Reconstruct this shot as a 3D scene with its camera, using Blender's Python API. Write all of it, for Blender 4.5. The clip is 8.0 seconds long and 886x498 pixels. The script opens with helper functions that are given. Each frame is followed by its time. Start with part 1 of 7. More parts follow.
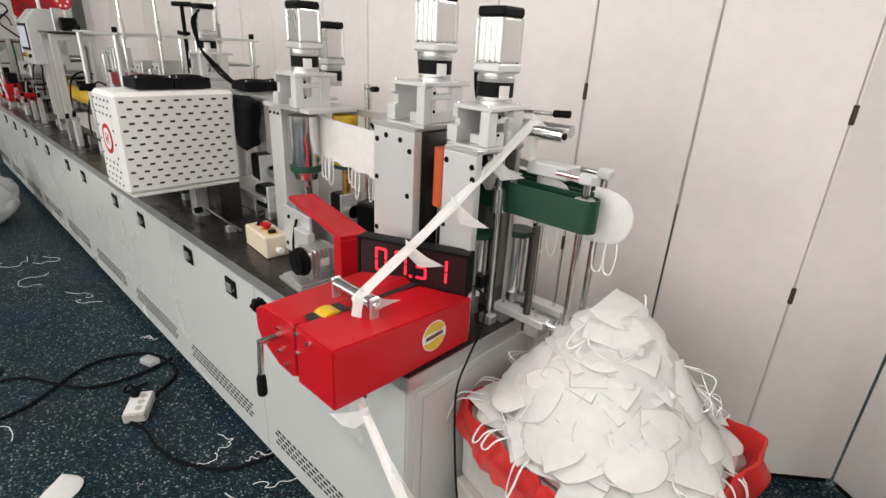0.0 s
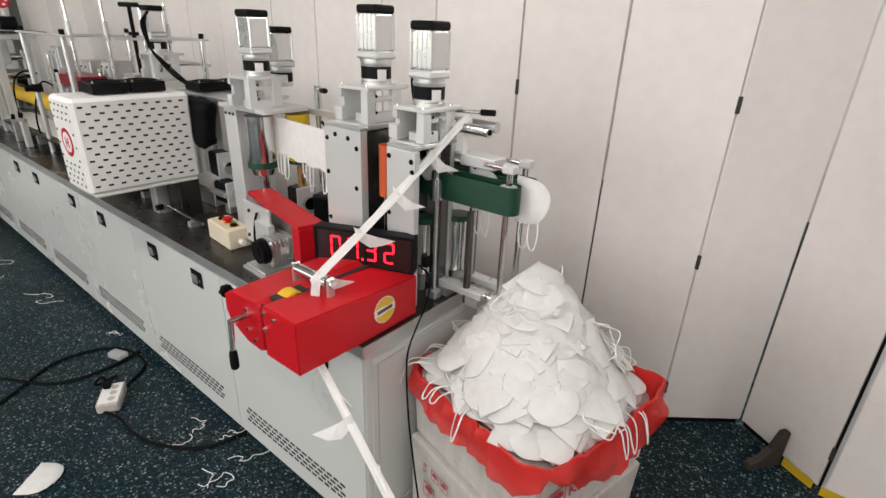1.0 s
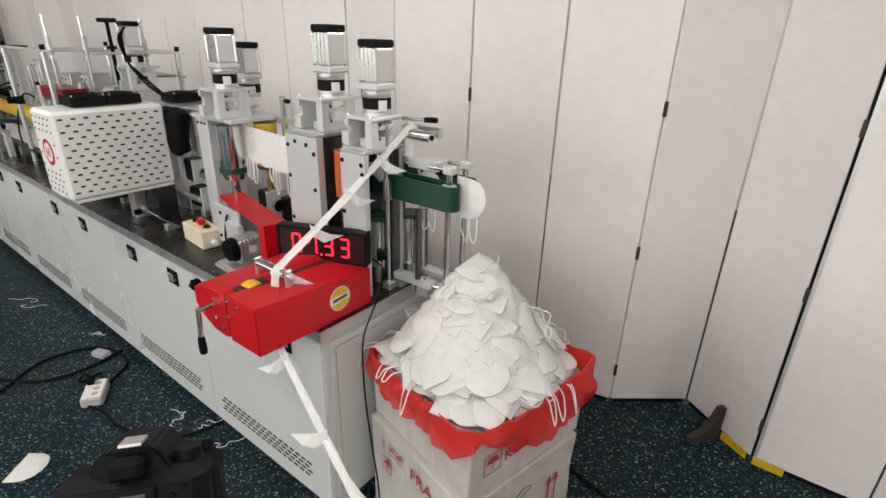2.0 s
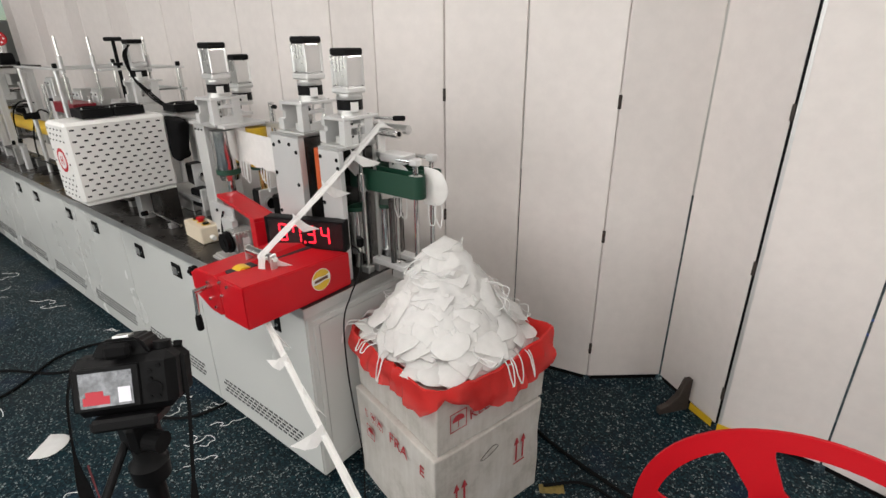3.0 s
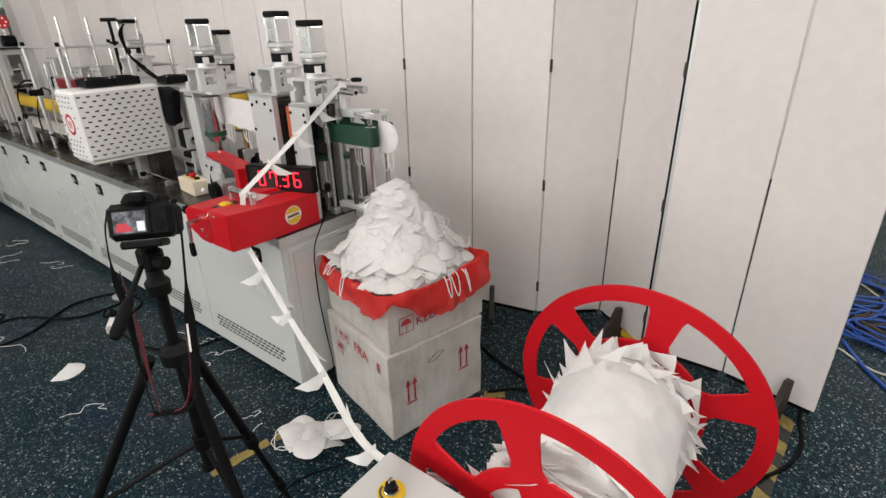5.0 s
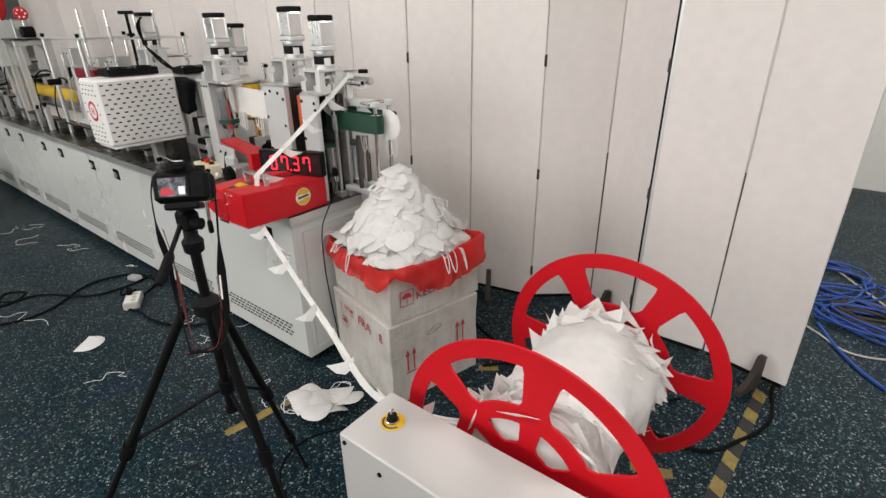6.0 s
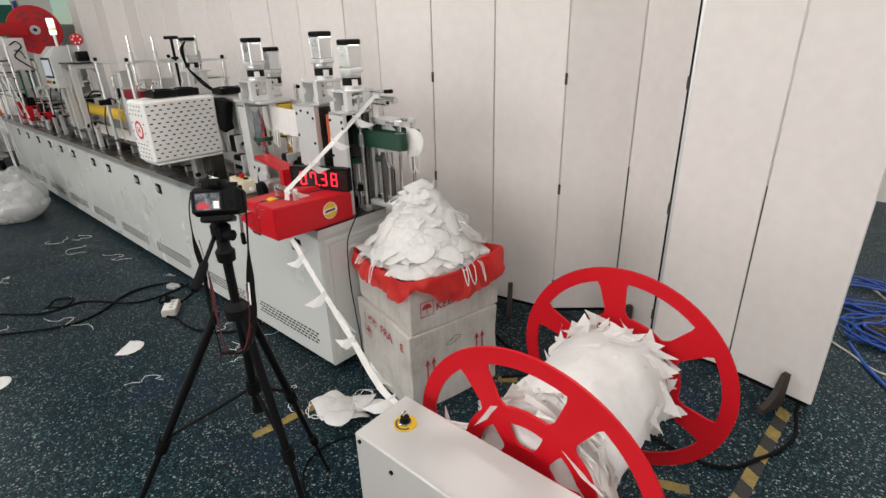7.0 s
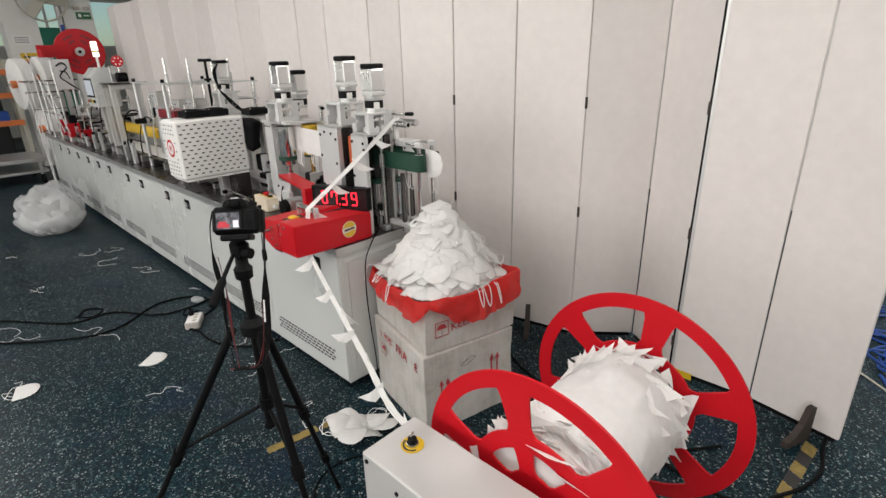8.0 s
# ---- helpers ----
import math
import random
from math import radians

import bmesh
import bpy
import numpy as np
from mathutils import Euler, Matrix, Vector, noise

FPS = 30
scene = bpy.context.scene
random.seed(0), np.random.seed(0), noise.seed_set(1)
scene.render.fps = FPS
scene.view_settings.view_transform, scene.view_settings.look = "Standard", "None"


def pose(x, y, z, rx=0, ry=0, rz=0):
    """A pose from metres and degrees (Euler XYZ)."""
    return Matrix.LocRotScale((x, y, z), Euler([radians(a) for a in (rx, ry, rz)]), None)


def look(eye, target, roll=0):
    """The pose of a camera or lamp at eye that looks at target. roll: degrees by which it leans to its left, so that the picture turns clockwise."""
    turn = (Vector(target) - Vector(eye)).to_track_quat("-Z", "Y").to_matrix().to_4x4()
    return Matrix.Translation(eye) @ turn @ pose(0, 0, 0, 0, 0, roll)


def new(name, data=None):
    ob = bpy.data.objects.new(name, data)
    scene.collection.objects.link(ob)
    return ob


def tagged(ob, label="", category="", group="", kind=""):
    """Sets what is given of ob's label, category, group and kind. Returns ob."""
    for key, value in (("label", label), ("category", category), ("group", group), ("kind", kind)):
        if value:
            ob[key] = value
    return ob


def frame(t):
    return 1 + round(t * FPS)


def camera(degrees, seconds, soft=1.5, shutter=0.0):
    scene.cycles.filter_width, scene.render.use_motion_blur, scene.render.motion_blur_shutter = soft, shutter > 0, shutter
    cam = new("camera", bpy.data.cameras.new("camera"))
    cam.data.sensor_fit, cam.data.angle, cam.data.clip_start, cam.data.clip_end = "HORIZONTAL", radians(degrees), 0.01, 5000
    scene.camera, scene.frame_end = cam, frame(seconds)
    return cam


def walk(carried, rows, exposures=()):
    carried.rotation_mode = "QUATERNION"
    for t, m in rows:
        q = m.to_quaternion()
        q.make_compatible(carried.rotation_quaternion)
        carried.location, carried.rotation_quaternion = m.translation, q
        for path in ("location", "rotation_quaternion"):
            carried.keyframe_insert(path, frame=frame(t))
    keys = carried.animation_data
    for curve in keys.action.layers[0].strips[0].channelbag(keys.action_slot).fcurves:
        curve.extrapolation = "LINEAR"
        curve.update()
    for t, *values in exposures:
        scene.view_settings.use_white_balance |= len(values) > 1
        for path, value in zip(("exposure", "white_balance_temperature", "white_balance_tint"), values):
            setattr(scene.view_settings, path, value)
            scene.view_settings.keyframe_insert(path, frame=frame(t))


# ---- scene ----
cam = camera(82.3, 8.0)
PATH = [
    (0, (0.084, 0.046, 1.693), (-1.163, 1.419, 0.946), 3.0),
    (0.5, (0.16, -0.012, 1.723), (-1.053, 1.381, 0.956), 3.2),
    (1, (0.252, -0.064, 1.766), (-0.87, 1.39, 0.974), 2.3),
    (1.5, (0.35, -0.093, 1.791), (-0.739, 1.39, 1.007), 1.5),
    (2.8, (0.678, -0.167, 1.829), (-0.45, 1.294, 1.06), 1.2),
    (3, (0.723, -0.19, 1.817), (-0.409, 1.27, 1.052), -0.5),
    (3.5, (0.822, -0.283, 1.805), (-0.275, 1.193, 1.018), -2.6),
    (4, (0.928, -0.326, 1.79), (-0.163, 1.146, 0.989), -2.6),
    (4.5, (1.059, -0.355, 1.775), (-0.042, 1.104, 0.963), -1.9),
    (5.8, (1.265, -0.544, 1.766), (0.151, 0.898, 0.942), -0.8),
    (6, (1.288, -0.567, 1.769), (0.175, 0.874, 0.94), -0.7),
    (6.5, (1.345, -0.597, 1.793), (0.224, 0.838, 0.965), -0.7),
    (7, (1.371, -0.596, 1.796), (0.155, 0.789, 1.019), -1.6),
    (7.5, (1.398, -0.593, 1.805), (0.119, 0.759, 1.072), -1.5),
    (8, (1.403, -0.584, 1.812), (0.104, 0.761, 1.105), -1.4),
]
walk(cam, [(t, look(eye, target, roll)) for t, eye, target, roll in PATH], [(0.0, 0.11), (0.6, 0.06), (1.5, -0.02), (3.0, -0.04), (8.0, -0.01)])

# ---- world and light ----
world = bpy.data.worlds.new("sky")
scene.world = world
world.use_nodes = True
wn = world.node_tree.nodes
sky = wn.new("ShaderNodeTexSky")
sky.sky_type = "NISHITA"
sky.sun_disc = False
sky.sun_elevation, sky.sun_rotation = radians(40), radians(200)
wn["Background"].inputs[1].default_value = 0.1
world.node_tree.links.new(sky.outputs[0], wn["Background"].inputs[0])



def area_light(name, m, sx, sy, power, color):
    d = bpy.data.lights.new(name, "AREA")
    d.shape, d.size, d.size_y, d.energy, d.color = "RECTANGLE", sx, sy, power, color
    ob = new(name, d)
    ob.matrix_world = m
    return ob


# added daylight for unseen tall windows of the hall's front wall, behind the camera
for wx, power in ((-9.0, 85), (-3.0, 178), (3.0, 182)):
    area_light("window_light", look((wx, -6.85, 2.5), (wx, 0, 1.6)), 4.4, 2.6, power, (1.0, 0.97, 0.94))
# unseen fluorescent rows under the ceiling, added to brighten floor, partition and machine
for lx, ly, power in ((-8.0, -1.2, 62), (-2.2, -1.0, 72), (1.6, -1.2, 82), (5.6, 0.6, 66), (-3.2, -4.4, 44), (1.6, 3.6, 150), (-8.0, 4.2, 40)):
    area_light("tube_light", pose(lx, ly, 4.08), 2.4, 0.3, power, (1.0, 0.955, 0.91))


# ---- materials ----
def nodes_of(name):
    m = bpy.data.materials.new(name)
    m.use_nodes = True
    t = m.node_tree
    return m, t, t.nodes["Principled BSDF"]


def ramp(t, src, stops):
    r = t.nodes.new("ShaderNodeValToRGB")
    el = r.color_ramp.elements
    while len(el) < len(stops):
        el.new(0.5)
    for e, (p, c) in zip(el, stops):
        e.position = p
        e.color = (*c, 1) if len(c) == 3 else c
    t.links.new(src, r.inputs[0])
    return r.outputs[0]


def noise_tex(t, scale, detail=4.0, rough=0.6, stretch=None):
    n = t.nodes.new("ShaderNodeTexNoise")
    n.inputs["Scale"].default_value, n.inputs["Detail"].default_value, n.inputs["Roughness"].default_value = scale, detail, rough
    tc = t.nodes.new("ShaderNodeTexCoord")
    if stretch:
        mp = t.nodes.new("ShaderNodeMapping")
        mp.inputs["Scale"].default_value = stretch
        t.links.new(tc.outputs["Object"], mp.inputs[0])
        t.links.new(mp.outputs[0], n.inputs["Vector"])
    else:
        t.links.new(tc.outputs["Object"], n.inputs["Vector"])
    return n.outputs["Fac"]


def mixc(t, fac, a, b, mode="MIX"):
    m = t.nodes.new("ShaderNodeMix")
    m.data_type, m.blend_type = "RGBA", mode
    for sock, v in ((m.inputs[0], fac), (m.inputs[6], a), (m.inputs[7], b)):
        if isinstance(v, (int, float)):
            sock.default_value = v
        elif isinstance(v, tuple):
            sock.default_value = (*v, 1)
        else:
            t.links.new(v, sock)
    return m.outputs[2]


def bump(t, p, src, strength, dist=0.002):
    b = t.nodes.new("ShaderNodeBump")
    b.inputs["Strength"].default_value, b.inputs["Distance"].default_value = strength, dist
    t.links.new(src, b.inputs["Height"])
    t.links.new(b.outputs[0], p.inputs["Normal"])


def mat(name, color, rough=0.5, metal=0.0, var=0.12, big=3.0, fine=60.0, bmp=0.05, rvar=0.12, stretch=None, vary=0.0):
    """A surface with stains at one scale and grain at a finer one."""
    m, t, p = nodes_of(name)
    a = noise_tex(t, big, 5)
    b = noise_tex(t, fine, 3, stretch=stretch)
    lo = tuple(c * (1 - var) for c in color)
    hi = tuple(min(1, c * (1 + var * 0.5)) for c in color)
    c1 = ramp(t, a, [(0.3, lo), (0.7, hi)])
    c2 = mixc(t, 0.35, c1, ramp(t, b, [(0.35, lo), (0.65, hi)]))
    if vary:
        oi = t.nodes.new("ShaderNodeObjectInfo")
        k = 1 - vary
        c2 = mixc(t, 1.0, c2, ramp(t, oi.outputs["Random"], [(0, (k, k, k)), (1, (1, 1, 1))]), "MULTIPLY")
    t.links.new(c2, p.inputs["Base Color"])
    t.links.new(ramp(t, a, [(0.2, (max(0, rough - rvar),) * 3), (0.8, (min(1, rough + rvar),) * 3)]), p.inputs["Roughness"])
    p.inputs["Metallic"].default_value = metal
    if bmp:
        bump(t, p, b, bmp)
    return m


def floor_mat():
    m, t, p = nodes_of("speckled_floor")
    tc = t.nodes.new("ShaderNodeTexCoord")
    def cells(scale, seed):
        v = t.nodes.new("ShaderNodeTexVoronoi")
        v.inputs["Scale"].default_value = scale
        mp = t.nodes.new("ShaderNodeMapping")
        mp.inputs["Location"].default_value = (seed, seed * 1.7, 0)
        mp.inputs["Rotation"].default_value = (0, 0, seed)
        n = t.nodes.new("ShaderNodeTexNoise")
        n.inputs["Scale"].default_value = scale * 0.9
        t.links.new(tc.outputs["Object"], n.inputs["Vector"])
        t.links.new(mixc(t, 0.012, tc.outputs["Object"], n.outputs["Color"]), mp.inputs[0])
        t.links.new(mp.outputs[0], v.inputs["Vector"])
        return v
    v = cells(150, 3.1)
    sep = t.nodes.new("ShaderNodeSeparateColor")
    t.links.new(v.outputs["Color"], sep.inputs[0])
    teal = ramp(t, sep.outputs[0], [(0.0, (0.002, 0.006, 0.010)), (0.34, (0.003, 0.013, 0.020)), (0.60, (0.007, 0.024, 0.033)), (0.78, (0.017, 0.042, 0.051)), (0.89, (0.085, 0.122, 0.128)), (0.96, (0.27, 0.30, 0.295))])
    t.nodes[-1].color_ramp.interpolation = "CONSTANT"
    v2 = cells(95, 9.7)
    sep2 = t.nodes.new("ShaderNodeSeparateColor")
    t.links.new(v2.outputs["Color"], sep2.inputs[0])
    fle = ramp(t, sep2.outputs[1], [(0.0, (0, 0, 0)), (0.93, (0, 0, 0)), (0.94, (0.5, 0.5, 0.5)), (1.0, (0.7, 0.7, 0.7))])
    c = mixc(t, fle, teal, (0.012, 0.05, 0.06))
    worn = noise_tex(t, 0.9, 6, 0.65)
    c = mixc(t, ramp(t, worn, [(0.42, (0, 0, 0)), (0.75, (0.42, 0.42, 0.42))]), c, (0.030, 0.028, 0.024))
    blue = noise_tex(t, 1.7, 3, 0.5)
    c = mixc(t, ramp(t, blue, [(0.55, (0, 0, 0)), (0.75, (0.5, 0.5, 0.5))]), c, (0.004, 0.017, 0.055))
    t.links.new(c, p.inputs["Base Color"])
    t.links.new(ramp(t, worn, [(0.3, (0.3,) * 3), (0.7, (0.5,) * 3)]), p.inputs["Roughness"])
    p.inputs["Specular IOR Level"].default_value = 0.10
    bump(t, p, noise_tex(t, 9, 5), 0.08, 0.004)
    return m


def fabric_mat(name, color):
    m, t, p = nodes_of(name)
    f = noise_tex(t, 420, 3)
    g = noise_tex(t, 30, 4)
    oi = t.nodes.new("ShaderNodeObjectInfo")
    c = mixc(t, 1.0, ramp(t, g, [(0.3, tuple(x * 0.93 for x in color)), (0.7, color)]), ramp(t, oi.outputs["Random"], [(0, (0.95, 0.95, 0.95)), (1, (1, 1, 1))]), "MULTIPLY")
    t.links.new(c, p.inputs["Base Color"])
    p.inputs["Roughness"].default_value = 0.85
    p.inputs["Sheen Weight"].default_value = 0.1
    bump(t, p, mixc(t, 0.5, f, g), 0.25, 0.002)
    tr = t.nodes.new("ShaderNodeBsdfTranslucent")
    t.links.new(c, tr.inputs[0])
    mx = t.nodes.new("ShaderNodeMixShader")
    mx.inputs[0].default_value = 0.36
    t.links.new(p.outputs[0], mx.inputs[1])
    t.links.new(tr.outputs[0], mx.inputs[2])
    t.links.new(mx.outputs[0], t.nodes["Material Output"].inputs[0])
    return m


def film_mat(name, color, clear=0.35, rough=0.25, wrinkle=18):
    """Thin crumpled plastic film."""
    m, t, p = nodes_of(name)
    p.inputs["Base Color"].default_value = (*color, 1)
    p.inputs["Roughness"].default_value = rough
    bump(t, p, noise_tex(t, wrinkle, 5, 0.6), 0.7, 0.012)
    tr = t.nodes.new("ShaderNodeBsdfTransparent")
    tr.inputs[0].default_value = (*[0.4 + 0.6 * c for c in color], 1)
    tl = t.nodes.new("ShaderNodeBsdfTranslucent")
    tl.inputs[0].default_value = (*color, 1)
    a = t.nodes.new("ShaderNodeMixShader")
    b = t.nodes.new("ShaderNodeMixShader")
    a.inputs[0].default_value, b.inputs[0].default_value = 0.3, clear
    t.links.new(p.outputs[0], a.inputs[1])
    t.links.new(tl.outputs[0], a.inputs[2])
    t.links.new(a.outputs[0], b.inputs[1])
    t.links.new(tr.outputs[0], b.inputs[2])
    t.links.new(b.outputs[0], t.nodes["Material Output"].inputs[0])
    return m


def card_mat():
    m, t, p = nodes_of("worn_carton")
    a = noise_tex(t, 5, 6, 0.65)
    b = noise_tex(t, 40, 4, stretch=(1, 1, 0.12))
    c = mixc(t, 0.22, ramp(t, a, [(0.3, (0.30, 0.275, 0.24)), (0.48, (0.47, 0.445, 0.41)), (0.75, (0.58, 0.565, 0.54))]), ramp(t, b, [(0.35, (0.36, 0.33, 0.30)), (0.65, (0.58, 0.565, 0.54))]))
    t.links.new(c, p.inputs["Base Color"])
    p.inputs["Roughness"].default_value = 0.75
    bump(t, p, b, 0.2, 0.003)
    return m


def glow(name, color, strength):
    m, t, p = nodes_of(name)
    p.inputs["Base Color"].default_value = (*color, 1)
    p.inputs["Emission Color"].default_value = (*color, 1)
    p.inputs["Emission Strength"].default_value = strength
    return m


def glass_mat(name, color=(0.8, 0.95, 0.9)):
    m, t, p = nodes_of(name)
    p.inputs["Base Color"].default_value = (*color, 1)
    p.inputs["Roughness"].default_value = 0.05
    p.inputs["Transmission Weight"].default_value = 1.0
    return m


FLOOR = floor_mat()
PANEL = mat("painted_panel", (0.775, 0.725, 0.70), 0.5, 0, 0.09, 1.1, 14, 0.02, vary=0.06)
HALL = mat("hall_plaster", (0.66, 0.655, 0.63), 0.8, 0, 0.06, 0.8, 20, 0.05)
CREAM = mat("machine_paint", (0.555, 0.565, 0.55), 0.27, 0, 0.02, 0.8, 140, 0.02, 0.05)
GREYBOX = mat("grey_white_paint", (0.46, 0.45, 0.44), 0.38, 0, 0.04, 3, 160, 0.03, 0.06)
STEEL_TOP = mat("dark_steel_top", (0.06, 0.054, 0.05), 0.28, 0.75, 0.25, 4, 80, 0.03, 0.1)
ALU = mat("brushed_aluminium", (0.62, 0.62, 0.61), 0.38, 0.85, 0.12, 9, 160, 0.05, 0.1, stretch=(1, 1, 12))
ALU_LIGHT = mat("anodised_aluminium", (0.66, 0.66, 0.655), 0.42, 0.45, 0.06, 9, 200, 0.03, 0.08)
DARKSTEEL = mat("dark_polished_steel", (0.16, 0.155, 0.15), 0.22, 0.9, 0.25, 7, 120, 0.02, 0.08)
STATOR = mat("extruded_aluminium", (0.72, 0.72, 0.715), 0.30, 0.9, 0.10, 7, 140, 0.03, 0.08, stretch=(1, 1, 20))
CHROME = mat("polished_steel", (0.72, 0.72, 0.71), 0.16, 1.0, 0.06, 12, 100, 0.01, 0.05)
RED = mat("red_paint", (0.48, 0.005, 0.012), 0.40, 0, 0.10, 5, 220, 0.04, 0.06)
WHEELRED = mat("red_wheel_paint", (0.48, 0.004, 0.011), 0.55, 0, 0.07, 5, 220, 0.03, 0.06)
DARKRED = mat("dark_red_paint", (0.20, 0.004, 0.014), 0.35, 0, 0.15, 6, 200, 0.04)
BLACK = mat("black_plastic", (0.005, 0.005, 0.0055), 0.5, 0, 0.3, 8, 150, 0.05)
RUBBER = mat("black_rubber", (0.005, 0.005, 0.0055), 0.7, 0, 0.3, 8, 90, 0.05)
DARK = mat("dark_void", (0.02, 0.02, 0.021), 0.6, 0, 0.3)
WHITE = mat("white_powder_coat", (0.74, 0.73, 0.71), 0.42, 0, 0.035, 4, 220, 0.04)
CREAMBOX = mat("cream_plastic", (0.66, 0.57, 0.44), 0.45, 0, 0.06, 6, 120, 0.03)
GREEN = mat("green_belt", (0.004, 0.045, 0.024), 0.5, 0, 0.15, 12, 200, 0.05)
ORANGE = mat("orange_roller", (0.50, 0.085, 0.016), 0.45, 0, 0.1)
YELLOW = mat("yellow_polyurethane", (0.66, 0.42, 0.02), 0.4, 0, 0.12)
TAPEY = mat("yellow_floor_tape", (0.25, 0.18, 0.045), 0.6, 0, 0.5, 14, 60, 0.05)
TAPEB = mat("black_floor_tape", (0.016, 0.015, 0.014), 0.6, 0, 0.3, 14, 60, 0.05)
BRASS = mat("brass", (0.55, 0.38, 0.14), 0.3, 0.9, 0.12)
MASK = fabric_mat("mask_fabric", (0.93, 0.92, 0.905))
LOOP = mat("ear_loop_elastic", (0.78, 0.78, 0.77), 0.8, 0, 0.06, 30, 300, 0.05)
BAG = film_mat("red_bag_film", (0.86, 0.050, 0.045), 0.30, 0.24, 11)
CLEAR = film_mat("clear_film", (0.82, 0.83, 0.83), 0.55, 0.2, 14)
CARD = card_mat()
TAPE = film_mat("packing_tape", (0.74, 0.71, 0.66), 0.72, 0.12, 25)
INK = mat("red_print", (0.42, 0.035, 0.045), 0.7, 0, 0.3, 30, 200, 0.02)
INKB = mat("dark_print", (0.05, 0.045, 0.045), 0.6, 0, 0.2)
BROWN = mat("brown_print", (0.10, 0.035, 0.015), 0.5, 0, 0.2)
LED = glow("red_led", (1.0, 0.012, 0.03), 2.6)
LEDOFF = mat("clock_face", (0.014, 0.010, 0.011), 0.2, 0, 0.2)
LABEL = mat("paper_label", (0.72, 0.70, 0.69), 0.6, 0, 0.06, 40, 200, 0.01)
GRUBBY = mat("grubby_white_plastic", (0.46, 0.43, 0.40), 0.5, 0, 0.35, 18, 120, 0.05)
BLUEC = mat("blue_cable", (0.010, 0.055, 0.27), 0.4, 0, 0.15)
GREYC = mat("grey_cable", (0.42, 0.40, 0.34), 0.5, 0, 0.12)
WOODY = mat("dark_wood", (0.04, 0.029, 0.024), 0.7, 0, 0.45, 8, 60, 0.1, stretch=(1, 8, 1))
ORW = mat("orange_rack_paint", (0.55, 0.15, 0.04), 0.45, 0, 0.15)
GREENM = mat("green_machine_paint", (0.02, 0.23, 0.15), 0.4, 0, 0.15)
EXIT = glow("exit_sign_green", (0.008, 0.10, 0.035), 0.08)
TOWER = glow("tower_lamp_white", (0.95, 1.0, 0.92), 1.3)
SCREEN = glow("screen_grey", (0.42, 0.45, 0.5), 0.35)
LAMPW = glow("tube_white", (1.0, 0.98, 0.95), 3.0)
GLASS = glass_mat("window_glass")
for m, k in ((RED, 0.3), (WHEELRED, 0.2), (BLACK, 0.12), (RUBBER, 0.10)):
    m.node_tree.nodes["Principled BSDF"].inputs["Specular IOR Level"].default_value = k


# ---- mesh helpers ----
def bx(bm, x0, x1, y0, y1, z0, z1, bev=0.0, seg=1, m=None):
    """A box, with its edges rounded by bev."""
    b = bmesh.new()
    bmesh.ops.create_cube(b, size=1)
    for v in b.verts:
        v.co = Vector(((x0 + x1) / 2 + v.co.x * (x1 - x0), (y0 + y1) / 2 + v.co.y * (y1 - y0), (z0 + z1) / 2 + v.co.z * (z1 - z0)))
    if bev:
        bmesh.ops.bevel(b, geom=b.edges[:], offset=bev, segments=seg, affect="EDGES", profile=0.5)
    return join(bm, b, m)


def join(bm, b, m=None):
    if m is not None:
        b.transform(m)
    me = bpy.data.meshes.new("tmp")
    b.to_mesh(me)
    b.free()
    bm.from_mesh(me)
    bpy.data.meshes.remove(me)
    return bm


def cy(bm, p0, p1, r, r2=None, seg=20, caps=True):
    """A cylinder or cone from p0 to p1."""
    p0, p1 = Vector(p0), Vector(p1)
    d = p1 - p0
    b = bmesh.new()
    bmesh.ops.create_cone(b, cap_ends=caps, segments=seg, radius1=r, radius2=r if r2 is None else r2, depth=d.length)
    q = d.to_track_quat("Z", "Y").to_matrix().to_4x4()
    return join(bm, b, Matrix.Translation((p0 + p1) / 2) @ q)


def tube(bm, pts, r, seg=6, flat=1.0):
    """A round or flattened cord along points."""
    pts = [Vector(p) for p in pts]
    rings = []
    up = Vector((0, 0, 1))
    for i, p in enumerate(pts):
        d = (pts[min(i + 1, len(pts) - 1)] - pts[max(i - 1, 0)])
        d = d.normalized() if d.length > 1e-9 else Vector((1, 0, 0))
        if abs(d.dot(up)) > 0.95:
            up = Vector((1, 0, 0)) if abs(d.x) < 0.9 else Vector((0, 1, 0))
        s = d.cross(up).normalized()
        u = s.cross(d).normalized()
        rings.append([bm.verts.new(p + s * (r * math.cos(a)) + u * (r * flat * math.sin(a))) for a in [2 * math.pi * k / seg for k in range(seg)]])
    for a, b in zip(rings, rings[1:]):
        for k in range(seg):
            bm.faces.new((a[k], a[(k + 1) % seg], b[(k + 1) % seg], b[k]))
    bm.faces.new(rings[0][::-1])
    bm.faces.new(rings[-1])
    return bm


def smooth_path(pts, n=8):
    """Points on a smooth curve through pts."""
    P = [Vector(p) for p in pts]
    P = [P[0] * 2 - P[1]] + P + [P[-1] * 2 - P[-2]]
    out = []
    for i in range(1, len(P) - 2):
        a, b, c, d = P[i - 1:i + 3]
        for k in range(n):
            t = k / n
            out.append(0.5 * (2 * b + (c - a) * t + (2 * a - 5 * b + 4 * c - d) * t * t + (3 * b - a - 3 * c + d) * t ** 3))
    return out + [P[-2]]


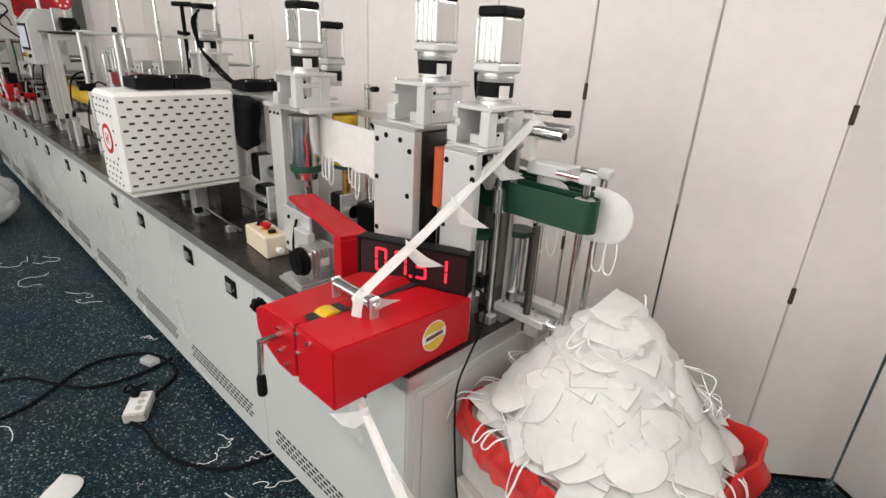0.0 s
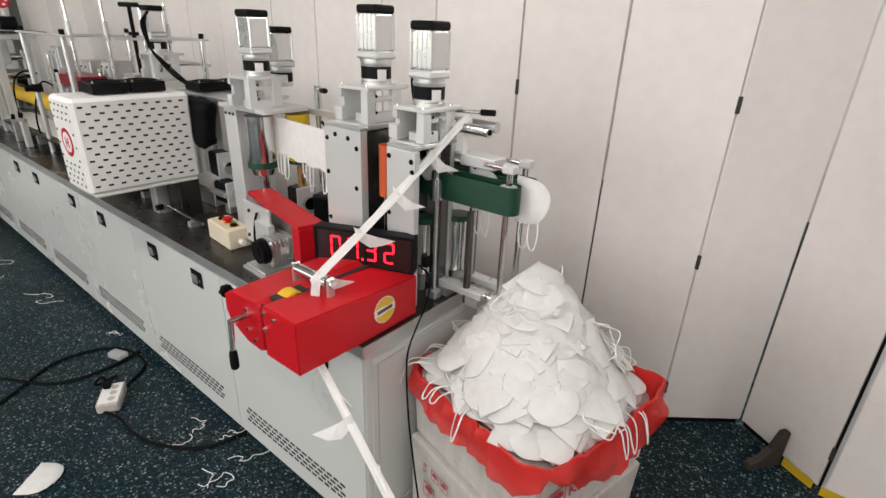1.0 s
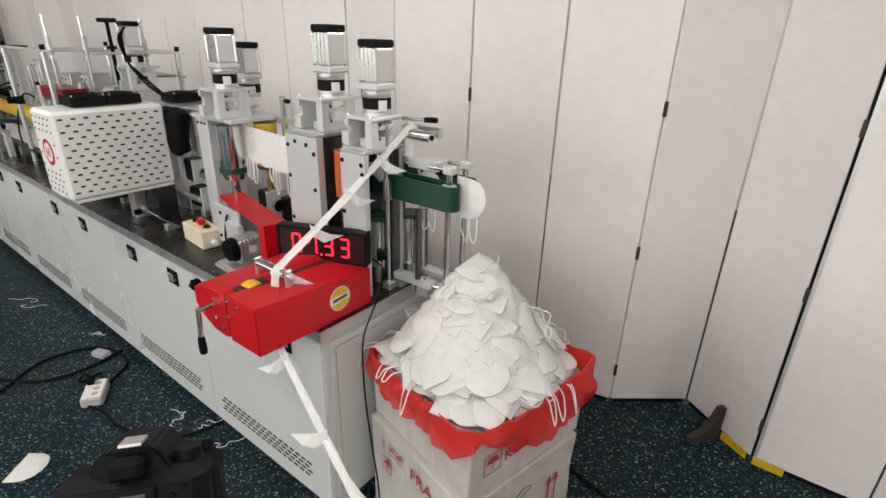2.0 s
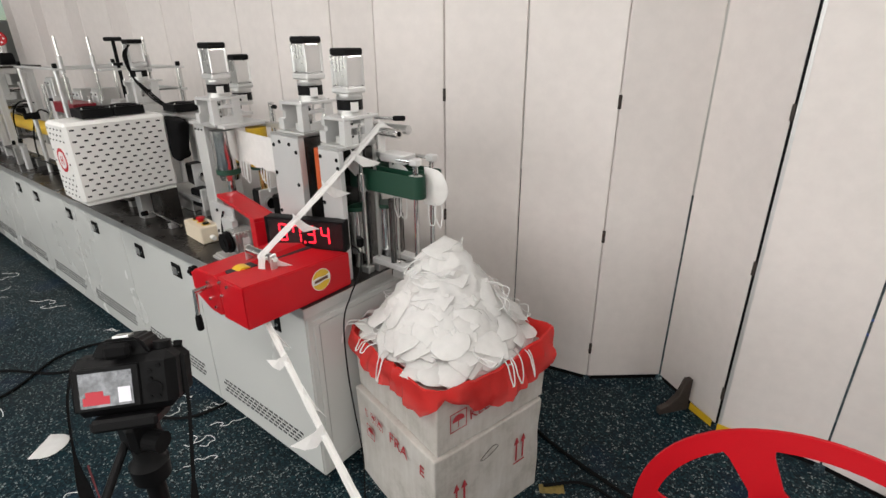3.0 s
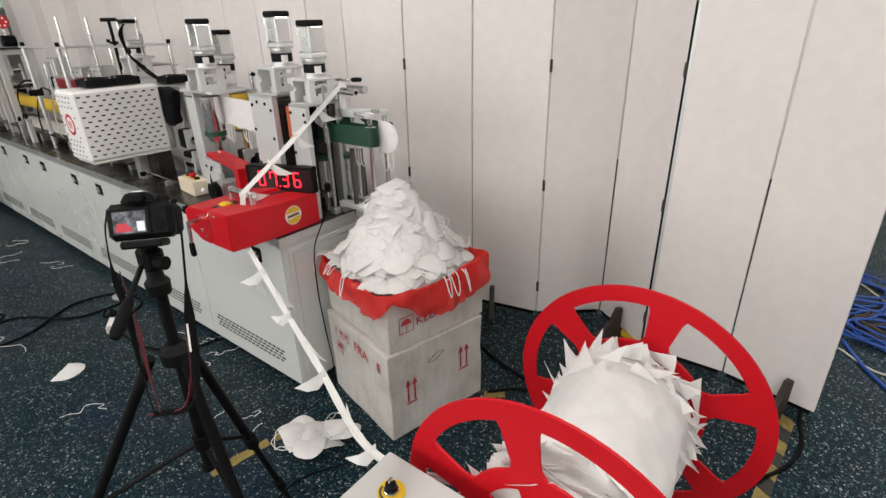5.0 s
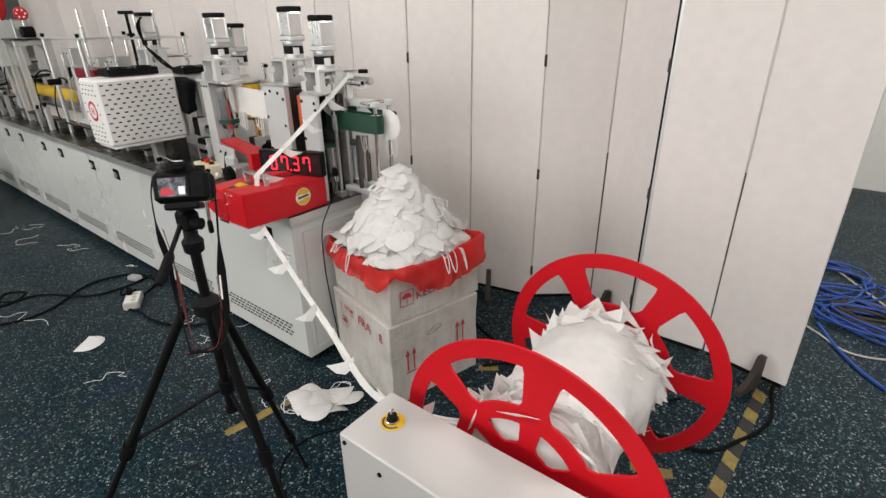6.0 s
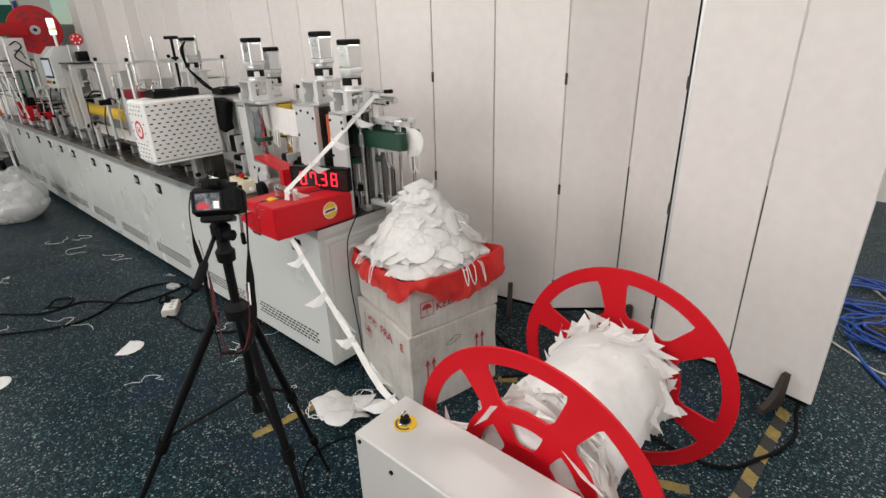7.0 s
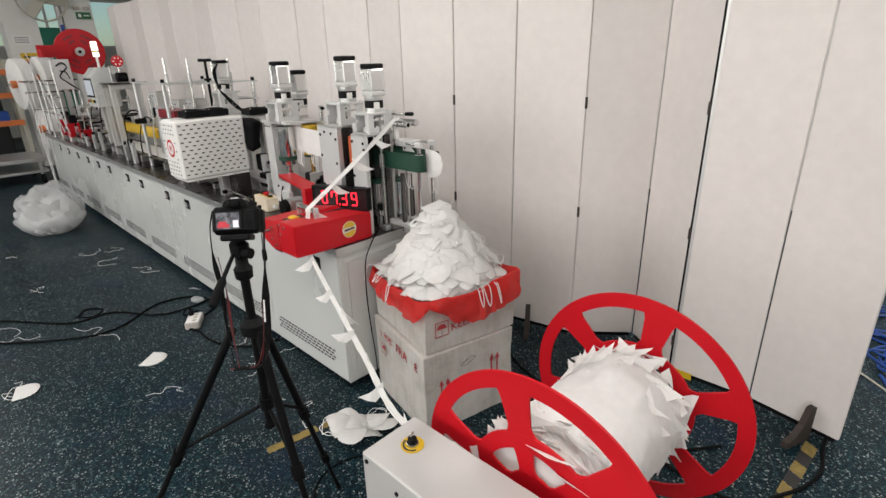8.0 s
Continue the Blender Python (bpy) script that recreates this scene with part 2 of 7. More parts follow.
def prism(bm, outline, axis, a, b):
    """A polygon drawn out along an axis from a to b. Outline in the two other axes, in order."""
    def at(u, v, w):
        return {"x": (w, u, v), "y": (u, w, v), "z": (u, v, w)}[axis]
    lo = [bm.verts.new(at(u, v, a)) for u, v in outline]
    hi = [bm.verts.new(at(u, v, b)) for u, v in outline]
    n = len(outline)
    fs = [bm.faces.new(lo), bm.faces.new(hi)] + [bm.faces.new((lo[i], lo[(i + 1) % n], hi[(i + 1) % n], hi[i])) for i in range(n)]
    bmesh.ops.recalc_face_normals(bm, faces=fs)
    return bm


def lathe(bm, prof, centre, seg=28, axis="z"):
    """A turned shape from (radius, height) pairs."""
    rings = []
    for r, h in prof:
        ring = []
        for k in range(seg):
            a = 2 * math.pi * k / seg
            u, v = r * math.cos(a), r * math.sin(a)
            p = {"z": (u, v, h), "y": (u, h, v), "x": (h, u, v)}[axis]
            ring.append(bm.verts.new(Vector(centre) + Vector(p)))
        rings.append(ring)
    fs = []
    for a, b in zip(rings, rings[1:]):
        for k in range(seg):
            fs.append(bm.faces.new((a[k], a[(k + 1) % seg], b[(k + 1) % seg], b[k])))
    fs.append(bm.faces.new(rings[0]))
    fs.append(bm.faces.new(rings[-1]))
    bmesh.ops.recalc_face_normals(bm, faces=fs)
    return bm


def thing(name, label, category, at=(0, 0, 0), rz=0.0, group="", kind=""):
    e = new(name)
    e.empty_display_size = 0.05
    e.matrix_basis = pose(*at, 0, 0, rz)
    return tagged(e, label, category, group, kind)


def part(name, bm, material, parent=None, label="", smooth=False):
    me = bpy.data.meshes.new(name)
    bm.to_mesh(me)
    bm.free()
    me.materials.append(material)
    if smooth:
        for p in me.polygons:
            p.use_smooth = True
        me.set_sharp_from_angle(angle=radians(38))
    ob = new(name, me)
    if parent:
        ob.parent = parent
    return tagged(ob, label)


def B(*boxes, bev=0.0):
    """A bmesh of several boxes."""
    bm = bmesh.new()
    for b in boxes:
        bx(bm, *b, bev=bev)
    return bm


def C(*cyls, seg=20):
    bm = bmesh.new()
    for c in cyls:
        cy(bm, *c, seg=seg)
    return bm


def bolt(parent, p, d, r=0.006, h=0.004, material=None):
    p, d = Vector(p), Vector(d)
    return part("bolt", C((p, p + d * h, r, r * 0.85), seg=10), material or RUBBER, parent)


def fy(x):
    """How far the machine's line has swung back at x."""
    return 0.0113 * (-0.9 - x)


# ---- the hall ----
def hall():
    f = part("floor", B((-17, 7, -7, 6.5, -0.1, 0.0)), FLOOR)
    tagged(f, "speckled teal-blue vinyl floor, worn and dusty", "floor", kind="structure")
    c = part("ceiling", B((-17, 7, -7, 6.5, 4.3, 4.45)), HALL)
    tagged(c, "plain off-white hall ceiling", "ceiling", kind="structure")
    w = part("wall_north", B((-17, 7, 6.5, 6.7, 0, 4.3)), HALL)
    tagged(w, "plain off-white hall wall", "wall", kind="structure")
    w = part("wall_east", B((7, 7.2, -7, 6.7, 0, 4.3)), HALL)
    tagged(w, "plain off-white hall wall", "wall", kind="structure")
    w = part("wall_west", B((-17.2, -17, -7, 6.7, 0, 2.3), (-17.2, -17, -7, 6.7, 3.6, 4.3), (-17.2, -17, -7, 0.5, 2.3, 3.6), (-17.2, -17, 5.5, 6.7, 2.3, 3.6)), HALL)
    tagged(w, "plain off-white hall wall with a high window", "wall", kind="structure")
    south = [(-17, 7, -7.2, -7, 0, 1.2), (-17, 7, -7.2, -7, 3.8, 4.3)]
    edges = [-17, -11.2, -6.8, -5.2, -0.8, 0.8, 5.2, 7]
    for a, b in zip(edges[::2], edges[1::2]):
        south.append((a, b, -7.2, -7, 1.2, 3.8))
    w = part("wall_south", B(*south), HALL)
    tagged(w, "off-white hall wall out of view, with three added tall windows", "wall", kind="structure")
    # unseen windows, added to go with the daylight lamps
    for i, wx in enumerate((-9.0, -3.0, 3.0)):
        win = thing("window_%d" % (i + 1), "tall white-framed hall window, unseen, added to suit the daylight", "window", (wx, -7.1, 1.2), kind="structure")
        part("window_frame", B((-2.2, 2.2, -0.04, 0.04, 0, 0.06), (-2.2, 2.2, -0.04, 0.04, 2.54, 2.6), (-2.2, -2.14, -0.04, 0.04, 0.06, 2.54), (2.14, 2.2, -0.04, 0.04, 0.06, 2.54), (-0.03, 0.03, -0.04, 0.04, 0.06, 2.54)), WHITE, win)
        for sx in (-1.085, 1.085):
            g = part("pane", B((sx - 1.05, sx + 1.05, -0.004, 0.004, 0.062, 2.538)), GLASS, win)
            g.visible_shadow = False
    win = thing("window_4", "high hall window with pale green glass", "window", (-17.1, 3.0, 2.3), kind="structure")
    part("window_frame", B((-0.04, 0.04, -2.5, 2.5, 0, 0.06), (-0.04, 0.04, -2.5, 2.5, 1.24, 1.3), (-0.04, 0.04, -2.5, -2.44, 0.06, 1.24), (-0.04, 0.04, 2.44, 2.5, 0.06, 1.24), (-0.04, 0.04, -0.03, 0.03, 0.06, 1.24)), WHITE, win)
    for sy in (-1.235, 1.235):
        g = part("pane", B((-0.004, 0.004, sy - 1.2, sy + 1.2, 0.062, 1.238)), GLASS, win)
        g.visible_shadow = False
    # fittings out of view, made up to match the lamps under the ceiling
    for lx, ly in ((-8.0, -1.2), (-2.2, -1.0), (1.6, -1.2), (5.6, 0.6), (-3.2, -4.4), (1.6, 3.6), (-8.0, 4.2)):
        t = thing("ceiling_light", "white twin-tube fluorescent ceiling fitting, unseen, added to suit the fill lamps", "ceiling light", (lx, ly, 4.1), group="ceiling lights")
        part("housing", B((-1.25, 1.25, -0.17, 0.17, 0.04, 0.2), bev=0.01), WHITE, t)
        for s in (-0.08, 0.08):
            part("tube", C(((-1.2, s, 0.018), (1.2, s, 0.018), 0.014), seg=10), LAMPW, t)


hall()


# ---- the folding partition ----
SCREEN_EDGES = [(1.410, 2.125), (0.998, 2.215), (0.566, 2.215), (0.226, 2.462), (-0.100, 2.200), (-0.548, 2.118), (-0.966, 2.012)]
px_line = [-1.39, -1.80, -2.28, -2.78, -3.30, -3.85, -4.35, -4.9, -5.42, -5.95, -6.45, -7.0, -7.5, -8.05]
for i, x in enumerate(px_line):
    SCREEN_EDGES.append((x, 1.955 + (0.035 if i % 2 else -0.02) + fy(x) * 0.7))
PANEL_TOP = 2.62


def partition():
    e = SCREEN_EDGES
    th = 0.022
    for i, ((xa, ya), (xb, yb)) in enumerate(zip(e, e[1:])):
        a, b = Vector((xa, ya, 0)), Vector((xb, yb, 0))
        d = b - a
        ang = math.degrees(math.atan2(d.y, d.x))
        lab = "tall off-white folding partition panel with hinged edges"
        if i == 0:
            lab = "off-white end panel of the folding partition, with a foot"
        t = thing("partition_panel", lab, "partition", (xa, ya, 0), ang, group="folding partition")
        L = d.length
        part("leaf", B((0.004, L - 0.004, -th, 0, 0.035, PANEL_TOP), bev=0.003), PANEL, t)
        # black strip for the band of shadow below the leaf
        part("bottom_rail", B((0.02, L - 0.02, -th + 0.003, -0.003, 0.012, 0.035)), RUBBER, t)
        if i in (1, 3, 5):
            for z in (0.22, 0.885, 1.545, 2.2):
                part("hinge", B((L - 0.007, L + 0.007, -0.006, 0.007, z - 0.032, z + 0.032), bev=0.002), WOODY, t)
        if i == 1:
            # the fold's shadow gap is drawn as a dark strip
            part("edge_seal", B((L - 0.0095, L + 0.001, -0.004, 0.002, 0.04, PANEL_TOP - 0.01)), RUBBER, t, "dark strip painting the shadow gap along the hinged edge")
            part("edge_strip", B((L - 0.024, L - 0.010, -0.002, 0.003, 0.04, PANEL_TOP - 0.01)), ALU_LIGHT, t)


partition()


def foot_wedge(at, rz, label, sx=1.0):
    bm = bmesh.new()
    prism(bm, [(0, 0), (0.17, 0), (0.17, 0.035), (0.12, 0.05), (0.07, 0.10), (0.035, 0.19), (0, 0.19)], "y", -0.016, 0.016)
    bmesh.ops.bevel(bm, geom=bm.edges[:], offset=0.003, segments=1, affect="EDGES")
    ob = part("partition_foot", bm, WOODY)
    ob.matrix_basis = pose(*at, 0, 0, rz)
    tagged(ob, label, "partition foot", "partition feet")


foot_wedge((0.41, 2.30, 0), -128, "dark worn wooden foot wedged against the partition")
foot_wedge((1.285, 2.105, 0), -112, "dark worn wooden foot wedged against the partition's end panel")
foot_wedge((-0.375, 2.10, 0), -60, "dark worn wooden foot behind the carton")


# ---- the machine's cabinet ----
X0, X1, Y0, Y1, TZ = -8.1, -0.70, 0.80, 1.40, 0.90


def cabinet():
    t = thing("machine_cabinet", "long pale grey steel machine cabinet with dark steel tabletop", "machine", (X1, Y0, 0), -0.65)
    L, D = X1 - X0, Y1 - Y0
    part("body", B((-L, 0, 0.004, D, 0.068, 0.868), bev=0.004), CREAM, t)
    # dark strip standing in for the shade in the gap under the body
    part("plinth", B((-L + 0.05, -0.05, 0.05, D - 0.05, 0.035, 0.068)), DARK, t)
    part("tabletop", B((-L - 0.01, 0.012, -0.012, D + 0.012, 0.868, TZ), bev=0.003), STEEL_TOP, t)
    part("table_rim", B((-L - 0.012, 0.015, -0.016, -0.0125, 0.862, TZ + 0.001)), ALU, t, "thin bright steel edge strip")
    part("end_rim", B((0.0125, 0.017, -0.012, D + 0.012, 0.862, TZ + 0.001)), ALU, t, "thin bright steel edge strip")
    # doors along the front, a pair to each bay
    seams = [0.0, 0.83, 1.66, 2.49, 3.32, 4.15, 4.98, 5.81, 6.64, 7.38]
    latch_x = [0.21, 0.625, 1.02, 1.435, 2.05, 2.49, 3.16, 3.58, 4.21, 4.65, 5.10, 5.6, 6.1, 6.6]
    for a, b in zip(seams, seams[1:]):
        part("door_panel", B((-b + 0.003, -a - 0.003, -0.003, 0.0035, 0.085, 0.855), bev=0.0015), CREAM, t)
        v0 = -a - 0.12
        bm = bmesh.new()
        rows, n = 4, 17
        for r in range(rows):
            for k in range(n):
                x = v0 - 0.64 + k * 0.0375 + (0.018 if r % 2 else 0)
                bx(bm, x, x + 0.026, -0.0045, -0.0028, 0.168 + r * 0.022, 0.178 + r * 0.022)
        part("vent", bm, DARK, t, "rows of dark punched slots")
    for x in latch_x:
        lt = part("latch", B((-x - 0.044, -x + 0.044, -0.009, -0.003, 0.733, 0.807), bev=0.003), RUBBER, t, "black flush paddle latch")
        part("paddle", B((-x - 0.030, -x + 0.012, -0.013, -0.009, 0.748, 0.786), bev=0.003), ALU, lt)
        part("key_cylinder", C(((-x + 0.027, -0.009, 0.768), (-x + 0.027, -0.013, 0.768), 0.009), seg=14), CHROME, lt)
    # framed end face
    part("end_frame", B((0.0, 0.006, 0.03, D - 0.03, 0.10, 0.125), (0.0, 0.006, 0.03, D - 0.03, 0.805, 0.83), (0.0, 0.006, 0.03, 0.055, 0.125, 0.805), (0.0, 0.006, D - 0.055, D - 0.03, 0.125, 0.805), bev=0.002), CREAM, t)
    part("end_panel", B((0.0, 0.004, 0.058, D - 0.058, 0.128, 0.802)), CREAM, t)
    for k in range(9):
        for y in (0.09, D - 0.09):
            x = -0.08 - k * 0.9
            ft = part("caster", C(((x, y - 0.014, 0.026), (x, y + 0.014, 0.026), 0.026), seg=16), RUBBER, t)
            part("fork", B((x - 0.018, x + 0.018, y - 0.018, y + 0.018, 0.046, 0.054)), ALU, ft)


cabinet()


# ---- servo heads and tooling on the table ----
def servo(at, scale=1.0, label="silver servo motor with black cap on a planetary gearbox", rz=0.0):
    """A servo motor on its gearbox; at is the foot of the gearbox."""
    t = thing("servo_motor", label, "motor", at, rz, "servo motors")
    t.scale = (1, 1, 1)
    s = scale
    h = 0.045 * s
    part("gearbox", lathe(bmesh.new(), [(0.050 * s, 0), (0.050 * s, 0.010), (0.048 * s, 0.012), (0.048 * s, 0.020)], (0, 0, 0)), ALU, t, smooth=True)
    part("gear_ring", lathe(bmesh.new(), [(0.0495 * s, 0.020), (0.0495 * s, 0.058)], (0, 0, 0), 32), BLACK, t, smooth=True)
    lb = bmesh.new()
    for k in range(4):
        a0, a1 = radians(-40 + k * 9), radians(-40 + (k + 1) * 9)
        q = [lb.verts.new((0.0505 * s * math.cos(g), 0.0505 * s * math.sin(g), z)) for g, z in ((a0, 0.016), (a1, 0.016), (a1, 0.050), (a0, 0.050))]
        lb.faces.new(q)
    part("type_label", lb, LABEL, t, "small white printed label")
    part("gear_collar", lathe(bmesh.new(), [(0.0495 * s, 0.058), (0.051 * s, 0.060), (0.051 * s, 0.070), (0.049 * s, 0.072), (0.049 * s, 0.080)], (0, 0, 0), 32), ALU, t, smooth=True)
    part("flange", B((-h - 0.003, h + 0.003, -h - 0.003, h + 0.003, 0.080, 0.105), bev=0.006), ALU_LIGHT, t)
    for k in (-1, 1):
        for l in (-1, 1):
            bolt(t, (k * (h - 0.008), l * (h - 0.008), 0.105), (0, 0, 1), 0.005, 0.006)
    bm = bmesh.new()
    bx(bm, -h + 0.004, h - 0.004, -h + 0.004, h - 0.004, 0.105, 0.215, bev=0.006, seg=2)
    for q in (-0.018, 0.0, 0.018):
        fin = prism(bmesh.new(), [(q * s - 0.004, -h + 0.002), (q * s + 0.004, -h + 0.002), (q * s + 0.004, h - 0.002), (q * s - 0.004, h - 0.002)], "z", 0.107, 0.213)
        part("cooling_fin", fin, STATOR, t)
    for sx in (-1, 1):
        for sy in (-1, 1):
            bx(bm, sx * h - 0.012 if sx > 0 else sx * h, sx * h if sx > 0 else sx * h + 0.012, sy * h - 0.012 if sy > 0 else sy * h, sy * h if sy > 0 else sy * h + 0.012, 0.106, 0.214, bev=0.003)
    part("stator", bm, STATOR, t, "ribbed bright motor body")
    part("cap", B((-h, h, -h, h, 0.215, 0.240), bev=0.006), BLACK, t, "black plastic encoder cap")
    bm = bmesh.new()
    tube(bm, smooth_path([(-h, 0, 0.10), (-h - 0.03, 0.01, 0.09), (-h - 0.035, 0.015, 0.04), (-h - 0.02, 0.02, -0.03)], 6), 0.006, 6)
    part("cable", bm, RUBBER, t, smooth=True)
    return t


servo((-0.795, 1.19, 1.550))
servo((-1.025, 1.19, 1.592))
servo((-1.665, 1.155, 1.572), 1.02)
servo((-1.755, 1.33, 1.515), 0.95, "silver servo motor standing behind another head")
servo((-2.90, 1.33, 1.592), 1.0, "silver servo motor with thick black cables")


def yoke(at, w, d, h, label):
    """An open bracket under a motor: two thick cheeks, one with a small window, a stepped foot and a top plate."""
    t = thing("motor_bracket", label, "bracket", at, 0, "motor brackets")
    part("top_plate", B((-w / 2, w / 2 + 0.004, -d / 2, d / 2 + 0.030, h - 0.012, h), bev=0.002), ALU_LIGHT, t)
    z1 = h - 0.0125
    bm = bmesh.new()
    prism(bm, [(-d / 2, 0.0), (d / 2, 0.0), (d / 2, z1), (-d / 2, z1), (-d / 2, z1 - 0.022), (-d / 2 + 0.012, z1 - 0.028), (-d / 2 + 0.012, 0.048), (-d / 2, 0.042)], "x", -w / 2, -w / 2 + 0.018)
    part("cheek", bm, ALU_LIGHT, t)
    x0, x1 = w / 2 - 0.020, w / 2
    part("front_post", B((x0 - 0.012, x1, -d / 2, -d / 2 + 0.034, 0.0, z1), bev=0.002), ALU_LIGHT, t)
    part("rear_post", B((x0, x1, d / 2 - 0.045, d / 2, 0.0, z1), bev=0.002), ALU_LIGHT, t)
    part("sill", B((x0, x1, -d / 2 + 0.0345, d / 2 - 0.0455, 0.0, 0.034), bev=0.002), ALU_LIGHT, t)
    part("cross_bar", B((x0, x1, -d / 2 + 0.0345, d / 2 - 0.0455, h * 0.58, h * 0.72), bev=0.002), ALU_LIGHT, t)
    part("foot_plate", B((-w / 2 - 0.012, w / 2 + 0.008, -d / 2 - 0.006, d / 2 + 0.006, -0.012, -0.0005), bev=0.002), ALU, t)
    part("foot_step", B((-w / 2 - 0.024, -w / 2 - 0.0005, -d / 2 + 0.004, d / 2 - 0.02, 0.0, 0.044), bev=0.003), ALU_LIGHT, t)
    part("coupling", C(((0, 0, 0.0), (0, 0, h - 0.0145), 0.022), seg=18), CHROME, t, smooth=True)
    part("coupling_block", B((-0.02, 0.02, -0.05, -0.0225, 0.0, 0.026), bev=0.002), ALU, t)
    for q in (-0.03, 0.0, 0.03):
        bolt(t, (q, d / 2 - 0.03, 0.0), (0, 0, 1), 0.006, 0.010, CHROME)
    for v in (0.3, 0.75):
        bolt(t, (x1, -d / 2 + 0.04, v * h), (1, 0, 0), 0.005, 0.002)
    for s in (-1, 1):
        for q in (-1, 1):
            bolt(t, (s * (w / 2 - 0.012), q * (d / 2 - 0.01), h), (0, 0, 1), 0.004, 0.005, CHROME)
    return t


yoke((-0.795, 1.17, 1.448), 0.128, 0.15, 0.102, "milled aluminium bracket carrying a motor")
yoke((-1.030, 1.165, 1.478), 0.140, 0.16, 0.114, "milled aluminium bracket carrying a motor")
yoke((-1.675, 1.145, 1.452), 0.145, 0.15, 0.120, "milled aluminium bracket carrying a motor")
yoke((-2.90, 1.33, 1.46), 0.15, 0.15, 0.132, "milled aluminium bracket carrying a motor")


def head_block(name, label, x0, x1, y0, y1, z1, holes, plate=0.032, shut=True):
    """A tool head: a thick bolted front plate and a polished body set back behind it, its sides coloured dark for
    shade.
    """
    t = thing(name, label, "machine head", ((x0 + x1) / 2, y0, TZ))
    w, d, h = (x1 - x0) / 2, y1 - y0, z1 - TZ
    part("front_plate", B((-w, w, 0, plate, 0.0, h), bev=0.002), ALU_LIGHT, t)
    # side faces get dark steel to paint in their shade and dark reflections
    part("side_plate", B((w - 0.022, w - 0.004, plate + 0.0005 if shut else d - 0.04, d, 0.0, h - 0.004), bev=0.002), DARKSTEEL, t, "polished steel side plate, its shade and dark reflection put into the colour")
    part("side_plate", B((-w + 0.004, -w + 0.022, plate + 0.0005, d, 0.0, h - 0.004), bev=0.002), DARKSTEEL, t, "polished steel side plate, its shade and dark reflection put into the colour")
    part("rear_plate", B((-w, w, d + 0.0005, d + 0.018, 0.0, h), bev=0.002), ALU, t)
    part("top_plate", B((-w, w, 0.001, d + 0.018, h + 0.0005, h + 0.012), bev=0.002), ALU, t)
    for u, v in holes:
        bolt(t, (u * w, 0, v * h), (0, -1, 0), 0.0085, 0.003)
    return t


head_block("cutting_station", "bolted silver steel ultrasonic cutting head with black screws", -1.138, -0.960, 1.05, 1.26, 1.458, [(-0.82, 0.93), (-0.35, 0.96), (0.35, 0.95), (0.8, 0.9), (-0.84, 0.72), (0.74, 0.66), (-0.84, 0.42), (0.6, 0.38), (-0.85, 0.12), (0.6, 0.1)])
head_block("nip_station", "narrow silver feed head plate with small screws", -0.853, -0.735, 1.06, 1.24, 1.430, [(-0.8, 0.95), (0.75, 0.94), (-0.82, 0.6), (0.82, 0.88), (0.82, 0.35), (-0.8, 0.1)], 0.024, False)
# orange roller between the two heads
t = thing("orange_roller", "orange urethane roller between two heads", "roller", (-0.902, 1.112, TZ))
part("sleeve", C(((0, 0, 0.35), (0, 0, 0.52), 0.026)), ORANGE, t, smooth=True)
part("shaft", C(((0, 0, 0.0), (0, 0, 0.3495), 0.012)), CHROME, t, smooth=True)


# ---- the folded-mask bin: two cartons, a red bag and the pile ----
BOX_AT, BOX_RZ = (-0.128, 0.866, 0), -14.0
LOW_AT = (-0.122, 0.842, 0)
BW, BD = 0.548, 0.55      # along -x' and +y' from the near corner


def text(body, size, material, parent, m, depth=0.0006, label="", name="lettering"):
    cu = bpy.data.curves.new("lettering", "FONT")
    cu.body, cu.size, cu.extrude = body, size, depth
    cu.resolution_u = 3
    ob = bpy.data.objects.new("tmp_text", cu)
    scene.collection.objects.link(ob)
    dg = bpy.context.evaluated_depsgraph_get()
    me = bpy.data.meshes.new_from_object(ob.evaluated_get(dg))
    bpy.data.objects.remove(ob)
    me.materials.clear()
    me.materials.append(material)
    o = new(name, me)
    o.parent = parent
    o.matrix_basis = m
    return tagged(o, label)


def carton(name, at, h, label):
    t = thing(name, label, "carton", at, BOX_RZ, "stacked cartons")
    n = 10
    bm = bmesh.new()
    bx(bm, -BW, 0, 0, BD, 0.0, h, bev=0.006, seg=2)
    bmesh.ops.subdivide_edges(bm, edges=[e for e in bm.edges if e.calc_length() > 0.2], cuts=n, use_grid_fill=True)
    for v in bm.verts:
        k = noise.noise(v.co * 5.0 + Vector(at) * 3) * 0.006
        v.co += Vector((k, k, k * 0.4 if 0.02 < v.co.z < h - 0.02 else 0))
    part("board", bm, CARD, t)
    return t


low = carton("carton", LOW_AT, 0.462, "worn grey-white export carton with red marks, taped")
up = carton("carton", (BOX_AT[0], BOX_AT[1], 0.464), 0.253, "worn grey-white carton standing on another, with a red bag in it")
FRONT = Matrix(((1, 0, 0, 0), (0, 0, -1, -0.0085), (0, 1, 0, 0), (0, 0, 0, 1)))   # face towards -y'
SIDE = Matrix(((0, 0, 1, 0.0085), (1, 0, 0, 0), (0, 1, 0, 0), (0, 0, 0, 1)))      # face towards +x'


